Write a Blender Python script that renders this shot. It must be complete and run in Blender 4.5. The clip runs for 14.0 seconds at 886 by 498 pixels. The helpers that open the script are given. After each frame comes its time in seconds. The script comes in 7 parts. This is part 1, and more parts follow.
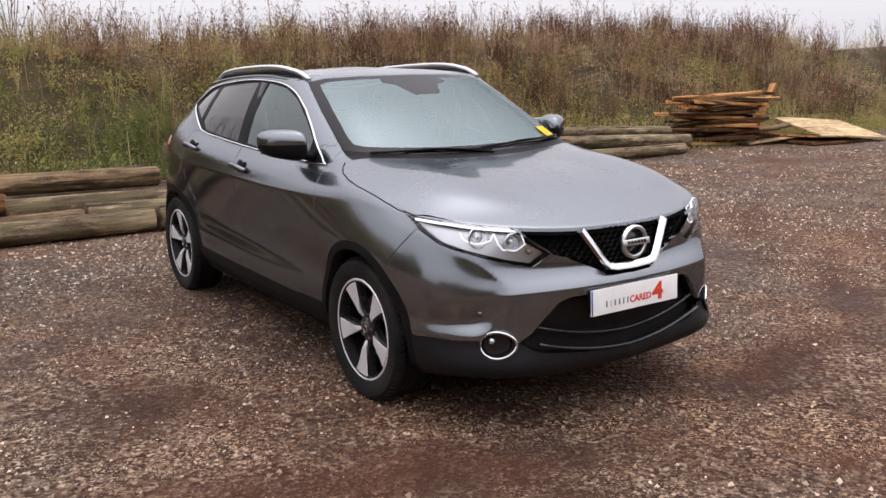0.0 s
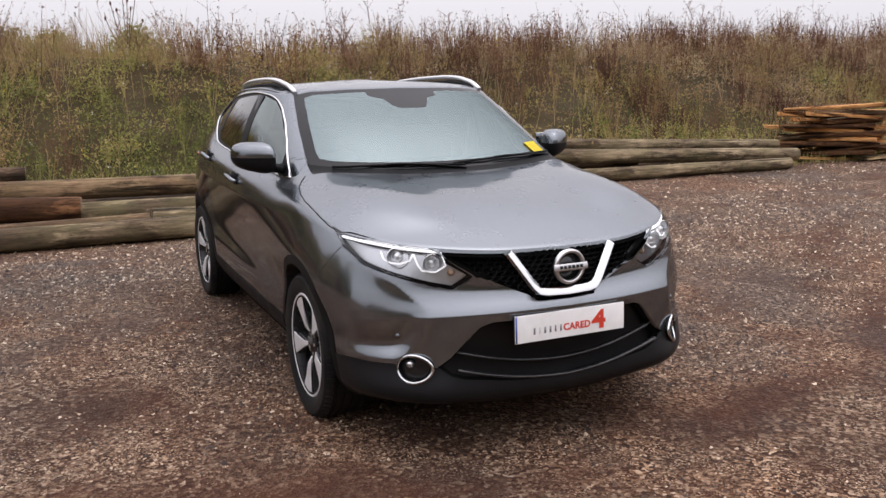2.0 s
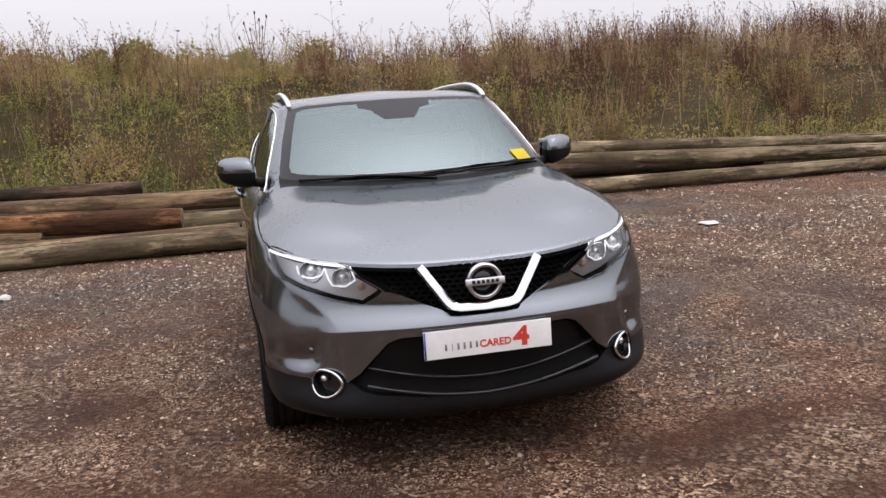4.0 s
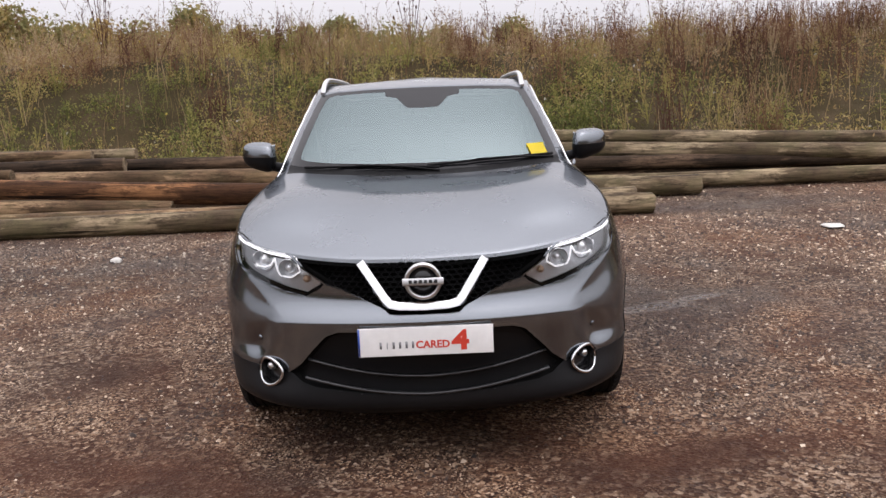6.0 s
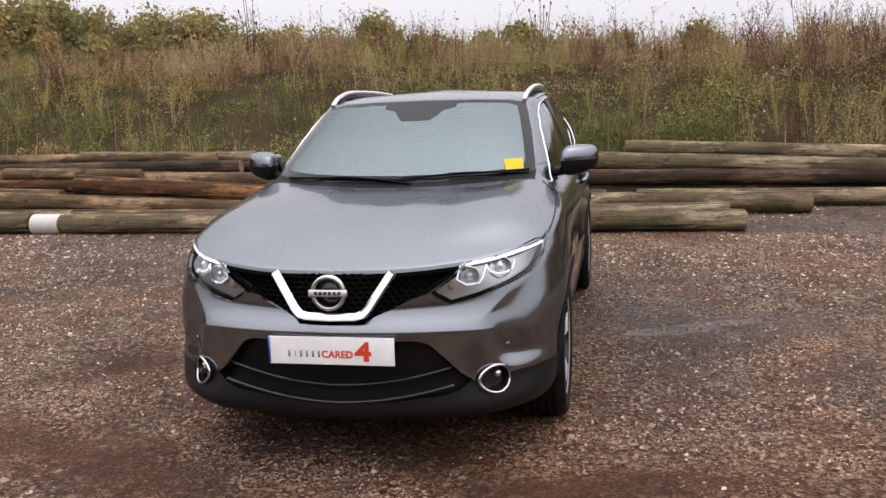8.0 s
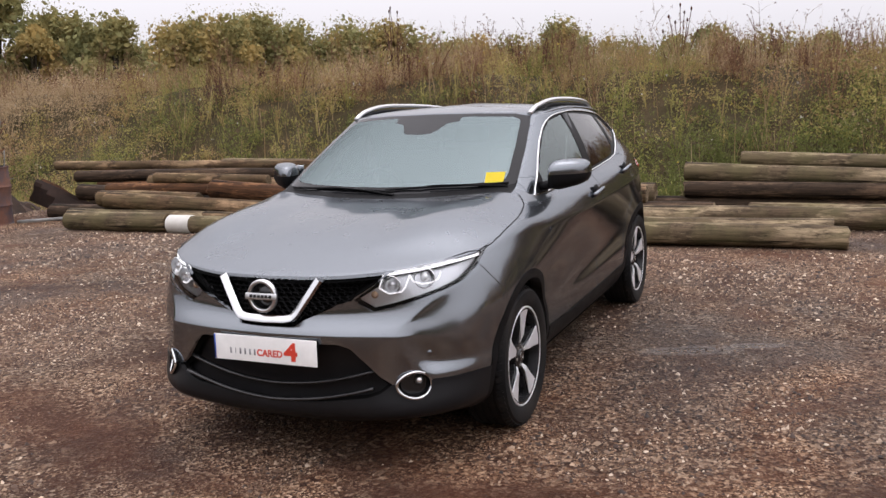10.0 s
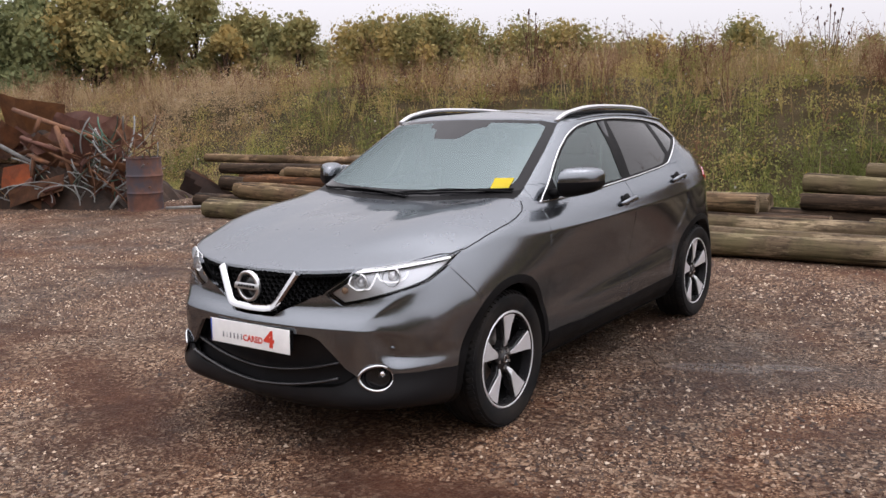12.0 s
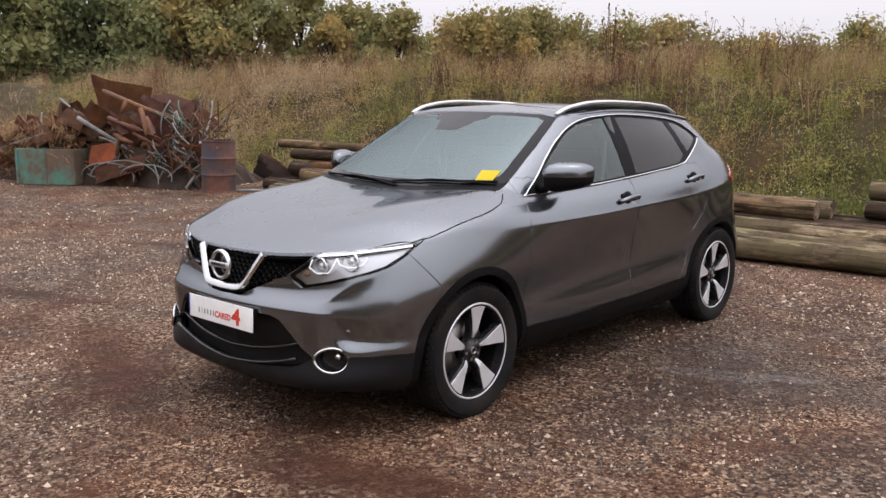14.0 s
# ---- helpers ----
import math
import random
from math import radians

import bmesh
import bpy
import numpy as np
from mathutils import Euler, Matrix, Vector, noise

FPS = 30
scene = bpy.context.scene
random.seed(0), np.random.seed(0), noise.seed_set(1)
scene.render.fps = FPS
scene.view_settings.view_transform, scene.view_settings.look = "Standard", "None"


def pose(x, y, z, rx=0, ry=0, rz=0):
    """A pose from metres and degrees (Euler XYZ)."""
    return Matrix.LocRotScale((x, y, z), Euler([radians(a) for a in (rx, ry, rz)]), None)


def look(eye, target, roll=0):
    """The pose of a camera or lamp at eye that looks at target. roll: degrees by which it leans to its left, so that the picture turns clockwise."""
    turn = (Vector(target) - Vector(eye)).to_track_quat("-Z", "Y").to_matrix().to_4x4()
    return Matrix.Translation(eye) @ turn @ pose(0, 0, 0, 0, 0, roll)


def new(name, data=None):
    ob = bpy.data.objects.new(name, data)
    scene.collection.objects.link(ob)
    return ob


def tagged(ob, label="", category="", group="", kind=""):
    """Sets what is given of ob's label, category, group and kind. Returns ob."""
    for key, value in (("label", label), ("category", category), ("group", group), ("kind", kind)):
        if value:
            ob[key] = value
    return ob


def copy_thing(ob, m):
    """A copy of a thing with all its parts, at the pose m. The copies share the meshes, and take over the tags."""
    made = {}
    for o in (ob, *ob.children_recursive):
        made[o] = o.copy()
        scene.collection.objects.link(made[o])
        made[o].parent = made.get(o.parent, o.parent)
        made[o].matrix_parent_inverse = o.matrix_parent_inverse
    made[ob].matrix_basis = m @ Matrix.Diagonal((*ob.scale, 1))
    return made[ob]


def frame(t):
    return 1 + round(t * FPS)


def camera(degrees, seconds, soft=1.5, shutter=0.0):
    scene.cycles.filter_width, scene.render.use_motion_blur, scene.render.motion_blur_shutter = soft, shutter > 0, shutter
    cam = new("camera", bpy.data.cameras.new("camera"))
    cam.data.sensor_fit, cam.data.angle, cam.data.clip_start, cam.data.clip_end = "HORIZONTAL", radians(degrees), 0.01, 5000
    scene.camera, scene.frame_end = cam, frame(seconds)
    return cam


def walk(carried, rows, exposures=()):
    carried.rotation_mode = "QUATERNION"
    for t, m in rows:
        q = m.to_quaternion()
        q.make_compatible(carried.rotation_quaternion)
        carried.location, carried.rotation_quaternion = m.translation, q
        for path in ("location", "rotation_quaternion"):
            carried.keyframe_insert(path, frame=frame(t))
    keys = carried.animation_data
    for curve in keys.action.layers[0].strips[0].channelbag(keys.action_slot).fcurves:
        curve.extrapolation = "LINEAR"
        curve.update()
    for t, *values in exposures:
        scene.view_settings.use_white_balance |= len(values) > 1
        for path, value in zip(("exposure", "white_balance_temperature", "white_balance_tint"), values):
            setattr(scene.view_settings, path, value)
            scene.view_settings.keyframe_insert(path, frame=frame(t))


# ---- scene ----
cam = camera(53.5, 14.0)
METRES, EYE, TILT, LEAN, TURN = 6.608, 1.5, 0.0, 0.0, -33.8
ROWS = [
    (0.0, 0.0, 0.0, 0.0, -0.2, -11.54, 0.97),
    (0.5, 0.0254, 0.0147, 0.0012, 1.78, -11.64, 0.22),
    (1.0, 0.0574, 0.0203, 0.0028, 3.29, -11.21, 0.92),
    (1.5, 0.0991, 0.019, 0.0029, 6.58, -10.79, 0.56),
    (2.0, 0.131, 0.0257, 0.0022, 8.98, -10.88, 0.9),
    (2.5, 0.1661, 0.0398, 0.0042, 11.82, -11.5, 0.68),
    (3.0, 0.2071, 0.0499, 0.0026, 14.55, -10.77, 2.05),
    (5.5, 0.3799, 0.1298, 0.0012, 30.24, -10.52, 2.51),
    (6.0, 0.4083, 0.1538, 0.0042, 33.37, -11.1, 2.38),
    (6.5, 0.448, 0.1748, 0.0029, 36.4, -10.72, 1.96),
    (7.0, 0.4811, 0.1926, 0.0053, 39.65, -10.4, 1.51),
    (7.5, 0.5071, 0.2228, 0.0068, 42.22, -10.81, 1.41),
    (8.0, 0.5355, 0.2498, 0.0063, 45.23, -10.38, 2.14),
    (10.5, 0.6714, 0.3918, 0.0066, 60.64, -9.95, 2.23),
    (11.0, 0.6863, 0.4194, 0.0097, 63.77, -10.54, 2.13),
    (11.5, 0.7113, 0.4468, 0.008, 66.77, -9.27, 1.64),
    (12.0, 0.732, 0.4712, 0.0076, 69.03, -9.12, 1.51),
    (12.5, 0.7367, 0.4986, 0.0067, 70.97, -8.79, 1.54),
    (13.0, 0.7416, 0.5237, 0.0068, 73.06, -9.01, 0.67),
    (13.5, 0.7541, 0.5441, 0.0052, 75.43, -8.64, 0.17),
    (14.0, 0.7644, 0.5579, 0.0043, 75.75, -9.47, -0.17),
]
walk(cam, [(t, pose(-2.724, -4.782, EYE, TILT, LEAN, TURN) @ pose(METRES * x, METRES * y, METRES * z, 90 + pitch, roll, yaw)) for t, x, y, z, yaw, pitch, roll in ROWS],
     [(0.0, 0.05, 6500, 18), (1.0, 0.08, 6500, 18), (1.6, 0.0, 6500, 18), (2.6, -0.04, 6500, 18), (5.5, -0.03, 6500, 18), (7.0, 0.03, 6500, 18), (14.0, 0.0, 6500, 18)])

# ---- daylight: a flat white overcast sky ----
world = bpy.data.worlds.new("overcast_sky")
scene.world = world
world.use_nodes = True
wn, wl = world.node_tree.nodes, world.node_tree.links
wn.clear()
sky = wn.new("ShaderNodeTexSky")
sky.sky_type, sky.sun_disc = "NISHITA", False
sky.sun_elevation, sky.sun_rotation = radians(75), radians(72)
sky.air_density, sky.dust_density, sky.ozone_density = 1.5, 5.0, 1.0
hsv = wn.new("ShaderNodeHueSaturation")
hsv.inputs["Saturation"].default_value = 0.12
cloud = wn.new("ShaderNodeMix")
cloud.data_type = "RGBA"
cloud.inputs[0].default_value = 0.75
cloud.inputs[7].default_value = (8.2, 8.35, 8.6, 1)
sky_bg = wn.new("ShaderNodeBackground")
sky_bg.inputs["Strength"].default_value = 0.12
sky_out = wn.new("ShaderNodeOutputWorld")
# overcast: three times brighter overhead than at the horizon
way = wn.new("ShaderNodeTexCoord")
split = wn.new("ShaderNodeSeparateXYZ")
lift = wn.new("ShaderNodeMapRange")
lift.inputs["From Min"].default_value, lift.inputs["From Max"].default_value = 0.0, 1.0
lift.inputs["To Min"].default_value, lift.inputs["To Max"].default_value = 0.92, 2.5
dim = wn.new("ShaderNodeVectorMath")
dim.operation = "SCALE"
wl.new(way.outputs["Generated"], split.inputs[0])
wl.new(split.outputs["Z"], lift.inputs["Value"])
wl.new(sky.outputs[0], hsv.inputs["Color"])
wl.new(hsv.outputs[0], cloud.inputs[6])
wl.new(cloud.outputs[2], dim.inputs[0])
wl.new(lift.outputs[0], dim.inputs["Scale"])
wl.new(dim.outputs[0], sky_bg.inputs[0])
wl.new(sky_bg.outputs[0], sky_out.inputs[0])
sun_data = bpy.data.lights.new("sun", "SUN")
sun_data.energy, sun_data.angle, sun_data.color = 0.6, radians(160), (1.0, 0.97, 0.92)
sun = new("sun", sun_data)
sun.matrix_world = look((3, 1, 12), (0, 0, 0))
scene.view_settings.exposure = 0.0


# ---- materials ----
class Mat:
    """A small builder of node materials."""

    def __init__(self, name, base=(0.5, 0.5, 0.5), rough=0.6, metal=0.0, **sockets):
        self.m = bpy.data.materials.new(name)
        self.m.use_nodes = True
        self.t = self.m.node_tree
        self.b = self.t.nodes["Principled BSDF"]
        self.set("Base Color", (*base, 1)), self.set("Roughness", rough), self.set("Metallic", metal)
        for k, v in sockets.items():
            self.set(k.replace("_", " "), v)

    def set(self, socket, value):
        self.b.inputs[socket].default_value = value

    def n(self, kind, **inputs):
        node = self.t.nodes.new("ShaderNode" + kind)
        for k, v in inputs.items():
            node.inputs[k.replace("_", " ")].default_value = v
        return node

    def link(self, a, b):
        self.t.links.new(a, b)

    def coord(self, kind="Object"):
        return self.n("TexCoord").outputs[kind]

    def noise(self, scale, detail=6, rough=0.6, vec=None, stretch=None):
        node = self.n("TexNoise", Scale=scale, Detail=detail, Roughness=rough)
        vec = vec or self.coord()
        if stretch:
            mp = self.n("Mapping", Scale=stretch)
            self.link(vec, mp.inputs["Vector"])
            vec = mp.outputs[0]
        self.link(vec, node.inputs["Vector"])
        return node.outputs["Fac"]

    def ramp(self, fac, stops):
        node = self.n("ValToRGB")
        e = node.color_ramp.elements
        while len(e) < len(stops):
            e.new(0.5)
        for el, (p, c) in zip(e, stops):
            el.position, el.color = p, (*c, 1) if len(c) == 3 else c
        self.link(fac, node.inputs[0])
        return node.outputs["Color"]

    def mix(self, fac, a, b, blend="MIX"):
        node = self.n("Mix")
        node.data_type, node.blend_type = "RGBA", blend
        for v, i in ((fac, 0), (a, 6), (b, 7)):
            if hasattr(v, "links"):
                self.link(v, node.inputs[i])
            else:
                node.inputs[i].default_value = v if i == 0 else (*v, 1)
        return node.outputs[2]

    def bump(self, height, strength=0.4, distance=0.01):
        node = self.n("Bump", Strength=strength, Distance=distance)
        self.link(height, node.inputs["Height"])
        old = self.b.inputs["Normal"].links
        if old:
            self.link(old[0].from_socket, node.inputs["Normal"])
        self.link(node.outputs[0], self.b.inputs["Normal"])
        return node

    def color(self, sock):
        self.link(sock, self.b.inputs["Base Color"])

    def rough(self, fac, lo, hi):
        r = self.n("MapRange")
        r.inputs["To Min"].default_value, r.inputs["To Max"].default_value = lo, hi
        self.link(fac, r.inputs["Value"])
        self.link(r.outputs[0], self.b.inputs["Roughness"])


def g(v):
    return (v, v, v)


def car_paint():
    k = Mat("gun_metal_paint", (0.085, 0.09, 0.093), 0.27, 0.95, Coat_Weight=0.6, Coat_Roughness=0.06, Coat_IOR=1.45, Specular_Tint=(0.42, 0.43, 0.45, 1))
    fl = k.noise(900, 2)
    k.color(k.mix(k.noise(2.2, 5), k.mix(fl, (0.136, 0.148, 0.162), (0.236, 0.255, 0.276)), k.mix(fl, (0.146, 0.158, 0.172), (0.248, 0.267, 0.287))))
    # scattered rain beads, on upward faces only
    vo = k.n("TexVoronoi", Scale=85.0, Randomness=1.0)
    k.link(k.coord(), vo.inputs["Vector"])
    bead = k.ramp(vo.outputs["Distance"], [(0.0, g(1)), (0.24, g(0.8)), (0.34, g(0))])
    patch = k.ramp(k.noise(14, 3), [(0.5, g(0)), (0.62, g(1))])
    geo = k.n("NewGeometry")
    sep = k.n("SeparateXYZ")
    k.link(geo.outputs["Normal"], sep.inputs[0])
    up = k.ramp(sep.outputs["Z"], [(0.55, g(0)), (0.8, g(1))])
    # a damp haze where rain lies
    damp = k.mix(1.0, up, k.ramp(k.noise(5, 5), [(0.3, g(0.5)), (0.6, g(1))]), "MULTIPLY")
    k.rough(damp, 0.16, 0.32)
    h = k.mix(1.0, k.mix(1.0, bead, patch, "MULTIPLY"), up, "MULTIPLY")
    k.bump(h, 0.35, 0.0015)
    return k.m


def plastic(name, base, rough, grain=400, strength=0.25, spec=0.5):
    k = Mat(name, base, rough)
    k.set("Specular IOR Level", spec)
    k.color(k.mix(k.noise(6, 6), tuple(c * 0.75 for c in base), tuple(c * 1.35 for c in base)))
    k.bump(k.noise(grain, 3), strength, 0.001)
    k.rough(k.noise(9, 5), rough - 0.08, rough + 0.1)
    return k.m


def rubber():
    k = Mat("tyre_rubber", (0.022, 0.022, 0.023), 0.75)
    k.set("Specular IOR Level", 0.2)
    k.color(k.mix(k.ramp(k.noise(5, 8), [(0.42, g(0)), (0.7, g(1))]), (0.0045, 0.0045, 0.005), (0.018, 0.0145, 0.012)))
    k.bump(k.noise(120, 4), 0.2, 0.002)
    return k.m


def metal(name, base, rough, wear=0.08):
    k = Mat(name, base, rough, 1.0)
    k.rough(k.noise(30, 5), rough, rough + wear)
    return k.m


def glass(name, tint, ior=1.5, sheen=(1, 1, 1), mist=0.0):
    m = bpy.data.materials.new(name)
    m.use_nodes = True
    t = m.node_tree
    t.nodes.clear()
    out, mix = t.nodes.new("ShaderNodeOutputMaterial"), t.nodes.new("ShaderNodeMixShader")
    clear, gloss, fr = t.nodes.new("ShaderNodeBsdfTransparent"), t.nodes.new("ShaderNodeBsdfGlossy"), t.nodes.new("ShaderNodeFresnel")
    clear.inputs["Color"].default_value = (*tint, 1)
    gloss.inputs["Color"].default_value = (*sheen, 1)
    gloss.inputs["Roughness"].default_value = 0.015
    fr.inputs["IOR"].default_value = ior
    t.links.new(fr.outputs[0], mix.inputs[0])
    t.links.new(clear.outputs[0], mix.inputs[1])
    t.links.new(gloss.outputs[0], mix.inputs[2])
    if mist:
        # a thin film of damp on the pane
        film, wet = t.nodes.new("ShaderNodeBsdfDiffuse"), t.nodes.new("ShaderNodeMixShader")
        film.inputs["Color"].default_value = (0.58, 0.76, 0.77, 1)
        wet.inputs[0].default_value = mist
        t.links.new(mix.outputs[0], wet.inputs[1])
        t.links.new(film.outputs[0], wet.inputs[2])
        t.links.new(wet.outputs[0], out.inputs[0])
    else:
        t.links.new(mix.outputs[0], out.inputs[0])
    return m


PAINT = car_paint()
CHINGREY = plastic("satin_lower_bumper", (0.009, 0.009, 0.010), 0.40, 400, 0.12, 0.18)
BLACK = plastic("black_textured_plastic", (0.0055, 0.0055, 0.006), 0.5, spec=0.09)
GLOSSBLACK = plastic("gloss_black_trim", (0.012, 0.012, 0.013), 0.16, 40, 0.03)
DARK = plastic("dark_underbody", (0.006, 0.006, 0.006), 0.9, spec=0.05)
RUBBER = rubber()
CHROME = metal("chrome", (0.62, 0.63, 0.64), 0.07)
SATIN = metal("satin_aluminium", (0.58, 0.58, 0.585), 0.25)
MACHINED = Mat("machined_alloy", (0.72, 0.73, 0.75), 0.38, 0.55).m
WHEELBLACK = plastic("wheel_black", (0.014, 0.014, 0.015), 0.25, 60, 0.05)
STEEL = metal("brake_steel", (0.35, 0.33, 0.31), 0.4, 0.2)
WINDSCREEN = glass("windscreen_glass", (0.84, 0.97, 0.96), 14.0, (0.215, 0.261, 0.265))
SIDEGLASS = glass("side_glass", (0.64, 0.78, 0.76), 1.72, (0.90, 1.0, 0.99))
PRIVACY = glass("privacy_glass", (0.05, 0.052, 0.055), 1.42)
SCREENBLACK = plastic("screen_print_black", (0.005, 0.005, 0.006), 0.14, 40, 0.0, 0.16)
LENS = glass("lamp_lens", (0.93, 0.94, 0.95), 1.5)
LAMPBOWL = metal("lamp_reflector", (0.86, 0.87, 0.88), 0.22, 0.15)
LAMPGREY = metal("lamp_bezel", (0.60, 0.61, 0.63), 0.30, 0.12)
WHITELENS = Mat("lit_running_light", (0.85, 0.86, 0.88), 0.2, Emission_Color=(1, 1, 1, 1), Emission_Strength=0.8).m
WHITELENS.cycles.emission_sampling = "NONE"
AMBER = Mat("amber_bulb", (0.62, 0.42, 0.28), 0.25).m
RED = Mat("red_lamp_plastic", (0.55, 0.02, 0.015), 0.12, Coat_Weight=1.0).m
CABIN = plastic("dark_cabin_cloth", (0.07, 0.072, 0.075), 0.85)
DASH = plastic("dashboard_plastic", (0.11, 0.115, 0.118), 0.7)
PLATEWHITE = plastic("plate_white", (0.78, 0.78, 0.77), 0.35, 30, 0.02)
INKRED = Mat("red_print", (0.62, 0.05, 0.025), 0.5).m
INKGREY = Mat("grey_print", (0.22, 0.22, 0.23), 0.5).m
INKBLUE = Mat("blue_print", (0.03, 0.08, 0.35), 0.5).m
YELLOW = Mat("yellow_sticker", (0.85, 0.68, 0.02), 0.6).m


# ---- mesh helpers ----
def finish(ob, mat, smooth=True):
    ob.data.materials.append(mat)
    if smooth:
        ob.data.shade_smooth()
    return ob


def part(name, bm, mat, parent, label="", smooth=True, m=None, angle=None):
    """Link a bmesh as one mesh object under a thing or a part."""
    me = bpy.data.meshes.new(name)
    bm.normal_update()
    bm.to_mesh(me)
    bm.free()
    ob = new(name, me)
    finish(ob, mat, smooth)
    if smooth and angle:
        me.set_sharp_from_angle(angle=radians(angle))
    ob.parent = parent
    if m is not None:
        ob.matrix_basis = m
    if label:
        ob["label"] = label
    return ob


def thing(name, label, category, m=None, group="", kind=""):
    ob = new(name)
    ob.empty_display_size = 0.2
    if m is not None:
        ob.matrix_basis = m
    return tagged(ob, label, category, group, kind)


def raw(name, verts, faces, mat, parent=None, smooth=True):
    """A mesh from numpy arrays: faces of equal size."""
    me = bpy.data.meshes.new(name)
    verts, faces = np.asarray(verts, np.float32), np.asarray(faces, np.int32)
    k = faces.shape[1]
    me.vertices.add(len(verts))
    me.vertices.foreach_set("co", verts.ravel())
    me.loops.add(faces.size)
    me.loops.foreach_set("vertex_index", faces.ravel())
    me.polygons.add(len(faces))
    me.polygons.foreach_set("loop_start", np.arange(0, faces.size, k, dtype=np.int32))
    me.update(calc_edges=True)
    ob = new(name, me)
    finish(ob, mat, smooth)
    ob.parent = parent
    return ob


def box_bm(sx, sy, sz, at=(0, 0, 0), bevel=0.0, seg=2, rot=None):
    bm = bmesh.new()
    bmesh.ops.create_cube(bm, size=1)
    bmesh.ops.scale(bm, vec=(sx, sy, sz), verts=bm.verts)
    if bevel:
        bmesh.ops.bevel(bm, geom=bm.edges[:], offset=bevel, segments=seg, profile=0.7, affect="EDGES")
    if rot is not None:
        bmesh.ops.transform(bm, matrix=rot, verts=bm.verts)
    bmesh.ops.translate(bm, vec=at, verts=bm.verts)
    return bm


def lathe_bm(profile, seg=48, axis="X", closed=False):
    """Turn a profile of (radius, along) round an axis."""
    bm = bmesh.new()
    rings = []
    for r, a in profile:
        ring = []
        for i in range(seg):
            c, s = math.cos(2 * math.pi * i / seg), math.sin(2 * math.pi * i / seg)
            ring.append(bm.verts.new({"X": (a, r * c, r * s), "Y": (r * c, a, r * s), "Z": (r * c, r * s, a)}[axis]))
        rings.append(ring)
    pairs = list(zip(rings, rings[1:])) + ([(rings[-1], rings[0])] if closed else [])
    for p, q in pairs:
        for i in range(seg):
            bm.faces.new((p[i], p[(i + 1) % seg], q[(i + 1) % seg], q[i]))
    bmesh.ops.recalc_face_normals(bm, faces=bm.faces)
    return bm


def tube_bm(pts, radius, seg=8, flat=1.0, closed=False, up=(0, 0, 1), caps=True, radii=None):
    """A tube along points; flat squashes it across the up direction."""
    bm = bmesh.new()
    pts = [Vector(p) for p in pts]
    n, rings = len(pts), []
    for i, p in enumerate(pts):
        a, b = (pts[i - 1], pts[(i + 1) % n]) if closed else (pts[max(i - 1, 0)], pts[min(i + 1, n - 1)])
        t = (b - a).normalized()
        side = t.cross(Vector(up))
        side = side.normalized() if side.length > 1e-4 else Vector((1, 0, 0))
        nor = side.cross(t).normalized()
        r = radii[i] if radii is not None else radius
        rings.append([bm.verts.new(p + side * (r * math.cos(2 * math.pi * k / seg)) + nor * (r * flat * math.sin(2 * math.pi * k / seg))) for k in range(seg)])
    for p, q in list(zip(rings, rings[1:])) + ([(rings[-1], rings[0])] if closed else []):
        for k in range(seg):
            bm.faces.new((p[k], p[(k + 1) % seg], q[(k + 1) % seg], q[k]))
    if caps and not closed:
        bm.faces.new(rings[0])
        bm.faces.new(rings[-1])
    bmesh.ops.recalc_face_normals(bm, faces=bm.faces)
    return bm


def mirror_bm(bm):
    bmesh.ops.scale(bm, vec=(-1, 1, 1), verts=bm.verts)
    bmesh.ops.reverse_faces(bm, faces=bm.faces)
    return bm

# ---- the car: guide curves of one half, each from the nose round to the tail ----
GUIDES = []


def guide(*pts):
    GUIDES.append(np.array(pts, float).reshape(-1, 3))


# under edge
guide((0, -2.06, .20), (.3, -2.04, .20), (.55, -1.95, .21), (.72, -1.80, .215), (.80, -1.66, .22), (.83, -1.323, .24), (.80, -.9, .24), (.80, -.3, .24),
      (.80, .25, .24), (.80, .85, .24), (.82, 1.323, .26), (.80, 1.70, .28), (.66, 1.98, .30), (.34, 2.06, .30), (0, 2.08, .30))
# lip
guide((0, -2.165, .265), (.3, -2.14, .265), (.57, -2.10, .272), (.772, -1.925, .28), (.846, -1.69, .29), (.866, -1.323, .32), (.848, -.9, .32), (.843, -.3, .31),
      (.843, .25, .31), (.848, .85, .33), (.868, 1.323, .36), (.84, 1.70, .40), (.68, 1.96, .40), (.36, 2.13, .40), (0, 2.15, .40))
# bumper waist
guide((0, -2.16, .40), (.3, -2.14, .405), (.56, -2.085, .41), (.778, -1.915, .41), (.866, -1.69, .41), (.878, -1.323, .44), (.858, -.9, .44), (.854, -.3, .43),
      (.854, .25, .44), (.858, .85, .46), (.888, 1.323, .48), (.84, 1.71, .5), (.69, 1.98, .5), (.36, 2.15, .5), (0, 2.17, .5))
# bumper crease
guide((0, -2.195, .605), (.3, -2.168, .605), (.585, -2.085, .60), (.79, -1.915, .575), (.875, -1.69, .545), (.884, -1.323, .57), (.855, -.9, .55), (.845, -.3, .55),
      (.845, .25, .56), (.855, .85, .58), (.892, 1.323, .61), (.83, 1.70, .62), (.68, 1.95, .64), (.37, 2.14, .65), (0, 2.16, .65))
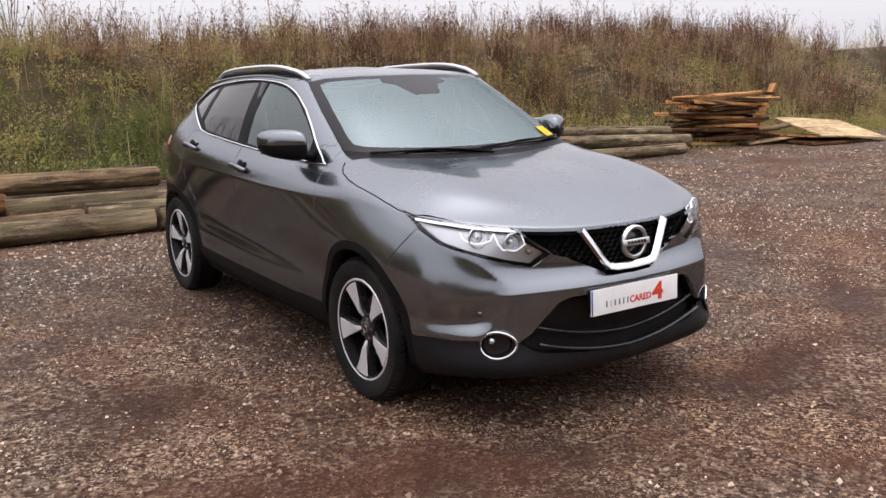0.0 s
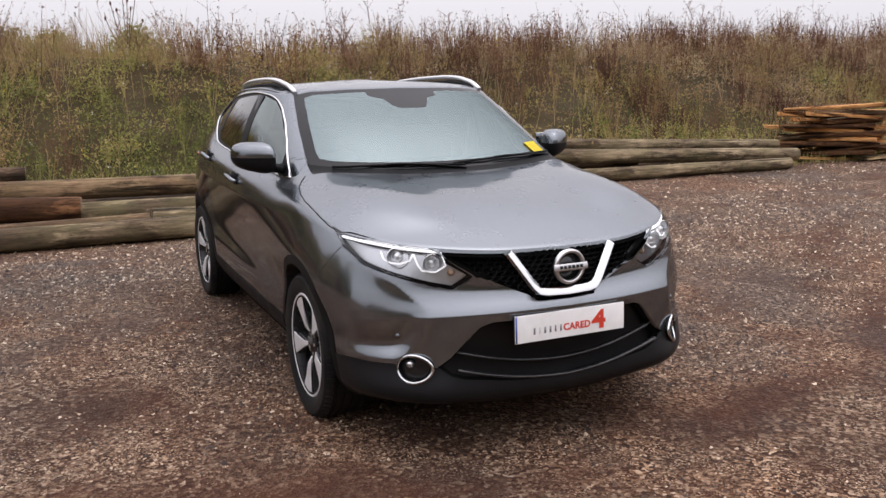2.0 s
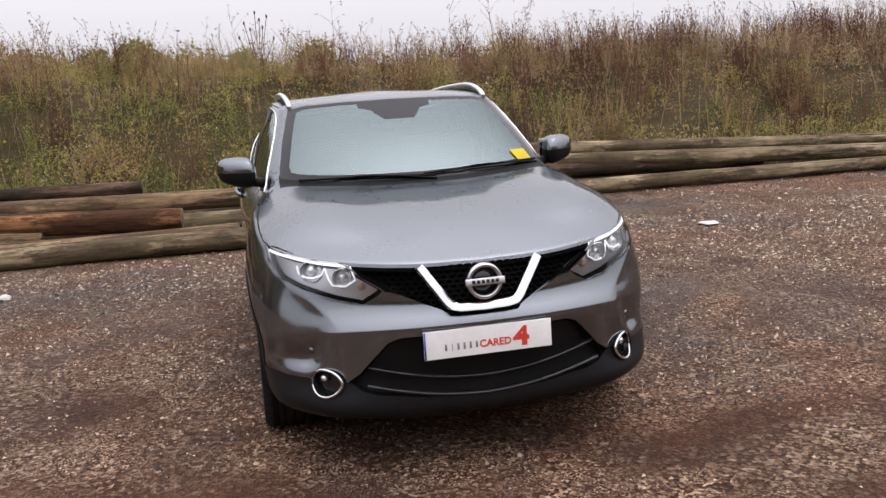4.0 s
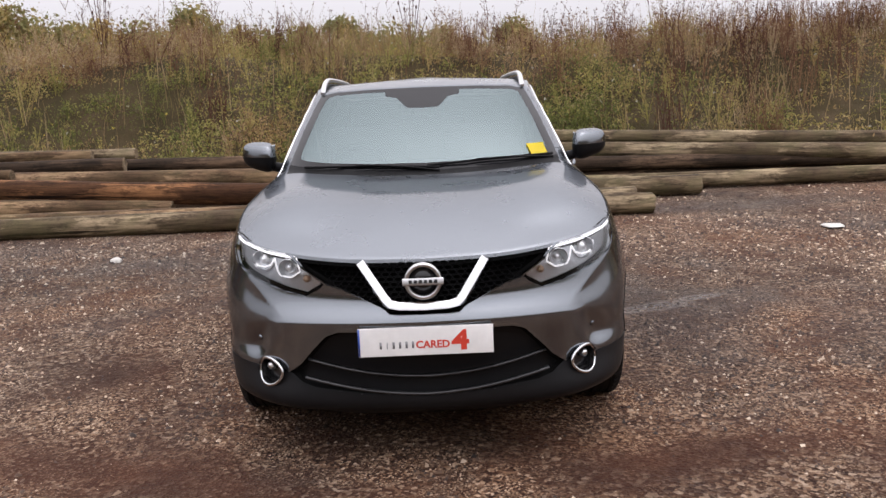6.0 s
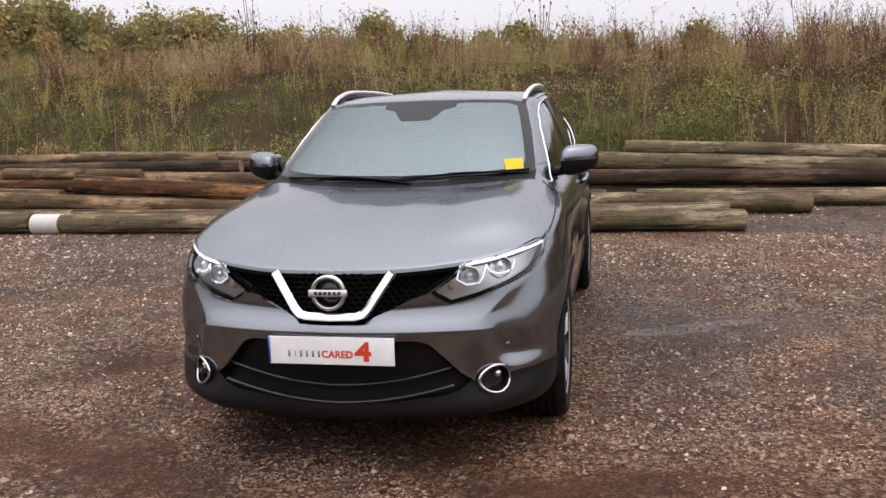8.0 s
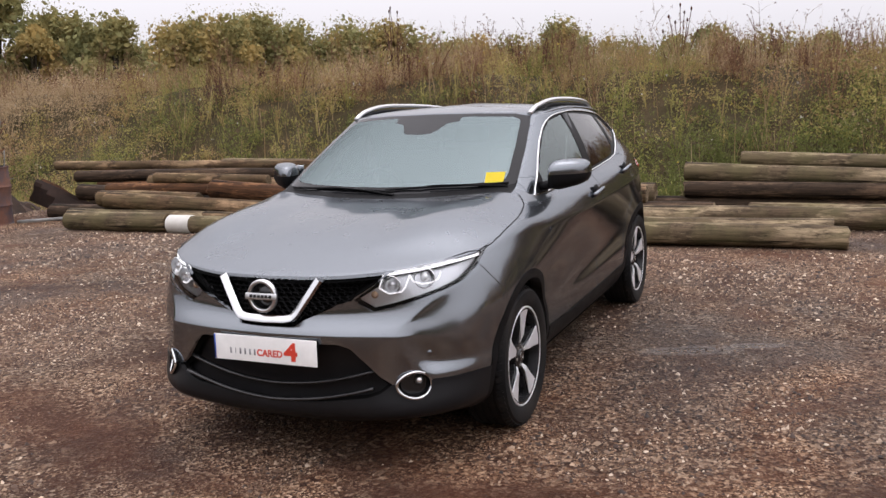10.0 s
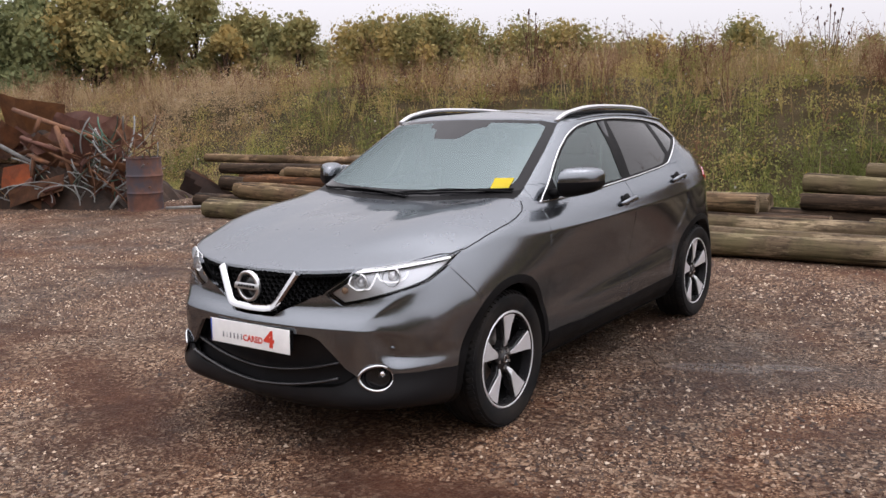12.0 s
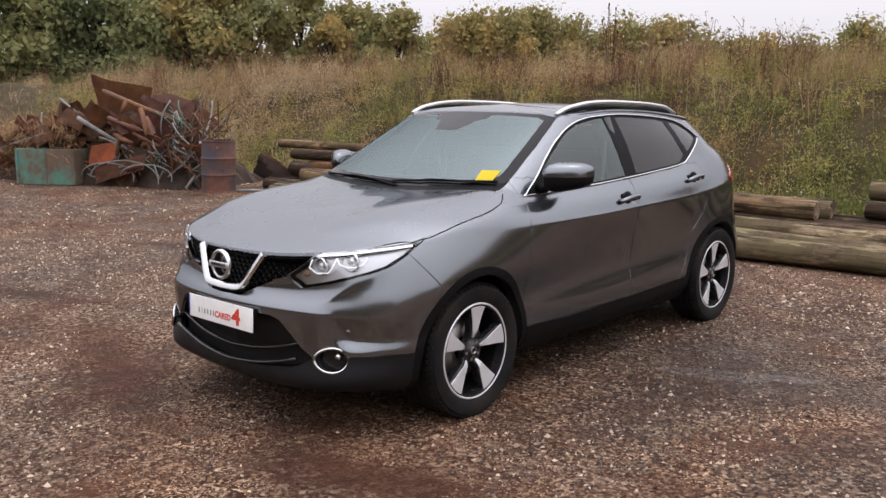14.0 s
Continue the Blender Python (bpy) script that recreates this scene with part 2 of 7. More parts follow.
# door flank
guide((0, -2.157, .68), (.3, -2.113, .69), (.57, -2.042, .695), (.775, -1.893, .70), (.873, -1.68, .70), (.903, -1.323, .73), (.884, -.9, .72), (.861, -.3, .72),
      (.861, .25, .73), (.868, .85, .74), (.890, 1.323, .76), (.82, 1.68, .78), (.67, 1.92, .82), (.37, 2.10, .84), (0, 2.12, .84))
# bonnet edge and shoulder
guide((0, -2.135, .845), (.3, -2.105, .85), (.555, -2.005, .868), (.728, -1.838, .89), (.815, -1.63, .905), (.858, -1.323, .93), (.878, -.9, .905), (.898, -.3, .905),
      (.898, .25, .915), (.895, .85, .93), (.872, 1.323, .96), (.80, 1.66, 1.00), (.66, 1.87, 1.02), (.37, 2.02, 1.04), (0, 2.06, 1.04))
# bonnet middle and upper flank
guide((0, -1.70, .985), (.27, -1.68, .99), (.48, -1.59, .998), (.62, -1.48, 1.0), (.735, -1.34, .995), (.812, -1.12, 1.0), (.832, -.88, .995), (.862, -.3, .995),
      (.865, .25, 1.01), (.86, .85, 1.04), (.815, 1.3, 1.09), (.745, 1.60, 1.13), (.60, 1.80, 1.16), (.35, 1.94, 1.17), (0, 1.98, 1.17))
# cowl and belt
guide((0, -1.10, 1.06), (.22, -1.095, 1.064), (.40, -1.07, 1.072), (.55, -1.03, 1.08), (.66, -.97, 1.085), (.722, -.89, 1.08), (.768, -.79, 1.05), (.80, -.3, 1.065),
      (.805, .25, 1.09), (.795, .8, 1.12), (.75, 1.22, 1.21), (.675, 1.52, 1.23), (.56, 1.70, 1.23), (.32, 1.83, 1.24), (0, 1.85, 1.24))
# middle of the glass
guide((0, -.74, 1.285), (.20, -.735, 1.285), (.37, -.715, 1.285), (.52, -.67, 1.285), (.625, -.60, 1.28), (.68, -.53, 1.272), (.71, -.42, 1.26), (.735, -.05, 1.28),
      (.74, .28, 1.29), (.73, .75, 1.30), (.695, 1.17, 1.31), (.62, 1.43, 1.33), (.51, 1.58, 1.34), (.30, 1.70, 1.34), (0, 1.71, 1.34))
# top of the glass
guide((0, -.36, 1.48), (.19, -.355, 1.479), (.35, -.335, 1.476), (.48, -.30, 1.470), (.575, -.255, 1.460), (.617, -.21, 1.45), (.635, -.12, 1.452), (.65, .08, 1.465),
      (.655, .3, 1.468), (.65, .7, 1.455), (.63, 1.05, 1.425), (.58, 1.34, 1.40), (.49, 1.50, 1.40), (.28, 1.60, 1.405), (0, 1.63, 1.405))
# roof
guide((0, -.2, 1.503), (.17, -.2, 1.502), (.31, -.18, 1.499), (.43, -.15, 1.493), (.51, -.11, 1.487), (.555, -.06, 1.48), (.57, .0, 1.484), (.58, .12, 1.492),
      (.585, .32, 1.495), (.58, .7, 1.485), (.565, 1.05, 1.462), (.52, 1.33, 1.44), (.43, 1.50, 1.435), (.25, 1.62, 1.44), (0, 1.72, 1.44))
# ridge of the roof
guide((0, -.05, 1.518), (0, -.04, 1.518), (0, -.02, 1.519), (0, 0, 1.52), (0, .03, 1.521), (0, .06, 1.522), (0, .1, 1.524), (0, .2, 1.526),
      (0, .4, 1.528), (0, .72, 1.52), (0, 1.02, 1.50), (0, 1.28, 1.475), (0, 1.42, 1.46), (0, 1.5, 1.455), (0, 1.52, 1.453))
SUB = 14
ALL = np.ones(15)
# creases: how hard each guide breaks the surface, column by column
BREAKS = {3: np.array([0.7, 0.7, 0.7, 0.4, 0, 0, 0, 0, 0, 0, 0, 0, 0, 0, 0]), 7: ALL, 9: ALL, 5: np.array([0.8, 0.8, 0.8, 0.7, 0.45, 0.2, 0.3, 1, 1, 1, 0.9, 0.6, 0.4, 0.3, 0.3])}


def hermite(points, sub, breaks={}):
    """Cubic through the first axis of points, with one-sided slopes at the breaks."""
    n, out = len(points), []
    mid = np.zeros_like(points)
    mid[1:-1] = (points[2:] - points[:-2]) / 2
    mid[0], mid[-1] = points[1] - points[0], points[-1] - points[-2]
    for i in range(n - 1):
        chord = points[i + 1] - points[i]
        w0, w1 = (breaks[k].reshape(-1, 1) if k in breaks else 0.0 for k in (i, i + 1))
        m0, m1 = mid[i] + (chord - mid[i]) * w0, mid[i + 1] + (chord - mid[i + 1]) * w1
        for k in range(sub):
            t = k / sub
            out.append((2 * t**3 - 3 * t**2 + 1) * points[i] + (t**3 - 2 * t**2 + t) * m0 + (3 * t**2 - 2 * t**3) * points[i + 1] + (t**3 - t**2) * m1)
    out.append(points[-1])
    return np.array(out)


def smooth01(v, lo, hi):
    v = np.clip((v - lo) / (hi - lo), 0, 1)
    return v * v * (3 - 2 * v)


NET = hermite(np.array(GUIDES), SUB, BREAKS)
NET = hermite(NET.transpose(1, 0, 2), SUB).transpose(1, 0, 2)
NET[:, 0, 0] = NET[:, -1, 0] = 0
X, Y, Z = NET[..., 0], NET[..., 1], NET[..., 2]
# the sunken cheek round the sensor, the plate's shelf and the rounded shoulder of the bonnet
front = 1 - smooth01(Y, -1.72, -1.6)
inner = 0.560 + 0.48 * np.clip(0.62 - Z, 0, 1)
brow = 0.622 + 0.80 * (X - 0.56)
sink = np.clip((brow - Z) / np.maximum(brow - 0.475, 0.05), 0, 1) ** 0.8
cheek = smooth01(X, inner - 0.01, inner + 0.08) * sink * smooth01(Z, 0.418, 0.49) * front * (1 - 0.5 * smooth01(X, 0.66, 0.84))
NET[..., 1] += 0.032 * cheek
NET[..., 0] -= 0.014 * cheek
bonnet = smooth01(Y, -2.10, -1.8) * (1 - smooth01(Y, -1.55, -1.0)) * smooth01(Z, 0.90, 0.95)
NET[..., 2] += 0.010 * bonnet * np.exp(-(((X - 0.50) / 0.12) ** 2)) - 0.004 * bonnet * np.exp(-(((X - 0.28) / 0.10) ** 2))
flank = smooth01(Y, -0.95, -0.7) * (1 - smooth01(Y, 0.75, 1.0)) * smooth01(X, 0.8, 0.84)
NET[..., 0] -= 0.003 * flank * np.exp(-(((Z - 0.60) / 0.08) ** 2))
# the rising ledge along the lower doors
ledge = 0.445 + 0.10 * np.clip((Y + 0.6) / 1.25, -0.2, 1.2)
NET[..., 0] -= 0.003 * flank * smooth01(Z, ledge - 0.06, ledge + 0.05) * (1 - smooth01(Z, ledge + 0.06, 0.85))
# full shoulders of the bonnet
full = smooth01(Y, -2.0, -1.65) * (1 - smooth01(Y, -1.55, -0.96)) * smooth01(Z, 0.885, 0.96)
NET[..., 2] += 0.028 * full * np.exp(-(((X - 0.66) / 0.17) ** 2))
ROWS_V, COLS_U = NET.shape[:2]

du = np.gradient(NET, axis=1)
dv = np.gradient(NET, axis=0)
NORMAL = np.cross(du, dv)
NORMAL /= np.maximum(np.linalg.norm(NORMAL, axis=-1, keepdims=True), 1e-9)
if NORMAL[4 * SUB, 8 * SUB, 0] < 0:
    NORMAL = -NORMAL
NORMAL[-1] = (0, 0, 1)
NORMAL[:, 0, 0] = NORMAL[:, -1, 0] = 0

from mathutils.kdtree import KDTree

tree = KDTree(ROWS_V * COLS_U)
for i, p in enumerate(NET.reshape(-1, 3)):
    tree.insert(p, i)
tree.balance()
METRIC = np.stack([(du * du).sum(-1), (dv * dv).sum(-1), (du * dv).sum(-1)], -1)


def skin_normal(p):
    s = 1 if p[0] >= 0 else -1
    q, i, _ = tree.find((abs(p[0]), p[1], p[2]))
    r, c = divmod(i, COLS_U)
    gap = (abs(p[0]) - q.x, p[1] - q.y, p[2] - q.z)
    # how far between the net's rows and columns, then the normal there
    uu, vv, uv = METRIC[r, c]
    gu, gv = float(du[r, c] @ gap), float(dv[r, c] @ gap)
    det = max(uu * vv - uv * uv, 1e-14)
    cc = min(max(c + min(max((gu * vv - gv * uv) / det, -1), 1), 0), COLS_U - 1.001)
    rr = min(max(r + min(max((gv * uu - gu * uv) / det, -1), 1), 0), ROWS_V - 1.001)
    r, c, fr, fc = int(rr), int(cc), rr % 1, cc % 1
    n = Vector((NORMAL[r, c] * (1 - fc) + NORMAL[r, c + 1] * fc) * (1 - fr) + (NORMAL[r + 1, c] * (1 - fc) + NORMAL[r + 1, c + 1] * fc) * fr)
    n.x *= s
    return n.normalized()


shell = bmesh.new()
zone = shell.faces.layers.int.new("zone")
row_layer = shell.faces.layers.int.new("row")
vs = [[shell.verts.new(NET[r, c]) for c in range(COLS_U)] for r in range(ROWS_V)]
for r in range(ROWS_V - 1):
    for c in range(COLS_U - 1):
        f = shell.faces.new((vs[r][c], vs[r][c + 1], vs[r + 1][c + 1], vs[r + 1][c]))
        f[row_layer] = r
bmesh.ops.recalc_face_normals(shell, faces=shell.faces)

S45 = math.sqrt(0.5)
VIEWS = {
    "side": (Vector((0, 1, 0)), Vector((0, 0, 1))),
    "front": (Vector((1, 0, 0)), Vector((0, 0, 1))),
    "corner": (Vector((S45, S45, 0)), Vector((0, 0, 1))),
    "top": (Vector((1, 0, 0)), Vector((0, 1, 0))),
}


def inside(poly, u, v):
    hit = False
    for (ax, ay), (bx, by) in zip(poly, poly[1:] + poly[:1]):
        if (ay > v) != (by > v) and u < (bx - ax) * (v - ay) / (by - ay) + ax:
            hit = not hit
    return hit


def cut(zone_id, view, poly, where, takes=(0,)):
    """Cut the shell along an outline seen in a view, and give the faces inside it a zone."""
    uu, vv = VIEWS[view]
    poly = [tuple(p) for p in poly]
    us, ws = [p[0] for p in poly], [p[1] for p in poly]
    box = (min(us) - 0.06, max(us) + 0.06, min(ws) - 0.06, max(ws) + 0.06)
    for a, b in zip(poly, poly[1:] + poly[:1]):
        d = Vector((b[0] - a[0], b[1] - a[1]))
        if d.length < 1e-6:
            continue
        lo_u, hi_u, lo_v, hi_v = min(a[0], b[0]) - 1e-3, max(a[0], b[0]) + 1e-3, min(a[1], b[1]) - 1e-3, max(a[1], b[1]) + 1e-3
        geom = set()
        for f in shell.faces:
            c = f.calc_center_median()
            pu, pv = c.dot(uu), c.dot(vv)
            if not (box[0] < pu < box[1] and box[2] < pv < box[3] and where(c)):
                continue
            fu, fv = [v.co.dot(uu) for v in f.verts], [v.co.dot(vv) for v in f.verts]
            if max(fu) < lo_u or min(fu) > hi_u or max(fv) < lo_v or min(fv) > hi_v:
                continue
            geom.add(f), geom.update(f.edges), geom.update(f.verts)
        if geom:
            bmesh.ops.bisect_plane(shell, geom=list(geom), dist=1e-5, plane_co=uu * a[0] + vv * a[1], plane_no=uu * d.y - vv * d.x)
    for f in shell.faces:
        if f[zone] in takes:
            c = f.calc_center_median()
            if where(c) and inside(poly, c.dot(uu), c.dot(vv)):
                f[zone] = zone_id


def arc(cx, cy, r, a0, a1, n):
    return [(cx + r * math.cos(radians(a0 + (a1 - a0) * i / (n - 1))), cy + r * math.sin(radians(a0 + (a1 - a0) * i / (n - 1)))) for i in range(n)]


def rounded(points, sub=5):
    """A closed smooth outline through a few points."""
    p = np.array(points, float)
    n, out = len(p), []
    for i in range(n):
        a, b, c, d = p[i - 1], p[i], p[(i + 1) % n], p[(i + 2) % n]
        for k in range(sub):
            t = k / sub
            out.append(tuple(0.5 * (2 * b + (c - a) * t + (2 * a - 5 * b + 4 * c - d) * t**2 + (3 * b - a - 3 * c + d) * t**3)))
    return out


AXLES, HUB_Z = (-1.323, 1.323), 0.322
ZONES = dict(hole=1, arch=2, rear_arch=21, headlamp=3, grille=4, mouth=5, fog=6, chin=7, bumper=8, bonnet=9, screen=10, dlo=11, front_door=12, rear_door=13, sill=14,
             tail=15, rear_screen=16, front_glass=17, rear_glass=18, quarter_glass=19, tail_bumper=20, screen_glass=22, scuttle=23)
flank_side = lambda c: c.x > 0.6 and c.z < 1.1
for ax in AXLES:
    near = lambda c, ax=ax: c.x > 0.6 and abs(c.y - ax) < 0.6 and c.z < 0.9
    cut(ZONES["hole"], "side", arc(ax, HUB_Z, 0.388, -32, 212, 26), near)
    cut(ZONES["arch" if ax < 0 else "rear_arch"], "side", arc(ax, HUB_Z, 0.428, -32, 212, 26), near)
EDGE_X, EDGE_Z = NET[5 * SUB, : 4 * SUB + 6, 0], NET[5 * SUB, : 4 * SUB + 6, 2]


def under_edge(c):
    return c.z < np.interp(c.x, EDGE_X, EDGE_Z)


HEADLAMP = [(-1.200, .755), (-1.185, .735), (-1.135, .706), (-1.03, .728), (-.945, .750), (-.86, .772), (-.75, .803), (-.655, .856), (-.560, .925), (-.577, .955), (-.68, .955), (-.856, .935), (-1.005, .92), (-1.035, .868), (-1.12, .81)]
cut(ZONES["headlamp"], "corner", HEADLAMP, lambda c: c.y < -1.5 and c.x > 0.3 and (under_edge(c) if c.y < -1.64 else c.z < 0.915))
cut(ZONES["grille"], "front", [(-.01, .638), (.13, .638), (.165, .664), (.322, .732), (.385, .752), (.47, .81), (.545, .90), (.3, .90), (-.01, .90)], lambda c: c.y < -1.9 and under_edge(c))
FOG_U, FOG_Z = -1.000, .393
cut(ZONES["fog"], "corner", [(FOG_U + u * 1.06, FOG_Z + v * 0.82) for u, v in arc(0, 0, .066, 0, 345, 24)], lambda c: c.y < -1.7)
MOUTH = [(-.01, .572), (.34, .568), (.385, .553), (.43, .508), (.50, .430), (.548, .397), (.50, .362), (.44, .342), (.25, .315), (-.01, .303)]
cut(ZONES["mouth"], "front", MOUTH, lambda c: c.y < -1.9)
cut(ZONES["chin"], "side", [(-2.4, .1), (-1.5, .1), (-1.5, .402), (-1.66, .405), (-1.90, .410), (-2.0, .406), (-2.1, .397), (-2.4, .385)], lambda c: c.y < -1.5)
cut(ZONES["bumper"], "side", [(-2.4, .1), (-1.6, .1), (-1.6, .70), (-1.725, .85), (-1.70, .9), (-2.4, .9)], lambda c: c.y < -1.5 and under_edge(c))
cut(ZONES["bonnet"], "top", [(-.01, -2.3), (.5, -2.3), (.795, -1.69), (.825, -1.50), (.822, -1.25), (.79, -1.05), (.735, -.965), (.5, -1.068), (.25, -1.113), (-.01, -1.125)],
    lambda c: not under_edge(c) and c.z > 0.84 and c.y < -0.8)
cut(ZONES["screen"], "front", [(-.01, 1.074), (.25, 1.080), (.45, 1.092), (.62, 1.105), (.690, 1.112), (.685, 1.15), (.645, 1.29), (.604, 1.40), (.585, 1.445), (.5, 1.462), (.3, 1.471), (-.01, 1.475)],
    lambda c: -1.2 < c.y < 0 and c.z > 1.04 and c.x < 0.72)
cut(ZONES["screen_glass"], "front", [(-.01, 1.108), (.25, 1.112), (.45, 1.120), (.59, 1.130), (.632, 1.140), (.635, 1.165), (.598, 1.29), (.562, 1.39), (.545, 1.428), (.5, 1.444), (.3, 1.454), (-.01, 1.457)],
    lambda c: -1.2 < c.y < 0 and c.z > 1.04 and c.x < 0.72, (ZONES["screen"],))
cut(ZONES["screen"], "front", [(-.01, 1.50), (.215, 1.50), (.205, 1.432), (.14, 1.42), (.105, 1.385), (.08, 1.368), (-.01, 1.366)],
    lambda c: -1.2 < c.y < 0 and c.z > 1.3 and c.x < 0.3, (ZONES["screen_glass"],))
cut(ZONES["scuttle"], "front", [(-.01, 1.03), (.70, 1.03), (.695, 1.13), (.45, 1.12), (-.01, 1.12)], lambda c: -1.2 < c.y < -0.86 and c.z > 1.03 and c.x < 0.70)
DLO = [(-.80, 1.045), (-.30, 1.062), (.2, 1.086), (.70, 1.115), (.86, 1.128), (.95, 1.145), (1.08, 1.20), (1.28, 1.283), (1.285, 1.30), (1.22, 1.345), (1.05, 1.405), (.75, 1.437), (.35, 1.457),
       (.05, 1.450), (-.15, 1.425), (-.32, 1.366), (-.50, 1.265), (-.70, 1.12), (-.80, 1.055)]
cut(ZONES["dlo"], "side", DLO, lambda c: c.x > 0.55 and c.z > 1.02 and -1.0 < c.y < 1.5)
only = (ZONES["dlo"],)
glazed = lambda c: c.x > 0.55 and c.z > 1.02
cut(ZONES["front_glass"], "side", [(-.62, 1.068), (-.3, 1.076), (.155, 1.098), (.085, 1.443), (.04, 1.438), (-.15, 1.413), (-.31, 1.355), (-.49, 1.252), (-.62, 1.16)], glazed, only)
cut(ZONES["rear_glass"], "side", [(.285, 1.104), (.70, 1.129), (.86, 1.142), (.90, 1.152), (.965, 1.195), (.84, 1.412), (.74, 1.423), (.35, 1.444), (.225, 1.445)], glazed, only)
cut(ZONES["quarter_glass"], "side", [(1.03, 1.205), (1.245, 1.293), (1.20, 1.338), (1.04, 1.391), (.915, 1.408)], glazed, only)
cut(ZONES["sill"], "side", [(-.98, .1), (.98, .1), (.93, .375), (.5, .362), (-.5, .352), (-.93, .37)], flank_side)
FRONT_DOOR = [(-.925, .36), (.14, .36), (.17, .42), (.175, .7), (.16, .98), (.19, 1.30), (.13, 1.6), (-.9, 1.6), (-.86, 1.06), (-.905, .9), (-.93, .6)]
REAR_DOOR = [(.19, .36), (.80, .36), (.885, .50), (.93, .68), (1.05, .80), (1.10, .90), (1.10, 1.06), (1.06, 1.16), (1.0, 1.6), (.13, 1.6), (.19, 1.30), (.16, .98), (.175, .7), (.17, .42)]
below_belt = lambda c: c.x > 0.6 and c.z < 1.135 and -1.1 < c.y < 1.3
cut(ZONES["front_door"], "side", FRONT_DOOR, below_belt)
cut(ZONES["rear_door"], "side", REAR_DOOR, below_belt)
cut(ZONES["tail"], "side", [(1.56, 1.01), (1.70, .96), (2.2, .96), (2.2, 1.085), (1.80, 1.085)], lambda c: c.y > 1.4 and c.x > 0.45)
cut(ZONES["rear_screen"], "front", [(-.01, 1.25), (.45, 1.245), (.52, 1.27), (.45, 1.395), (-.01, 1.40)], lambda c: c.y > 1.4)
cut(ZONES["tail_bumper"], "side", [(1.55, .1), (2.4, .1), (2.4, .80), (1.9, .80), (1.7, .70), (1.6, .60)], lambda c: c.y > 1.4)


def islands(bm):
    left, out = set(bm.faces), []
    while left:
        todo, group = [left.pop()], []
        while todo:
            f = todo.pop()
            group.append(f)
            for e in f.edges:
                for o in e.link_faces:
                    if o in left:
                        left.discard(o)
                        todo.append(o)
        out.append(group)
    return sorted(out, key=len)


def panel(name, zones, mat, parent, label="", both=True, side=1, gap=0.004, rim=0.02, lift=0.0, deep=0.0):
    """A panel of the shell with turned-in edges. both: the two halves in one mesh."""
    ids = {ZONES.get(z, 0) for z in zones}
    bm = bmesh.new()
    made = {}

    def vert(v, s):
        key = (v.index, s if v.co.x > 1e-4 else 1)
        if key not in made:
            made[key] = bm.verts.new((v.co.x * s, v.co.y, v.co.z))
        return made[key]

    shell.verts.index_update()
    for s in (1, -1) if both else (side,):
        for f in shell.faces:
            if f[zone] in ids:
                loop = [vert(v, s) for v in f.verts]
                try:
                    bm.faces.new(loop if s == 1 else loop[::-1])
                except ValueError:
                    pass
    bmesh.ops.remove_doubles(bm, verts=bm.verts, dist=2e-5)
    for stray in islands(bm):
        if len(stray) < 12:
            bmesh.ops.delete(bm, geom=stray, context="FACES")
    edge = [e for e in bm.edges if e.is_boundary and not all(abs(v.co.x) < 1e-4 for v in e.verts)]
    push = {}
    for e in edge:
        f = e.link_faces[0]
        mid = (e.verts[0].co + e.verts[1].co) / 2
        d = (e.verts[1].co - e.verts[0].co).normalized()
        side_way = f.calc_center_median() - mid
        side_way -= d * side_way.dot(d)
        side_way.normalize()
        for v in e.verts:
            push.setdefault(v, []).append(side_way)
    normals = {v: skin_normal(v.co) for v in bm.verts}
    for v, ways in push.items():
        w = sum(ways, Vector())
        if w.length > 1e-6:
            v.co += w.normalized() * gap
    for v, n in normals.items():
        v.co += n * (lift - deep)
    outer_faces = bm.faces[:]
    if rim and edge:
        out = bmesh.ops.extrude_edge_only(bm, edges=edge)
        for v in out["geom"]:
            if isinstance(v, bmesh.types.BMVert):
                normals[v] = skin_normal(v.co)
                v.co -= normals[v] * rim
    bm.normal_update()
    wrong = [f for f in outer_faces if f.normal.dot(skin_normal(f.calc_center_median())) < 0]
    bmesh.ops.reverse_faces(bm, faces=wrong)
    me = bpy.data.meshes.new(name)
    bm.verts.index_update()
    order = sorted(bm.verts, key=lambda v: v.index)
    custom = [normals.get(v) or skin_normal(v.co) for v in order]
    bm.to_mesh(me)
    bm.free()
    ob = new(name, me)
    finish(ob, mat)
    me.normals_split_custom_set_from_vertices(custom)
    ob.parent = parent
    if label:
        ob["label"] = label
    return ob


car = thing("car", "dark grey metallic family crossover with chrome trim, parked on gravel", "car")
panel("bonnet", ["bonnet"], PAINT, car, gap=0.001)
panel("front_bumper", ["bumper"], PAINT, car)
panel("bumper_chin", ["chin"], CHINGREY, car, "black textured plastic lip", gap=0.001, lift=0.004)
panel("windscreen", ["screen_glass"], WINDSCREEN, car, "tinted glass windscreen", gap=0.0, rim=0.004)
panel("windscreen_border", ["screen"], SCREENBLACK, car, "black windscreen border", gap=0.001, rim=0.006)
panel("scuttle", ["scuttle"], BLACK, car, "black plastic scuttle below the windscreen", gap=0.001, rim=0.006)
panel("rear_screen", ["rear_screen"], PRIVACY, car, gap=0.001, rim=0.004)
panel("rear_bumper", ["tail_bumper"], PAINT, car)
panel("body_shell", ["none"], PAINT, car, gap=0.001)
panel("liner", ["none", "bumper", "bonnet", "chin", "front_door", "rear_door", "sill", "tail", "tail_bumper"], DARK, car, "black inner shell", gap=-0.012, rim=0, deep=0.03)
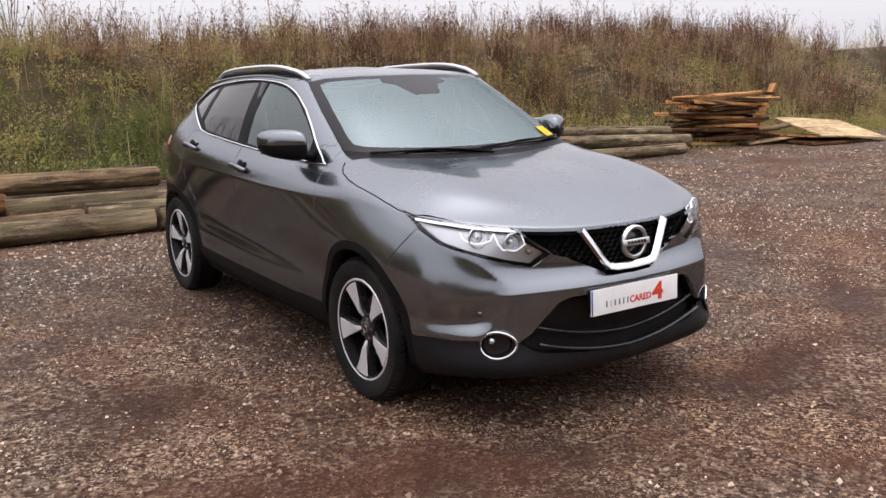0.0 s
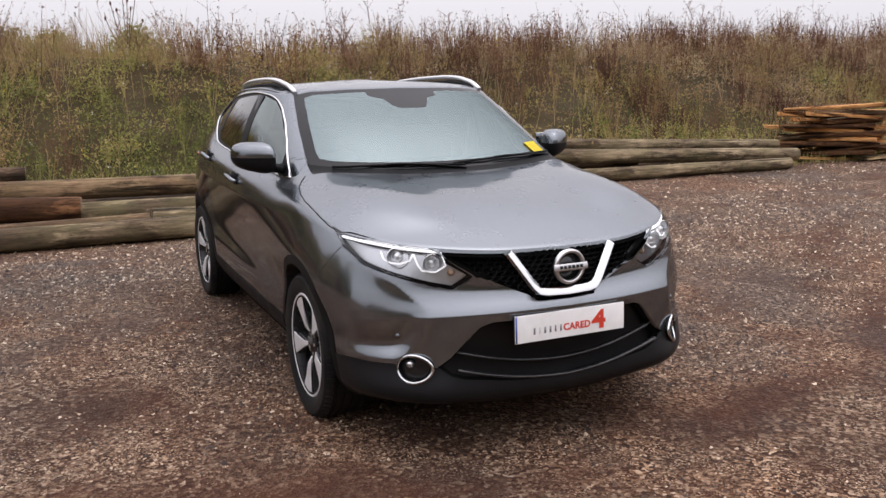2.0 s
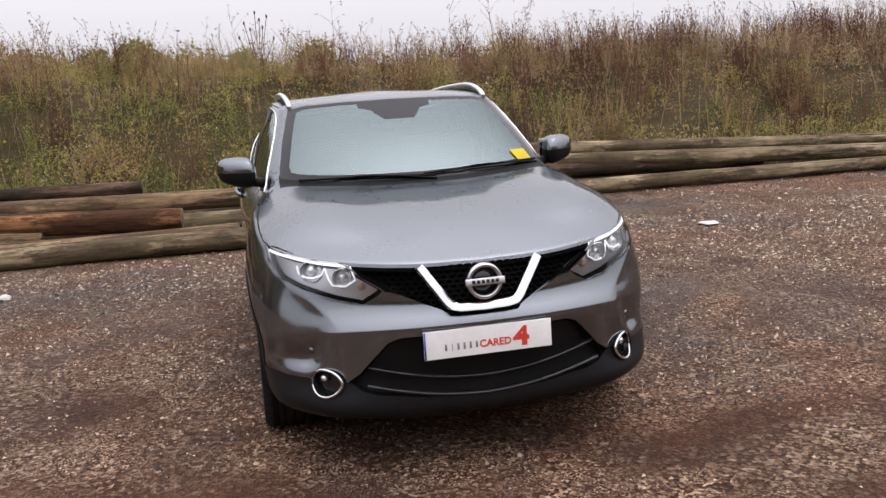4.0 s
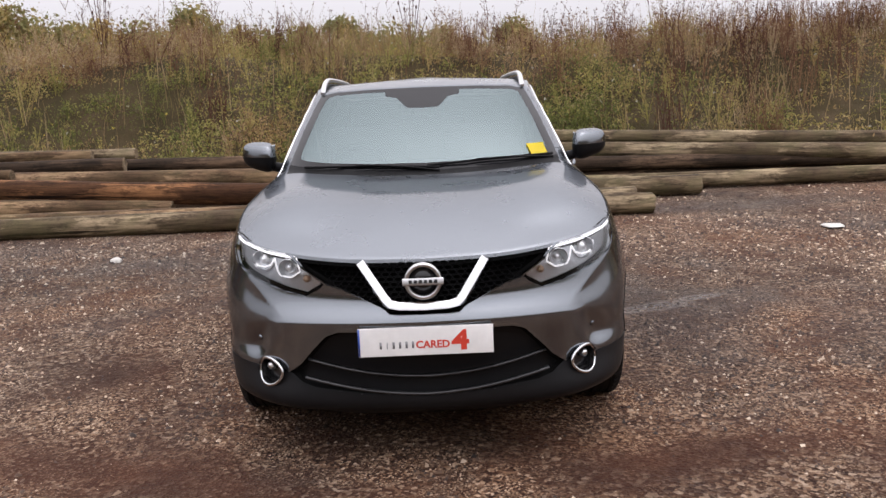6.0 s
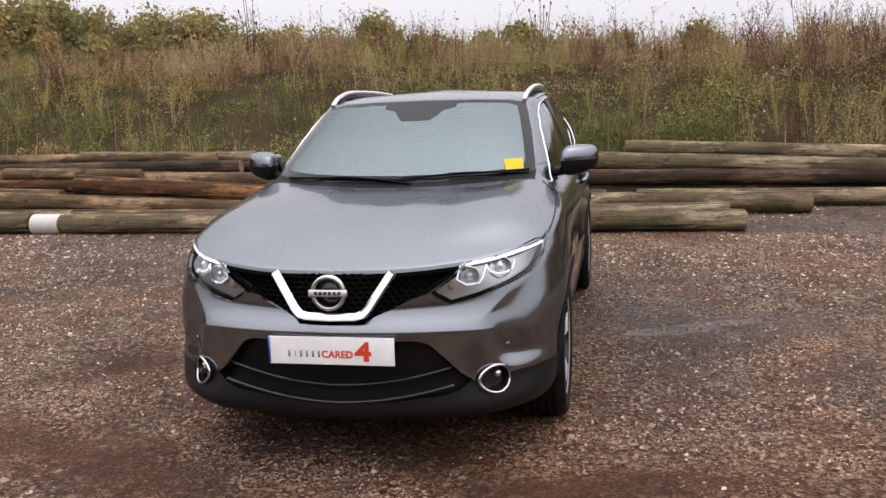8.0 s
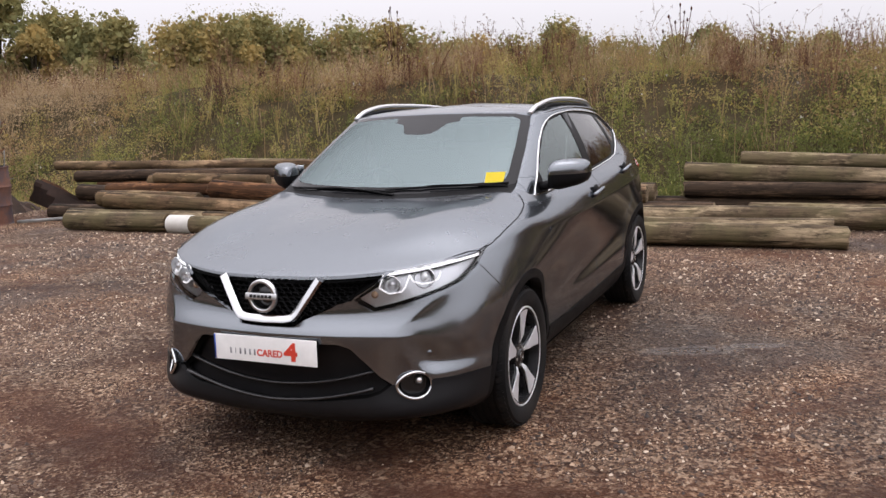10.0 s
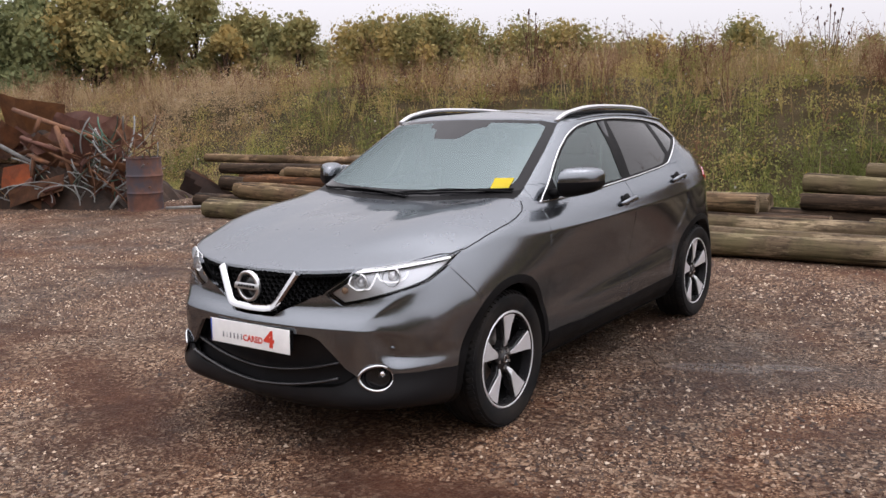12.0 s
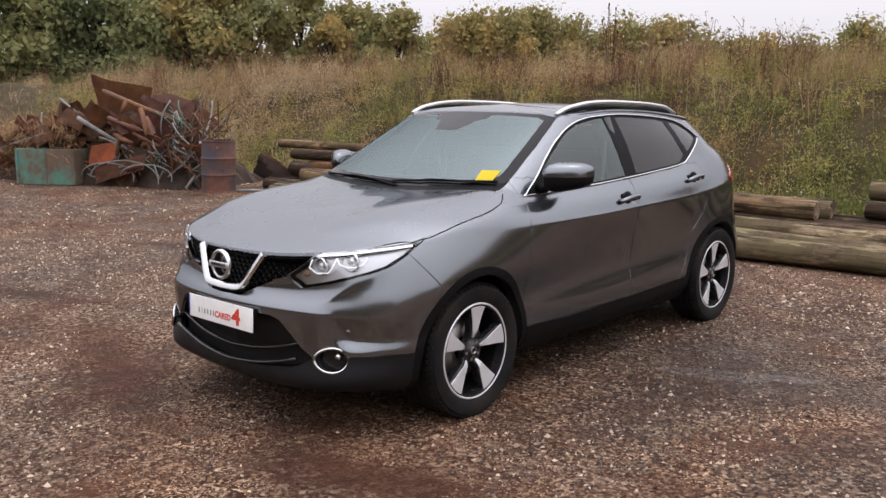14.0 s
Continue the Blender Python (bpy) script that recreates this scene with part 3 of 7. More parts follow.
panel("mouth_backing", ["mouth"], CHINGREY, car, "black air intake", gap=-0.02, rim=0, deep=0.055)
panel("mouth_wall", ["mouth"], CHINGREY, car, "black air intake wall", gap=0, rim=0.06, deep=0.06)
for s in (1, -1):
    kw = dict(both=False, side=s)
    panel("front_door", ["front_door"], PAINT, car, **kw)
    panel("rear_door", ["rear_door"], PAINT, car, **kw)
    panel("sill_cladding", ["sill"], BLACK, car, "black plastic sill", gap=0.001, lift=0.006, **kw)
    panel("arch_cladding", ["arch"], BLACK, car, "black plastic wheel arch trim", gap=0.0, rim=0.06, lift=0.003, **kw)
    panel("arch_cladding", ["rear_arch"], BLACK, car, "black plastic wheel arch trim", gap=0.0, rim=0.06, lift=0.003, **kw)
    panel("window_surround", ["dlo"], BLACK, car, "black window surround", gap=0.0, rim=0.01, deep=0.004, **kw)
    panel("front_window", ["front_glass"], SIDEGLASS, car, "clear side window", gap=0.0, rim=0.004, deep=0.006, **kw)
    panel("rear_window", ["rear_glass"], PRIVACY, car, "dark privacy glass", gap=0.0, rim=0.004, deep=0.006, **kw)
    panel("quarter_window", ["quarter_glass"], PRIVACY, car, "dark privacy glass", gap=0.0, rim=0.004, deep=0.006, **kw)
    panel("tail_lamp", ["tail"], RED, car, "red tail lamp", lift=0.008, **kw)
    lamp = panel("headlamp", ["headlamp"], LENS, car, "clear lens headlamp with light guides", gap=0.002, rim=0.006, **kw)
    panel("lamp_housing", ["headlamp"], LAMPGREY, lamp, "grey inner bezel", gap=0.002, rim=0.03, deep=0.036, **kw)
panel("grille", ["grille"], DARK, car, "black honeycomb grille", gap=-0.012, rim=0.03, deep=0.075)


def skin_at(view, u, v, guess, off=0.0):
    """The place on the shell at (u, v) in a view, near a guess along the view."""
    uu, vv = VIEWS[view]
    flat = NET.reshape(-1, 3)
    pu, pv = flat @ np.array(uu), flat @ np.array(vv)
    along = np.cross(np.array(uu), np.array(vv))
    pd = flat @ along
    cost = (pu - u) ** 2 + (pv - v) ** 2 + 0.02 * (pd - np.array(guess) @ along) ** 2
    near = np.argsort(cost)[:6]
    w = 1 / (1e-5 + (pu[near] - u) ** 2 + (pv[near] - v) ** 2)
    d = (pd[near] * w).sum() / w.sum()
    p = Vector(uu) * u + Vector(vv) * v + Vector(along) * d
    return p + skin_normal(p) * off


def both_sides(make):
    for s in (1, -1):
        make(s)


def side_line(points, s, off, guess=(0.85, 0, 0.7)):
    out = [skin_at("side", y, z, (guess[0], y, z), off) for y, z in points]
    for p in out:
        p.x *= s
    return out


# chrome round the side windows, handles, mirrors, rails
def trims(s):
    loop = side_line(rounded(DLO, 3), s, 0.002, (0.74, 0, 0))
    part("window_chrome", tube_bm(loop, 0.0048, 8, 1.3, True, up=(s, 0, 0)), CHROME, car, "chrome window frame")
    for y0, z0, k in ((0.055, 0.962, "front"), (0.93, 1.028, "rear")):
        door = [o for o in car.children if o.name.split(".")[0] == k + "_door"][0 if s == 1 else 1]
        p = skin_at("side", y0, z0, (0.88, y0, z0))
        n = skin_normal(p)
        pts = [p + Vector((0, d, 0.010 * (1 - (d / 0.1) ** 2) + 0.06 * d)) + n * (0.006 + 0.030 * max(0, 1 - (abs(d) / 0.105) ** 4)) for d in np.linspace(-0.105, 0.105, 13)]
        for q in pts:
            q.x *= s
        part("door_handle", tube_bm(pts, 0.0145, 10, 0.75, up=(s, 0, 0.2)), PAINT, door, "body-coloured handle")
        # no hollow here: a black ellipsoid stands for the shade in the recess
        cup = bmesh.new()
        bmesh.ops.create_uvsphere(cup, u_segments=16, v_segments=8, radius=1)
        bmesh.ops.scale(cup, vec=(0.012, 0.056, 0.046), verts=cup.verts)
        q = p + Vector((0, -0.012, 0.008))
        bmesh.ops.translate(cup, vec=(q.x * s - 0.003 * s, q.y, q.z), verts=cup.verts)
        part("handle_cup", cup, BLACK, door, "black bulge standing for the shaded handle recess")
        if k == "front":
            key = lathe_bm([(0.0, 0.005), (0.014, 0.005), (0.018, 0)], 16, "X")
            part("lock_cover", key, CHROME, door, "chrome lock cover", m=pose(pts[-1].x - 0.004 * s, pts[-1].y - 0.055, pts[-1].z - 0.040, 0, 0, 0 if s == 1 else 180))
    # rail: a bow along the roof edge
    rail = []
    for t in np.linspace(0, 1, 33):
        y = -0.27 + 1.50 * t
        hump = min(1, (math.sin(math.pi * min(t * 2.6, 0.5)) if t < 0.5 else math.sin(math.pi * min((1 - t) * 3.4, 0.5))))
        base = skin_at("top", 0.575 + 0.025 * math.sin(math.pi * t) - 0.035 * t ** 3, y, (0, 0, 1.5))
        rail.append(Vector((base.x * s, y, base.z + 0.008 + 0.032 * hump ** 1.2)))
    part("roof_rail", tube_bm(rail, 0.0145, 10, 0.9), SATIN, car, "satin aluminium roof rail")
    foot = [Vector((r.x - 0.004 * s, r.y, r.z - 0.019 - 0.014 * math.sin(math.pi * i / 32))) for i, r in enumerate(rail)][2:-2]
    part("rail_foot", tube_bm(foot, 0.009, 8, 1.3), BLACK, car, "black rail foot")


seam = [(.700, -1.865), (.745, -1.79), (.795, -1.69), (.816, -1.60), (.825, -1.50), (.827, -1.38), (.822, -1.25), (.81, -1.14), (.79, -1.05), (.765, -1.0), (.735, -.965)]
seam = [(a[0] + (b[0] - a[0]) * k / 4, a[1] + (b[1] - a[1]) * k / 4) for a, b in zip(seam, seam[1:]) for k in range(4)] + [seam[-1]]


def shut_line(s):
    pts = [skin_at("top", x, y, (0, 0, 1.0), 0.0005) for x, y in seam]
    part("bonnet_seal", tube_bm([(p.x * s, p.y, p.z) for p in pts], 0.0030, 6), BLACK, car, "dark bonnet shut line")


both_sides(shut_line)
both_sides(trims)


def mirror(s):
    bm = bmesh.new()
    bmesh.ops.create_uvsphere(bm, u_segments=32, v_segments=20, radius=1)
    for v in bm.verts:
        x, y, z = v.co
        pw = lambda a, e: math.copysign(abs(a) ** e, a)
        x, y, z = pw(x, 0.62), pw(y, 0.75), pw(z, 0.66)
        taper = 1 - 0.16 * x
        v.co = (x * 0.098, y * 0.092 * (1 - 0.1 * x) + 0.060 * x, z * 0.076 * taper + 0.010 * x)
    centre = Vector((0.904, -0.605, 1.142))
    low = bm.copy()
    for b, no, name, mat, lab in ((bm, (0, 0, -1), "mirror_cap", PAINT, "painted mirror cap"), (low, (0, 0, 1), "mirror_base", BLACK, "black mirror underside")):
        bmesh.ops.bisect_plane(b, geom=b.verts[:] + b.edges[:] + b.faces[:], plane_co=(0, 0, 0.0), plane_no=no, clear_outer=True)
        bmesh.ops.translate(b, vec=centre, verts=b.verts)
        if s < 0:
            mirror_bm(b)
    unit = part("side_mirror", bm, PAINT, car, "grey side mirror with black base")
    part("mirror_base", low, BLACK, unit, "black underside")
    arm = tube_bm([(s * 0.745, -0.68, 1.075), (s * 0.79, -0.665, 1.082), (s * 0.86, -0.625, 1.092)], 0.036, 10, 0.7)
    part("mirror_arm", arm, BLACK, unit, "black arm")
    glass_bm = box_bm(0.15, 0.006, 0.105, (s * 0.905, -0.515, 1.142), 0.002)
    part("mirror_glass", glass_bm, CHROME, unit, "mirror glass")


both_sides(mirror)


# ---- nose: grille, badge, plate, lamps ----
def nose(x, z, off=0.0):
    p = skin_at("front", abs(x), z, (0.3, -2.1, z), off)
    return Vector((math.copysign(p.x, x) if x else 0.0, p.y, p.z))


mesh_bars = bmesh.new()
cell = 0.024
for r in range(11):
    for c in range(-22, 23):
        x, z = (c + 0.5 * (r % 2)) * cell * 1.35, 0.655 + r * cell * 0.78
        ax = abs(x)
        if z > 0.826 + 0.10 * ax * ax or (ax > 0.14 and z < 0.662 + 0.43 * (ax - 0.15)) or ax > 0.372 + 0.8 * (z - 0.755):
            continue
        p = Vector((x, -2.152 + 0.25 * (z - 0.69) + 0.57 * x * x, z))
        ring = [p + Vector((cell * 0.68 * math.cos(a), 0.002 * math.sin(a * 3), cell * 0.44 * math.sin(a))) for a in np.linspace(0, 2 * math.pi, 6, endpoint=False)]
        t = tube_bm(ring, 0.0028, 4, 2.2, True, up=(0, -1, 0))
        me_tmp = bpy.data.meshes.new("cell")
        t.to_mesh(me_tmp)
        t.free()
        mesh_bars.from_mesh(me_tmp)
        bpy.data.meshes.remove(me_tmp)
grille = [o for o in car.children if o.name == "grille"][0]
part("grille_mesh", mesh_bars, BLACK, grille, "black honeycomb mesh", smooth=False)

vpts = [(-.245, .838), (-.200, .770), (-.152, .698), (-.130, .676), (-.098, .668), (0, .665), (.098, .668), (.130, .676), (.152, .698), (.200, .770), (.245, .838)]
vb = bmesh.new()
vsm = []
for (x0, z0), (x1, z1) in zip(vpts, vpts[1:]):
    for k in range(4):
        vsm.append((x0 + (x1 - x0) * k / 4, z0 + (z1 - z0) * k / 4))
vsm.append(vpts[-1])
rings = []
for i, (x, z) in enumerate(vsm):
    a, b = vsm[max(i - 1, 0)], vsm[min(i + 1, len(vsm) - 1)]
    d = Vector((b[0] - a[0], b[1] - a[1])).normalized()
    out = Vector((d.y, -d.x))  # to the outside and below
    w = 0.0185
    ring = []
    for o, h in ((-w, -0.016), (-w, 0.004), (-w * 0.35, 0.016), (w * 0.55, 0.020), (w, 0.008), (w, -0.016)):
        ring.append(vb.verts.new((x + out.x * o, -2.168 + 0.22 * (z - 0.672) + 0.35 * x * x - h, z + out.y * o)))
    rings.append(ring)
for p, q in zip(rings, rings[1:]):
    for k in range(5):
        vb.faces.new((p[k], p[k + 1], q[k + 1], q[k]))
vb.faces.new(rings[0]), vb.faces.new(rings[-1])
bmesh.ops.recalc_face_normals(vb, faces=vb.faces)
part("grille_chevron", vb, CHROME, car, "chrome v-shaped grille bar", angle=35)

badge_y = nose(0, .768).y - 0.028
badge = part("badge", lathe_bm([(0.056, 0.0), (0.056, -0.010), (0.060, -0.0145), (0.0675, -0.0145), (0.0715, -0.010), (0.0715, 0.006)], 48, "Y"), SATIN, car, "round chrome badge", m=pose(0, badge_y, .768))
badge_bar = part("badge_bar", box_bm(0.158, 0.014, 0.028, (0, 0, 0), 0.004), SATIN, badge, "chrome badge bar", m=pose(0, -0.012, 0, -14))
for i in range(6):
    part("badge_letter", box_bm(0.013, 0.003, 0.013, (-0.048 + 0.0192 * i, -0.0080, 0), 0.001), GLOSSBLACK, badge_bar, "dark bar")
part("badge_back", lathe_bm([(0.0, 0.004), (0.058, 0.004), (0.058, 0.02)], 32, "Y"), GLOSSBLACK, badge, "black badge centre")

# plate
plate_y = -2.196
plate = part("number_plate", box_bm(0.520, 0.006, 0.112, (0, 0, 0), 0.002), PLATEWHITE, car, "white plate with red and grey printing", m=pose(0, plate_y, .537, -2))
part("plate_edge", box_bm(0.007, 0.0015, 0.108, (-0.256, -0.0036, 0)), INKBLUE, plate, "blue edge strip")
for i in range(6):
    part("print_bar", box_bm(0.0085 if i != 1 else 0.0028, 0.0008, 0.026, (-0.173 + 0.0248 * i, -0.0036, -0.013)), INKGREY, plate, "grey printed bar")
part("plate_holder", box_bm(0.50, 0.03, 0.09, (0, 0.019, 0), 0.004), BLACK, plate, "black plate holder")


def lettering(text, size, at, mat, parent, bold=0.0):
    cu = bpy.data.curves.new("print", "FONT")
    cu.body, cu.size, cu.extrude, cu.offset, cu.resolution_u = text, size, 0.0004, bold, 3
    tmp = new("print", cu)
    bpy.context.view_layer.update()
    me = bpy.data.meshes.new_from_object(tmp.evaluated_get(bpy.context.evaluated_depsgraph_get()))
    bpy.data.objects.remove(tmp)
    ob = new("lettering", me)
    ob.data.materials.clear()
    finish(ob, mat, False)
    ob.parent = parent
    ob.matrix_basis = pose(*at, 90, 0, 0)
    ob["label"] = "red printed lettering"
    return ob


lettering("CARED", 0.0405, (-0.038, -0.0040, -0.0270), INKRED, plate, 0.0012)
lettering("4", 0.104, (0.102, -0.0040, -0.0360), INKRED, plate, 0.0040).scale.x = 1.22

# mouth slats
for z, d, w in ((0.400, 0.020, 0.47), (0.335, 0.000, 0.48)):
    pts = []
    for t in np.linspace(-1, 1, 25):
        p = nose(w * t, z, 0)
        pts.append(Vector((w * t, p.y + d, z - 0.022 + 0.075 * t * t)))
    part("intake_slat", tube_bm(pts, 0.014, 8, 0.6), GLOSSBLACK, car, "black intake slat")


def lamps(s):
    lamp = [o for o in car.children if o.name.split(".")[0] == "headlamp"][0 if s == 1 else 1]
    fix = lambda p: Vector((p.x * s, p.y, p.z))
    corner = lambda u, z, off: skin_at("corner", u, z, (0.65, -1.95, z), off)
    # projector, reflector and the folded light guide
    for u, z, r, nm in ((-.905, .838, .043, "projector"), (-1.050, .812, .038, "reflector")):
        c = corner(u, z, -0.032)
        aim = Vector((0.25, -1, 0.0)).normalized()
        rot = aim.to_track_quat("-Y", "Z").to_matrix().to_4x4()
        bowl = lathe_bm([(r, -0.030), (r * 1.05, -0.026), (r * 0.96, -0.010), (r * 0.6, 0.012), (0.001, 0.02)], 28, "Y")
        bmesh.ops.transform(bowl, matrix=Matrix.Translation(c) @ rot, verts=bowl.verts)
        ball = bmesh.new()
        bmesh.ops.create_uvsphere(ball, u_segments=20, v_segments=12, radius=r * 0.55)
        bmesh.ops.translate(ball, vec=c + aim * 0.004, verts=ball.verts)
        if s < 0:
            mirror_bm(bowl), mirror_bm(ball)
        part(nm, bowl, LAMPBOWL, lamp, "bright lamp bowl")
        part("bulb_lens", ball, LAMPBOWL, lamp, "bright bulb lens")
    top = [(-.635, .892), (-.70, .888), (-.80, .880), (-.92, .866), (-1.075, .852)]
    guides = [top, [(-.838, .850), (-.855, .822), (-.89, .808), (-.93, .806), (-.965, .818), (-.977, .846)], [(-.977, .846), (-1.0, .80), (-1.018, .778), (-1.071, .773), (-1.106, .797), (-1.082, .855)]]
    for line in guides:
        dense = [(a[0] + (b[0] - a[0]) * k / 4, a[1] + (b[1] - a[1]) * k / 4) for a, b in zip(line, line[1:]) for k in range(4)] + [line[-1]]
        part("light_guide", tube_bm([fix(corner(u, z, -0.009 if line is top else -0.014)) for u, z in dense], 0.0058 if line is top else 0.0032, 8), WHITELENS, lamp, "white light guide")
    c = fix(corner(-1.128, .768, -0.028))
    amber = bmesh.new()
    bmesh.ops.create_uvsphere(amber, u_segments=16, v_segments=10, radius=0.015)
    bmesh.ops.translate(amber, vec=c, verts=amber.verts)
    part("indicator_bulb", amber, AMBER, lamp, "amber indicator bulb")
    # fog lamp in a chrome ring
    ring = [fix(corner(FOG_U + .072 * math.cos(a), FOG_Z + .055 * math.sin(a), 0.004 - 0.016 * math.cos(a))) for a in np.linspace(0, 2 * math.pi, 36, endpoint=False)]
    fog = part("fog_lamp", tube_bm(ring, 0.0068, 8, 1.0, True, up=(0.5 * s, -1, 0)), CHROME, car, "chrome-ringed fog lamp")
    back = bmesh.new()
    rim_pts = [back.verts.new(p - Vector((0.3 * s, -1, 0)) * 0.004) for p in ring]
    deep = [back.verts.new(fix(corner(FOG_U + .058 * math.cos(a), FOG_Z + .042 * math.sin(a), -0.045))) for a in np.linspace(0, 2 * math.pi, 36, endpoint=False)]
    for i in range(36):
        back.faces.new((rim_pts[i], rim_pts[(i + 1) % 36], deep[(i + 1) % 36], deep[i]))
    back.faces.new(deep)
    bmesh.ops.recalc_face_normals(back, faces=back.faces)
    part("fog_housing", back, GLOSSBLACK, fog, "black fog lamp bowl", angle=40)
    bulb = bmesh.new()
    bmesh.ops.create_uvsphere(bulb, u_segments=18, v_segments=12, radius=0.018)
    bmesh.ops.translate(bulb, vec=fix(corner(FOG_U + .022, FOG_Z + .013, -0.028)), verts=bulb.verts)
    part("fog_lens", bulb, LAMPBOWL, fog, "bright round lens")
    p = fix(corner(-.926, .517, 0.0))
    n = skin_normal(p)
    sensor = lathe_bm([(0.0, -0.004), (0.009, -0.004), (0.0115, -0.001), (0.0115, 0.004)], 18, "Y")
    bmesh.ops.transform(sensor, matrix=Matrix.Translation(p) @ n.to_track_quat("-Y", "Z").to_matrix().to_4x4(), verts=sensor.verts)
    part("parking_sensor", sensor, PAINT, car, "round parking sensor")


both_sides(lamps)


# ---- wheels ----
def wheel():
    root = new("wheel")
    root.empty_display_size = 0.1
    root["label"] = "five-spoke alloy wheel with worn black tyre"
    R, rr = 0.335, 0.238
    prof = [(rr, -0.095), (rr + .012, -0.104), (rr + .05, -0.112), (rr + .075, -0.110), (R - .012, -0.098), (R - .003, -0.086)]
    for a in (-0.055, -0.02, 0.02, 0.055):
        prof += [(R, a - 0.006), (R - 0.007, a - 0.004), (R - 0.007, a + 0.004), (R, a + 0.006)]
    prof += [(R - .003, 0.086), (R - .012, 0.098), (rr + .075, 0.110), (rr + .05, 0.112), (rr + .012, 0.104), (rr, 0.095)]
    tyre = lathe_bm(prof, 96, "X", True)
    # sipes along the shoulders
    for f in tyre.faces:
        f.select = False
    ob = part("tyre", tyre, RUBBER, root, "black rubber tyre", angle=30)
    blocks = bmesh.new()
    for i in range(64):
        a = 2 * math.pi * i / 64
        for sd in (-1, 1):
            b = box_bm(0.030, 0.019, 0.012, (0, 0, 0), 0.0)
            m = Matrix.Rotation(a, 4, "X") @ Matrix.Translation((sd * 0.086, 0, R - 0.006)) @ Matrix.Rotation(sd * 0.45, 4, "Y") @ Matrix.Rotation(0.2, 4, "Z")
            bmesh.ops.transform(b, matrix=m, verts=b.verts)
            tmp = bpy.data.meshes.new("t")
            b.to_mesh(tmp)
            b.free()
            blocks.from_mesh(tmp)
            bpy.data.meshes.remove(tmp)
    part("tread", blocks, RUBBER, root, "", smooth=False)["kind"] = "stuff"
    # back disc of the rim, near-black to stand for shade between the spokes
    part("rim_well", lathe_bm([(0.05, -0.02), (0.2052, -0.03), (0.2142, 0.048)], 48, "X"), DARK, root, "near-black disc coloured as shade behind the spokes", angle=40)
    part("rim", lathe_bm([(0.216, 0.05), (0.222, 0.095), (0.236, 0.099), (0.241, 0.094), (0.236, 0.088), (0.228, -0.09)], 64, "X"), WHEELBLACK, root, "black rim", angle=40)
    part("rim_lip", lathe_bm([(0.2300, 0.0985), (0.2335, 0.1012), (0.2375, 0.1008), (0.2405, 0.097)], 72, "X"), MACHINED, root, "machined rim edge")
    part("brake_disc", lathe_bm([(0.06, 0.01), (0.145, 0.01), (0.145, -0.01)], 40, "X"), STEEL, root, "rusty brake disc")
    for i in range(5):
        rot = Matrix.Rotation(2 * math.pi * i / 5 + 0.1, 4, "X")
        # outline in the wheel's plane: (radius, sideways)
        for nm, mat, outline, x0, depth, lab in (
            ("spoke", WHEELBLACK, [(0.03, -0.034), (0.09, -0.024), (0.222, -0.064), (0.222, 0.042), (0.09, 0.013), (0.03, 0.028)], 0.070, 0.036, "black spoke side"),
            ("spoke_face", MACHINED, [(0.060, -0.009), (0.085, -0.018), (0.14, -0.036), (0.2150, -0.064), (0.2235, -0.032), (0.2250, 0.006), (0.2215, 0.042), (0.17, 0.027), (0.10, 0.010), (0.062, 0.005)], 0.084, 0.006, "machined silver spoke face"),
        ):
            bm = bmesh.new()
            top, bot = [], []
            for r, w in outline:
                crown = x0 + 0.012 * (r / 0.23) ** 2 - (0.012 if r < 0.07 else 0)
                top.append(bm.verts.new((crown, w, r)))
                bot.append(bm.verts.new((crown - depth, w * (1.0 if nm == "spoke_face" else 1.12), r)))
            bm.faces.new(top)
            bm.faces.new(bot[::-1])
            k = len(top)
            for j in range(k):
                bm.faces.new((top[j], bot[j], bot[(j + 1) % k], top[(j + 1) % k]))
            bmesh.ops.recalc_face_normals(bm, faces=bm.faces)
            bmesh.ops.bevel(bm, geom=bm.edges[:], offset=0.0018, segments=1, affect="EDGES")
            bmesh.ops.transform(bm, matrix=rot, verts=bm.verts)
            part(nm, bm, mat, root, lab, smooth=False)
        nut = lathe_bm([(0.0, 0.076), (0.008, 0.076), (0.009, 0.06)], 6, "X")
        bmesh.ops.translate(nut, vec=(0, 0.045 * math.cos(2 * math.pi * (i + 0.5) / 5 + 0.1 + math.pi / 2), 0.045 * math.sin(2 * math.pi * (i + 0.5) / 5 + 0.1 + math.pi / 2)), verts=nut.verts)
        part("wheel_nut", nut, STEEL, root, "steel wheel nut", smooth=False)
    part("hub", lathe_bm([(0.0, 0.082), (0.028, 0.082), (0.034, 0.076), (0.060, 0.070), (0.065, 0.04)], 32, "X"), WHEELBLACK, root, "black hub centre", angle=40)
    part("hub_emblem", lathe_bm([(0.013, 0.083), (0.016, 0.0855), (0.020, 0.083)], 24, "X"), CHROME, root, "chrome hub emblem")
    return root


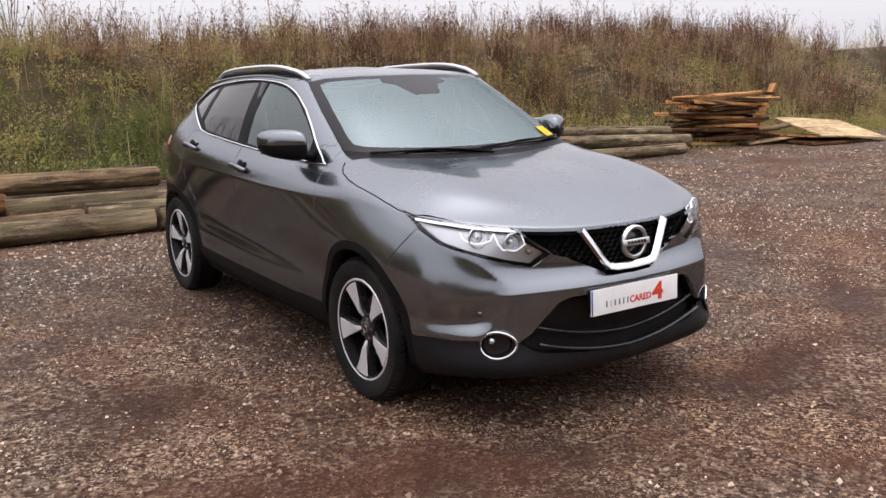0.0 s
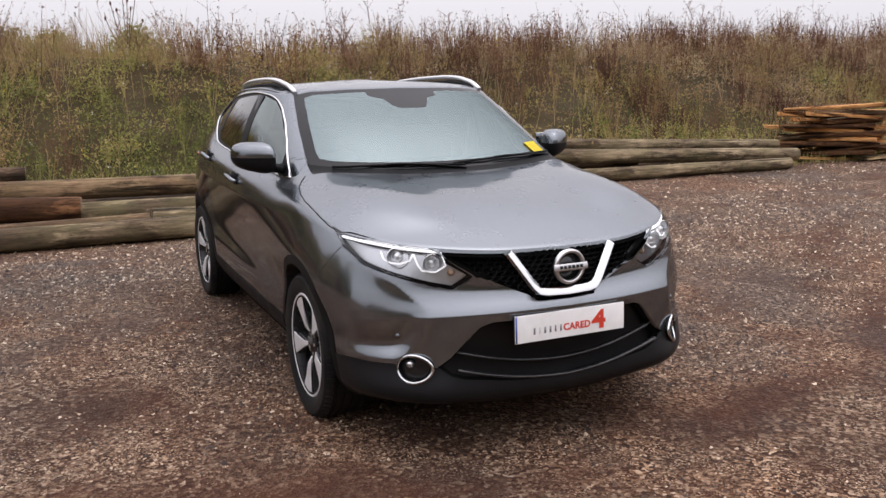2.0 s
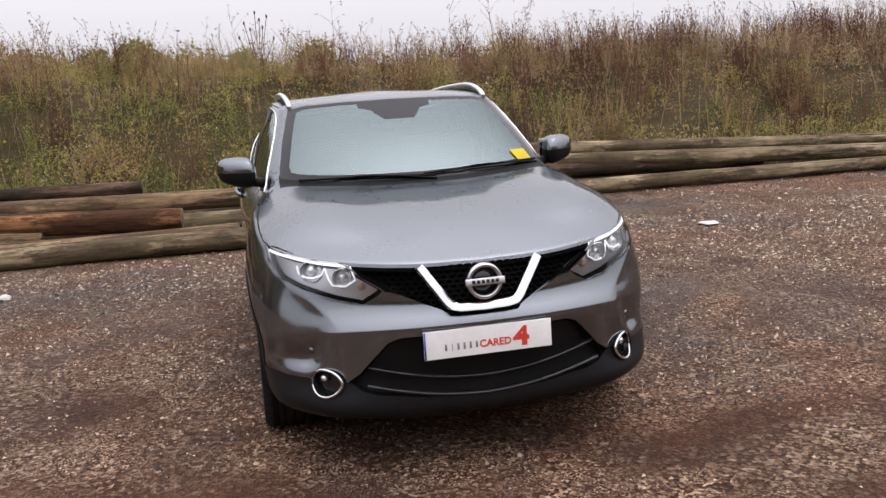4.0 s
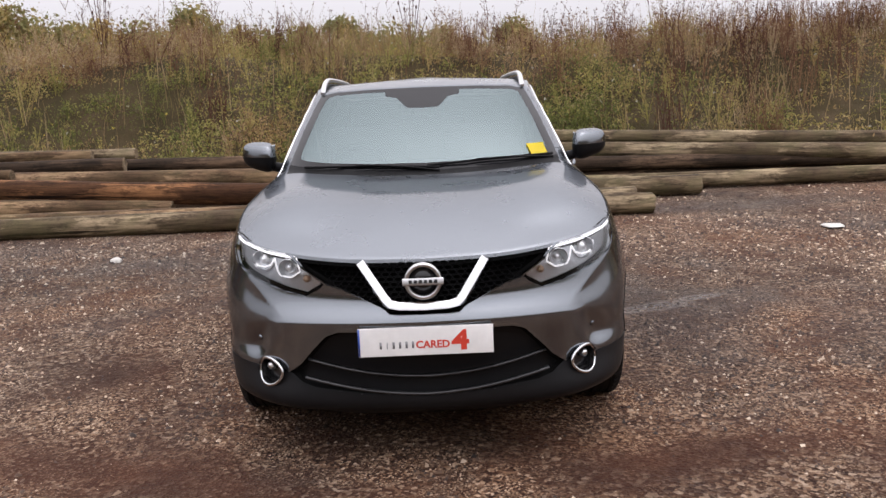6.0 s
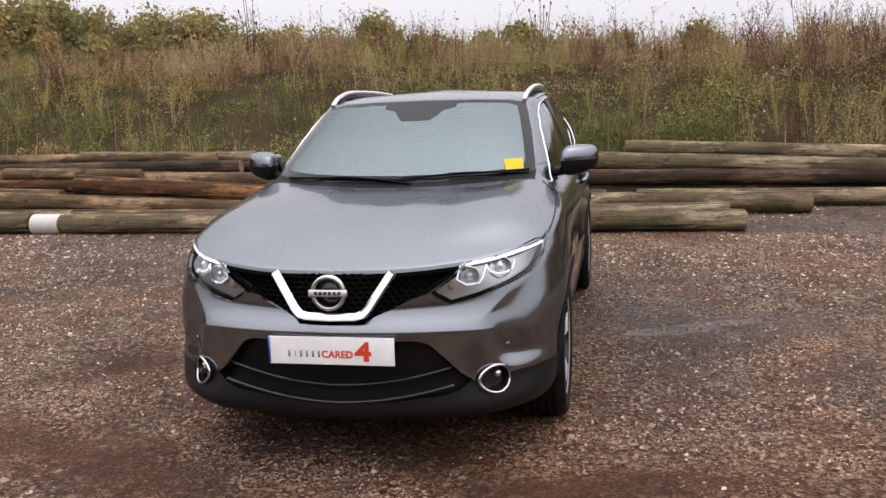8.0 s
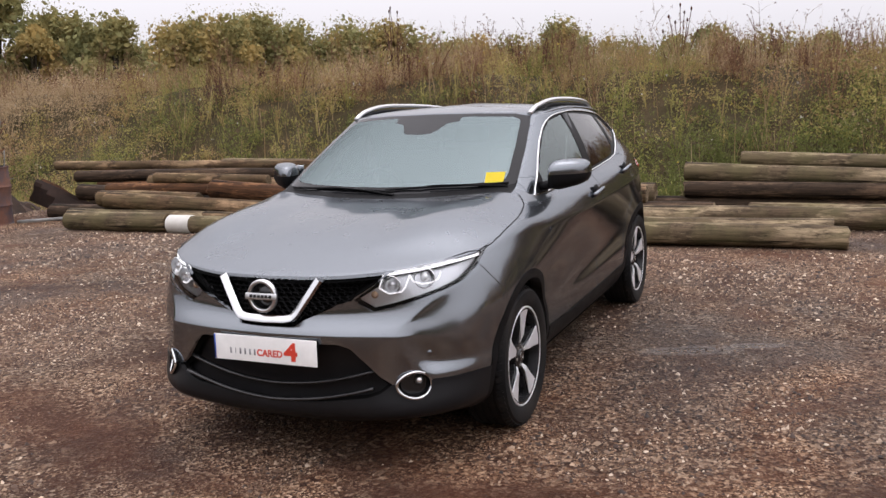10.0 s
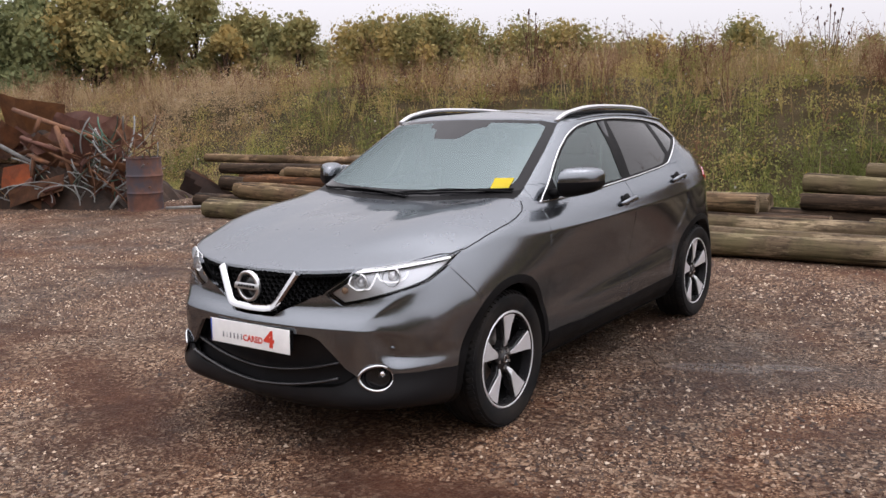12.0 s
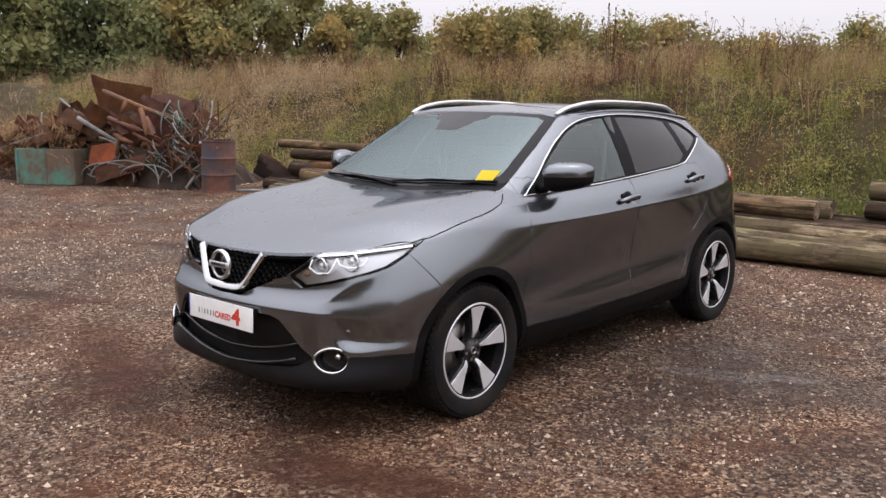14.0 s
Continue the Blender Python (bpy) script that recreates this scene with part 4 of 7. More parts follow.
first = wheel()
first.parent = car
spots = [(1, -1.323, -13.7), (-1, -1.323, 21), (1, 1.323, -5.7), (-1, 1.323, -5.7)]
for i, (s, y, turn) in enumerate(spots):
    m = pose(s * 0.768, y, 0.335 - 0.006, 0, 0, 0 if s == 1 else 180) @ pose(0, 0, 0, turn, 0, 0)
    if i == 0:
        first.matrix_basis = m
    else:
        copy_thing(first, m)
for s in (1, -1):
    for y in AXLES:
        well = lathe_bm([(0.40, -0.16), (0.40, 0.022), (0.392, 0.032)], 40, "X")
        bmesh.ops.delete(well, geom=[v for v in well.verts if v.co.z < -0.12], context="VERTS")
        part("wheel_well", well, DARK, car, "black wheel well", m=pose(s * 0.80, y, HUB_Z, 0, 0, 0 if s == 1 else 180))
        inner = lathe_bm([(0.0, -0.15), (0.40, -0.15)], 40, "X")
        bmesh.ops.delete(inner, geom=[v for v in inner.verts if v.co.z < -0.12 and abs(v.co.y) > 0.01], context="VERTS")
        part("well_wall", inner, DARK, car, "black wheel well wall", m=pose(s * 0.80, y, HUB_Z, 0, 0, 0 if s == 1 else 180))
for y0, y1, w in ((-1.98, -1.72, 1.30), (-1.72, -0.92, 1.22), (-0.92, 0.92, 1.60), (0.92, 1.72, 1.22), (1.72, 2.0, 1.2)):
    part("floor_pan", box_bm(w, y1 - y0 - 0.004, 0.05, (0, (y0 + y1) / 2, 0.245), 0.01), DARK, car, "black floor pan")

# ---- wipers, sticker, cabin ----
def screen_at(x, z, off):
    p = skin_at("front", abs(x), z, (0.3, -0.8, z), off)
    return Vector((math.copysign(p.x, x), p.y, p.z))


for x0, z0, x1, z1 in ((0.66, 1.112, 0.02, 1.088), (0.08, 1.080, -0.60, 1.096)):
    pts = [screen_at(x0 + (x1 - x0) * t, z0 + (z1 - z0) * t + 0.006 * math.sin(math.pi * t), 0.010) for t in np.linspace(0, 1, 14)]
    wiper = part("wiper_blade", tube_bm(pts, 0.0055, 6, 1.2), BLACK, car, "black wiper")
    arm = [p + Vector((0, -0.010 - 0.004 * (8 - i) / 8, 0.007 - 0.022 * ((8 - i) / 8) ** 2)) for i, p in enumerate(pts[:9])]
    part("wiper_arm", tube_bm(arm, 0.006, 6, 0.8, radii=[0.0075 - 0.0005 * i for i in range(9)]), BLACK, wiper, "black wiper arm")
cowl = bmesh.new()
cow_a = [cowl.verts.new(skin_at("front", abs(x), 1.085, (0.3, -1.05, 1.085), -0.004) * 1.0) for x in np.linspace(0, 0.68, 14)]
for v, x in zip(cow_a, np.linspace(0, 0.68, 14)):
    v.co.x = x
cow_b = [cowl.verts.new((v.co.x * 1.03, v.co.y - 0.075, v.co.z - 0.028)) for v in cow_a]
for i in range(13):
    cowl.faces.new((cow_a[i], cow_a[i + 1], cow_b[i + 1], cow_b[i]))
bmesh.ops.mirror(cowl, geom=cowl.verts[:] + cowl.edges[:] + cowl.faces[:], merge_dist=1e-4, axis="X")
bmesh.ops.recalc_face_normals(cowl, faces=cowl.faces)
part("cowl", cowl, BLACK, car, "black scuttle panel")
st = bmesh.new()
quad = [st.verts.new(screen_at(x, z, 0.008)) for x, z in ((.550, 1.116), (.634, 1.118), (.621, 1.165), (.531, 1.165))]
st.faces.new(quad)
bmesh.ops.solidify(st, geom=st.faces[:], thickness=-0.002)
part("sticker", st, YELLOW, car, "yellow paper sticker inside the windscreen", smooth=False)

part("dashboard", box_bm(1.34, 0.62, 0.16, (0, -0.62, 0.98), 0.05, 3), DASH, car, "dark dashboard")
part("cabin_floor", box_bm(1.40, 2.3, 0.04, (0, 0.5, 0.40), 0.01), CABIN, car, "dark carpet")
head = bmesh.new()
rows_in = range(9 * SUB, ROWS_V, 4)
hv = [[head.verts.new(Vector(NET[r, c]) - Vector(NORMAL[r, c]) * 0.035) for c in range(0, COLS_U, 4)] for r in rows_in]
for a, b in zip(hv, hv[1:]):
    for i in range(len(a) - 1):
        head.faces.new((a[i], a[i + 1], b[i + 1], b[i]))
bmesh.ops.mirror(head, geom=head.verts[:] + head.edges[:] + head.faces[:], merge_dist=1e-3, axis="X")
part("headlining", head, plastic("headlining_cloth", (0.20, 0.20, 0.195), 0.9), car, "grey cloth headlining")
part("rear_view_mirror", box_bm(0.25, 0.04, 0.07, (0, -0.32, 1.355), 0.018, 3), GLOSSBLACK, car, "black rear-view mirror")
part("sensor_pod", box_bm(0.13, 0.10, 0.07, (0, -0.36, 1.365), 0.02, 2, Matrix.Rotation(radians(-30), 4, "X")), BLACK, car, "black sensor pod")


def seat(x, y, w, rest):
    base = part("seat", box_bm(w, 0.50, 0.16, (x, y, 0.60), 0.05, 3), CABIN, car, "dark cloth seat")
    back = Matrix.Rotation(radians(-14), 4, "X")
    part("backrest", box_bm(w, 0.13, 0.60, (x, y + 0.30, 0.93), 0.05, 3, back), CABIN, base, "dark cloth backrest")
    for hx in rest:
        part("headrest", box_bm(0.25, 0.09, 0.17, (x + hx, y + 0.39, 1.28), 0.04, 3, back), CABIN, base, "dark headrest")
        part("headrest_post", box_bm(0.12, 0.015, 0.1, (x + hx, y + 0.375, 1.18), 0.004, 1), STEEL, base, "steel post")


seat(-0.37, -0.06, 0.50, (0,))
seat(0.37, -0.06, 0.50, (0,))
seat(0.0, 0.85, 1.25, (-0.4, 0.4))
wheel_ring = lathe_bm([(0.17 + 0.014 * math.cos(a), 0.014 * math.sin(a)) for a in np.linspace(0, 2 * math.pi, 10, endpoint=False)], 36, "Y", True)
steer = part("steering_wheel", wheel_ring, BLACK, car, "black steering wheel", m=pose(-0.37, -0.42, 0.99, -22))
part("steering_hub", box_bm(0.16, 0.05, 0.12, (0, 0, 0), 0.02, 2), BLACK, steer, "black wheel centre")
part("steering_spoke", box_bm(0.32, 0.02, 0.035, (0, 0, 0), 0.006, 1), BLACK, steer, "black spokes")
# added panel that keeps sky behind the rear screen from showing through
part("tailgate_trim", box_bm(1.06, 0.03, 0.50, (0, 1.50, 1.12), 0.02, 2, Matrix.Rotation(radians(24), 4, "X")), CABIN, car, "dark panel added inside the rear screen to block light")
for s in (1, -1):
    part("door_pillar", tube_bm([(s * 0.74, 0.16, 0.6), (s * 0.725, 0.17, 1.12), (s * 0.625, 0.13, 1.43)], 0.045, 8, 1.3), CABIN, car, "dark inner pillar")
    part("seat_belt", tube_bm([(s * 0.69, 0.10, 1.30), (s * 0.66, 0.11, 1.0), (s * 0.64, 0.12, 0.6)], 0.024, 6, 0.12, up=(s, 0, 0)), plastic("belt_webbing", (0.16, 0.16, 0.155), 0.8), car, "grey seat belt")


# ---- ground: one sheet, flat yard, weedy bank and far fields ----
def fbm(x, y, s, seed=0.0, octaves=3):
    return sum(noise.noise((x * s * 2**o + seed, y * s * 2**o - seed, seed)) / 2**o for o in range(octaves))


def bank_foot(x):
    return 6.75 + 0.25 * noise.noise((x * 0.25, 3.1, 0))


def ground_z(x, y):
    flat = 0.02 * fbm(x, y, 0.35, 5.0) + 0.006 * fbm(x, y, 2.2, 9.0, 2)
    near_car = max(0.0, 1 - math.hypot(x / 1.6, y / 2.8) ** 4)
    flat *= 1 - 0.9 * near_car
    t = min(max((y - bank_foot(x)) / 4.2, 0), 1)
    rise = 1.85 * t * t * (3 - 2 * t) * (1 + 0.10 * noise.noise((x * 0.12, 0.4, 2.0)))
    back = min(max((y - 12.0) / 9.0, 0), 1)
    ends = min(max((abs(x + 4) - 55) / 20, 0), 1)
    rise *= 1 + 0.11 * min(max((1.0 - x) / 6.0, 0), 1) + 0.09 * math.exp(-(((x - 1.5) / 2.6) ** 2))
    rise *= (1 - 0.75 * back) * (1 - ends)
    # an unseen bank added behind the camera to block low sky light
    rear = min(max((-y - 13.0) / 6.0, 0), 1)
    rear = 5.0 * rear * rear * (3 - 2 * rear) * (1 - ends) * (1 + 0.12 * noise.noise((x * 0.10, 7.0, 1.0)))
    return flat + rise + rear + 0.26 * t * fbm(x, y, 0.55, 2.0)


# wet hollows, the car's shade painted under and beside it, and bare wheel tracks: (x, y, half length, half width, turn,
# softness)
WET_AND_SHADE = ((1.75, 0.12, 1.5, 0.6, 22, 0.5), (-2.5, 2.2, 1.9, 0.9, 4, 0.7), (1.35, -0.1, 1.0, 2.5, 4, 0.6), (0, -0.2, 1.45, 2.75, 0, 0.4), (3.2, 4.2, 3.2, 0.7, 8, 0.7), (-1.8, 3.0, 0.6, 0.3, 0, 0.5), (-6.5, 1.2, 2.2, 0.6, 20, 0.8))
TRACKS = ((-1.15, -2.15, 1.7, 0.42, -22, 0.6), (1.05, -2.15, 1.1, 0.30, 12, 0.6), (-1.75, -0.85, 0.9, 0.35, -40, 0.7), (2.6, -1.6, 1.9, 0.28, 40, 0.7), (-3.6, -1.6, 1.6, 0.25, 14, 0.7), (-4.6, 0.6, 2.6, 0.30, 24, 0.8), (4.8, 0.8, 2.4, 0.34, 34, 0.8))


def ground_fields(k, co):
    """Where the yard is wet or darkened as the car's shade, bare and under water."""
    def blob(cx, cy, rx, ry, turn, soft):
        mp = k.n("Mapping", Location=(cx, cy, 0), Rotation=(0, 0, radians(turn)), Scale=(rx, ry, 50))
        mp.vector_type = "TEXTURE"
        k.link(co, mp.inputs["Vector"])
        ln = k.n("VectorMath")
        ln.operation = "LENGTH"
        k.link(mp.outputs[0], ln.inputs[0])
        ad = k.n("Math")
        ad.operation = "MULTIPLY_ADD"
        ad.inputs[1].default_value = 1.1
        k.link(ragged, ad.inputs[0])
        k.link(ln.outputs["Value"], ad.inputs[2])
        half = k.n("Math")
        half.operation = "SUBTRACT"
        half.inputs[1].default_value = 0.4
        k.link(ad.outputs[0], half.inputs[0])
        return k.ramp(half.outputs[0], [(0.0, g(1)), (1.0 - soft, g(1)), (1.0, g(0))])

    ragged = k.noise(2.6, 7, 0.66, co)
    wet = k.ramp(k.noise(0.55, 7, 0.68, co), [(0.50, g(0)), (0.62, g(0.8))])
    # two of these spots put the parked car's shade into the mask
    for spot in WET_AND_SHADE:
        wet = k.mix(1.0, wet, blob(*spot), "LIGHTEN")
    bare = k.ramp(k.noise(0.9, 6, 0.6, co), [(0.56, g(0)), (0.66, g(0.7))])
    for spot in TRACKS:
        bare = k.mix(1.0, bare, blob(*spot), "LIGHTEN")
    puddle = k.mix(1.0, blob(1.42, 0.10, 0.40, 0.13, 22, 0.5), blob(1.78, 0.30, 0.28, 0.08, 15, 0.5), "LIGHTEN")
    return wet, bare, puddle, blob(-3.2, 1.9, 3.6, 2.4, 0, 0.8)


def soak_and_shade(k, colour, wet, grey):
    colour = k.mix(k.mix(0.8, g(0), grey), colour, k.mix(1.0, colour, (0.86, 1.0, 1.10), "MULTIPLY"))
    # one darkening serves both damp gravel and the painted car shade
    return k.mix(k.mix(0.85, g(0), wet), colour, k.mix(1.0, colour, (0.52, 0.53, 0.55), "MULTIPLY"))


def ground_material():
    k = Mat("gravel_and_bank", (0.1, 0.08, 0.06), 0.85)
    co = k.coord()
    sep = k.n("SeparateXYZ")
    k.link(co, sep.inputs[0])
    wet, bare, puddle, grey = ground_fields(k, co)
    # yard: red-brown dirt with crushed stone
    dirt = k.ramp(k.noise(0.7, 8, 0.65, co), [(0.3, (0.026, 0.0105, 0.0066)), (0.5, (0.053, 0.0215, 0.0122)), (0.7, (0.092, 0.041, 0.0235))])
    v1 = k.n("TexVoronoi", Scale=62.0, Randomness=1.0)
    v2 = k.n("TexVoronoi", Scale=130.0, Randomness=1.0)
    k.link(co, v1.inputs["Vector"]), k.link(co, v2.inputs["Vector"])
    tone1, tone2 = k.n("SeparateColor"), k.n("SeparateColor")
    k.link(v1.outputs["Color"], tone1.inputs[0])
    k.link(v2.outputs["Color"], tone2.inputs[0])
    stops = [(0.0, (0.014, 0.0075, 0.0055)), (0.36, (0.037, 0.0175, 0.0108)), (0.58, (0.097, 0.053, 0.031)), (0.78, (0.235, 0.150, 0.092)), (1.0, (0.52, 0.40, 0.29))]
    st1, st2 = k.ramp(tone1.outputs[0], stops), k.ramp(tone2.outputs[1], stops)
    cover = k.ramp(k.noise(1.6, 7, 0.7, co), [(0.36, g(0.2)), (0.56, g(0.97))])
    cover = k.mix(k.mix(0.85, g(0), bare), cover, g(0.06))
    # coarser stones and clods in drifts
    v3 = k.n("TexVoronoi", Scale=44.0, Randomness=1.0)
    k.link(co, v3.inputs["Vector"])
    tone3 = k.n("SeparateColor")
    k.link(v3.outputs["Color"], tone3.inputs[0])
    coarse = k.ramp(k.noise(1.1, 5, 0.65, co), [(0.44, g(0)), (0.58, g(0.6))])
    stones = k.mix(k.ramp(k.noise(7.0, 4, 0.6, co), [(0.42, g(0)), (0.58, g(1))]), st2, st1)
    stones = k.mix(coarse, stones, k.ramp(tone3.outputs[0], stops))
    yard = k.mix(cover, dirt, stones)
    # greyer and redder ground by the metre
    yard = k.mix(1.0, yard, k.mix(k.ramp(k.noise(0.33, 5, 0.6, co), [(0.36, g(0)), (0.62, g(1))]), (0.94, 1.05, 1.16), (1.10, 0.98, 0.90)), "MULTIPLY")
    yard = soak_and_shade(k, yard, wet, grey)
    soil = k.ramp(k.noise(1.1, 8, 0.7, co), [(0.3, (0.030, 0.026, 0.011)), (0.5, (0.052, 0.038, 0.017)), (0.7, (0.085, 0.054, 0.027))])
    edge = k.n("Math")
    edge.operation = "ADD"
    k.link(sep.outputs["Y"], edge.inputs[0])
    k.link(k.noise(1.3, 5, 0.6, co), edge.inputs[1])
    mr = k.n("MapRange")
    mr.inputs["From Min"].default_value, mr.inputs["From Max"].default_value = 6.4, 7.3
    k.link(edge.outputs[0], mr.inputs["Value"])
    # soil colour for the added bank behind the camera
    mr2 = k.n("MapRange")
    mr2.inputs["From Min"].default_value, mr2.inputs["From Max"].default_value = -12.6, -13.6
    k.link(edge.outputs[0], mr2.inputs["Value"])
    k.color(k.mix(mr2.outputs[0], k.mix(mr.outputs[0], yard, soil), soil))
    rr = k.n("MapRange")
    rr.inputs["To Min"].default_value, rr.inputs["To Max"].default_value = 0.9, 0.55
    k.link(wet, rr.inputs["Value"])
    shine = k.n("Mix")
    k.link(puddle, shine.inputs[0])
    k.link(rr.outputs[0], shine.inputs[2])
    shine.inputs[3].default_value = 0.22
    k.link(shine.outputs[0], k.b.inputs["Roughness"])
    wetlook = k.n("MapRange")
    wetlook.inputs["To Min"].default_value, wetlook.inputs["To Max"].default_value = 0.14, 0.6
    k.link(puddle, wetlook.inputs["Value"])
    k.link(wetlook.outputs[0], k.b.inputs["Specular IOR Level"])
    k.bump(v1.outputs["Distance"], 0.8, 0.012)
    k.bump(k.mix(1.0, v3.outputs["Distance"], coarse, "MULTIPLY"), 0.7, 0.016)
    k.bump(v2.outputs["Distance"], 0.6, 0.006)
    k.bump(k.noise(5, 6, 0.6, co), 0.5, 0.03)
    return k.m


def spread(lo, hi, fine_lo, fine_hi, step):
    a = list(np.arange(fine_lo, fine_hi, step))
    left, right, d = [], [], step
    x = fine_lo
    while x > lo:
        d *= 1.22
        x -= d
        left.append(x)
    x, d = a[-1], step
    while x < hi:
        d *= 1.22
        x += d
        right.append(x)
    return left[::-1] + a + right


gx, gy = spread(-1500, 1500, -22, 20, 0.28), spread(-1500, 1500, -9, 14, 0.28)
gverts = [(x, y, ground_z(x, y)) for y in gy for x in gx]
w = len(gx)
gfaces = [(j * w + i, j * w + i + 1, (j + 1) * w + i + 1, (j + 1) * w + i) for j in range(len(gy) - 1) for i in range(w - 1)]
ground = raw("ground", gverts, gfaces, ground_material())
tagged(ground, "red-brown gravel yard rising into an earth bank", "ground", kind="structure")

rng = np.random.default_rng(7)


def tinted(name, stops, rough=0.7, trans=0.0, spec=0.3):
    """A material whose colour runs through stops plant by plant, by the tint attribute."""
    k = Mat(name, (0.1, 0.1, 0.05), rough)
    k.set("Specular IOR Level", 0.35 * spec)
    at = k.n("Attribute")
    at.attribute_name = "tint"
    c = k.ramp(at.outputs["Fac"], stops)
    if trans:
        gm = k.n("NewGeometry")
        c = k.mix(0.5, c, k.mix(gm.outputs["Random Per Island"], (0.80, 0.79, 0.78), (1.22, 1.20, 1.17)), "MULTIPLY")
        # thin leaves let part of the light through
        through_leaf, both = k.n("BsdfTranslucent"), k.n("MixShader")
        both.inputs[0].default_value = 0.28 * trans
        out = k.t.nodes["Material Output"]
        k.link(c, through_leaf.inputs["Color"])
        k.link(k.b.outputs[0], both.inputs[1])
        k.link(through_leaf.outputs[0], both.inputs[2])
        k.link(both.outputs[0], out.inputs["Surface"])
    k.color(c)
    return k.m


def add_tint(ob, values):
    at = ob.data.attributes.new("tint", "FLOAT", "POINT")
    at.data.foreach_set("value", np.asarray(values, np.float32))


def leaves(centres, size, tint, name, mat, parent=None, slim=0.45, droop=0.0, flat=1.0):
    """Many leaf quads at centres with random turns."""
    n = len(centres)
    d = rng.normal(size=(n, 3))
    d[:, 2] = d[:, 2] * flat - droop
    d /= np.linalg.norm(d, axis=1, keepdims=True)
    e = np.cross(d, rng.normal(size=(n, 3)) * np.array([flat, flat, 1]))
    e /= np.maximum(np.linalg.norm(e, axis=1, keepdims=True), 1e-6)
    s = np.asarray(size).reshape(-1, 1)
    v = np.stack([centres - d * s, centres + e * s * slim + d * s * 0.1, centres + d * s, centres - e * s * slim + d * s * 0.1], 1).reshape(-1, 3)
    f = np.arange(4 * n).reshape(n, 4)
    ob = raw(name, v, f, mat, parent, smooth=False)
    add_tint(ob, np.repeat(tint, 4))
    return ob


def blades(foot, top, width, tint, name, mat, parent=None):
    """Thin upright strips from foot to top, each two quads bent a little."""
    n = len(foot)
    a = rng.uniform(0, 2 * np.pi, n)
    e = np.stack([np.cos(a), np.sin(a), np.zeros(n)], 1) * np.asarray(width).reshape(-1, 1)
    mid = foot * 0.45 + top * 0.55
    mid[:, 2] += 0.06 * np.linalg.norm(top - foot, axis=1)
    v = np.stack([foot - e, foot + e, mid + e * 0.8, mid - e * 0.8, top + e * 0.15, top - e * 0.15], 1).reshape(-1, 3)
    base = np.arange(n).reshape(-1, 1) * 6
    f = np.concatenate([base + np.array([0, 1, 2, 3]), base + np.array([3, 2, 4, 5])], 0)
    ob = raw(name, v, f, mat, parent, smooth=False)
    add_tint(ob, np.repeat(tint, 6))
    return ob


def bank_points(n, y0=0.0, y1=6.0, x0=-50, x1=45, near=0.86):
    """Feet of plants on the bank, denser on the near stretch."""
    k = int(n * near)
    x = np.concatenate([rng.uniform(-28, 20, k), rng.uniform(x0, x1, n - k)])
    y = np.array([bank_foot(a) for a in x]) + rng.uniform(y0, y1, n)
    z = np.array([ground_z(a, b) for a, b in zip(x, y)])
    return np.stack([x, y, z], 1)


def patch(p, s, seed):
    return np.array([noise.noise((a * s + seed, b * s, seed)) for a, b in p[:, :2]])


GREENISH = [(0.0, (0.125, 0.142, 0.044)), (0.2, (0.25, 0.25, 0.078)), (0.42, (0.40, 0.335, 0.125)), (0.64, (0.365, 0.250, 0.120)), (0.83, (0.22, 0.128, 0.080)), (1.0, (0.43, 0.325, 0.20))]
STRAW = [(0.0, (0.16, 0.135, 0.055)), (0.4, (0.27, 0.195, 0.095)), (0.7, (0.31, 0.215, 0.12)), (1.0, (0.46, 0.345, 0.215))]
RUSTY = [(0.0, (0.085, 0.040, 0.030)), (0.5, (0.150, 0.076, 0.050)), (1.0, (0.25, 0.155, 0.090))]

LEAFMAT, STRAWMAT, RUSTMAT = tinted("weed_leaf", GREENISH, 0.6, 1.0), tinted("dry_grass", STRAW, 0.75, 1.0), tinted("dock_seed", RUSTY, 0.8, 1.0)


def lush(p):
    """The greener stretch of the bank."""
    return np.exp(-((p[:, 0] - 0.4) / 3.4) ** 2)


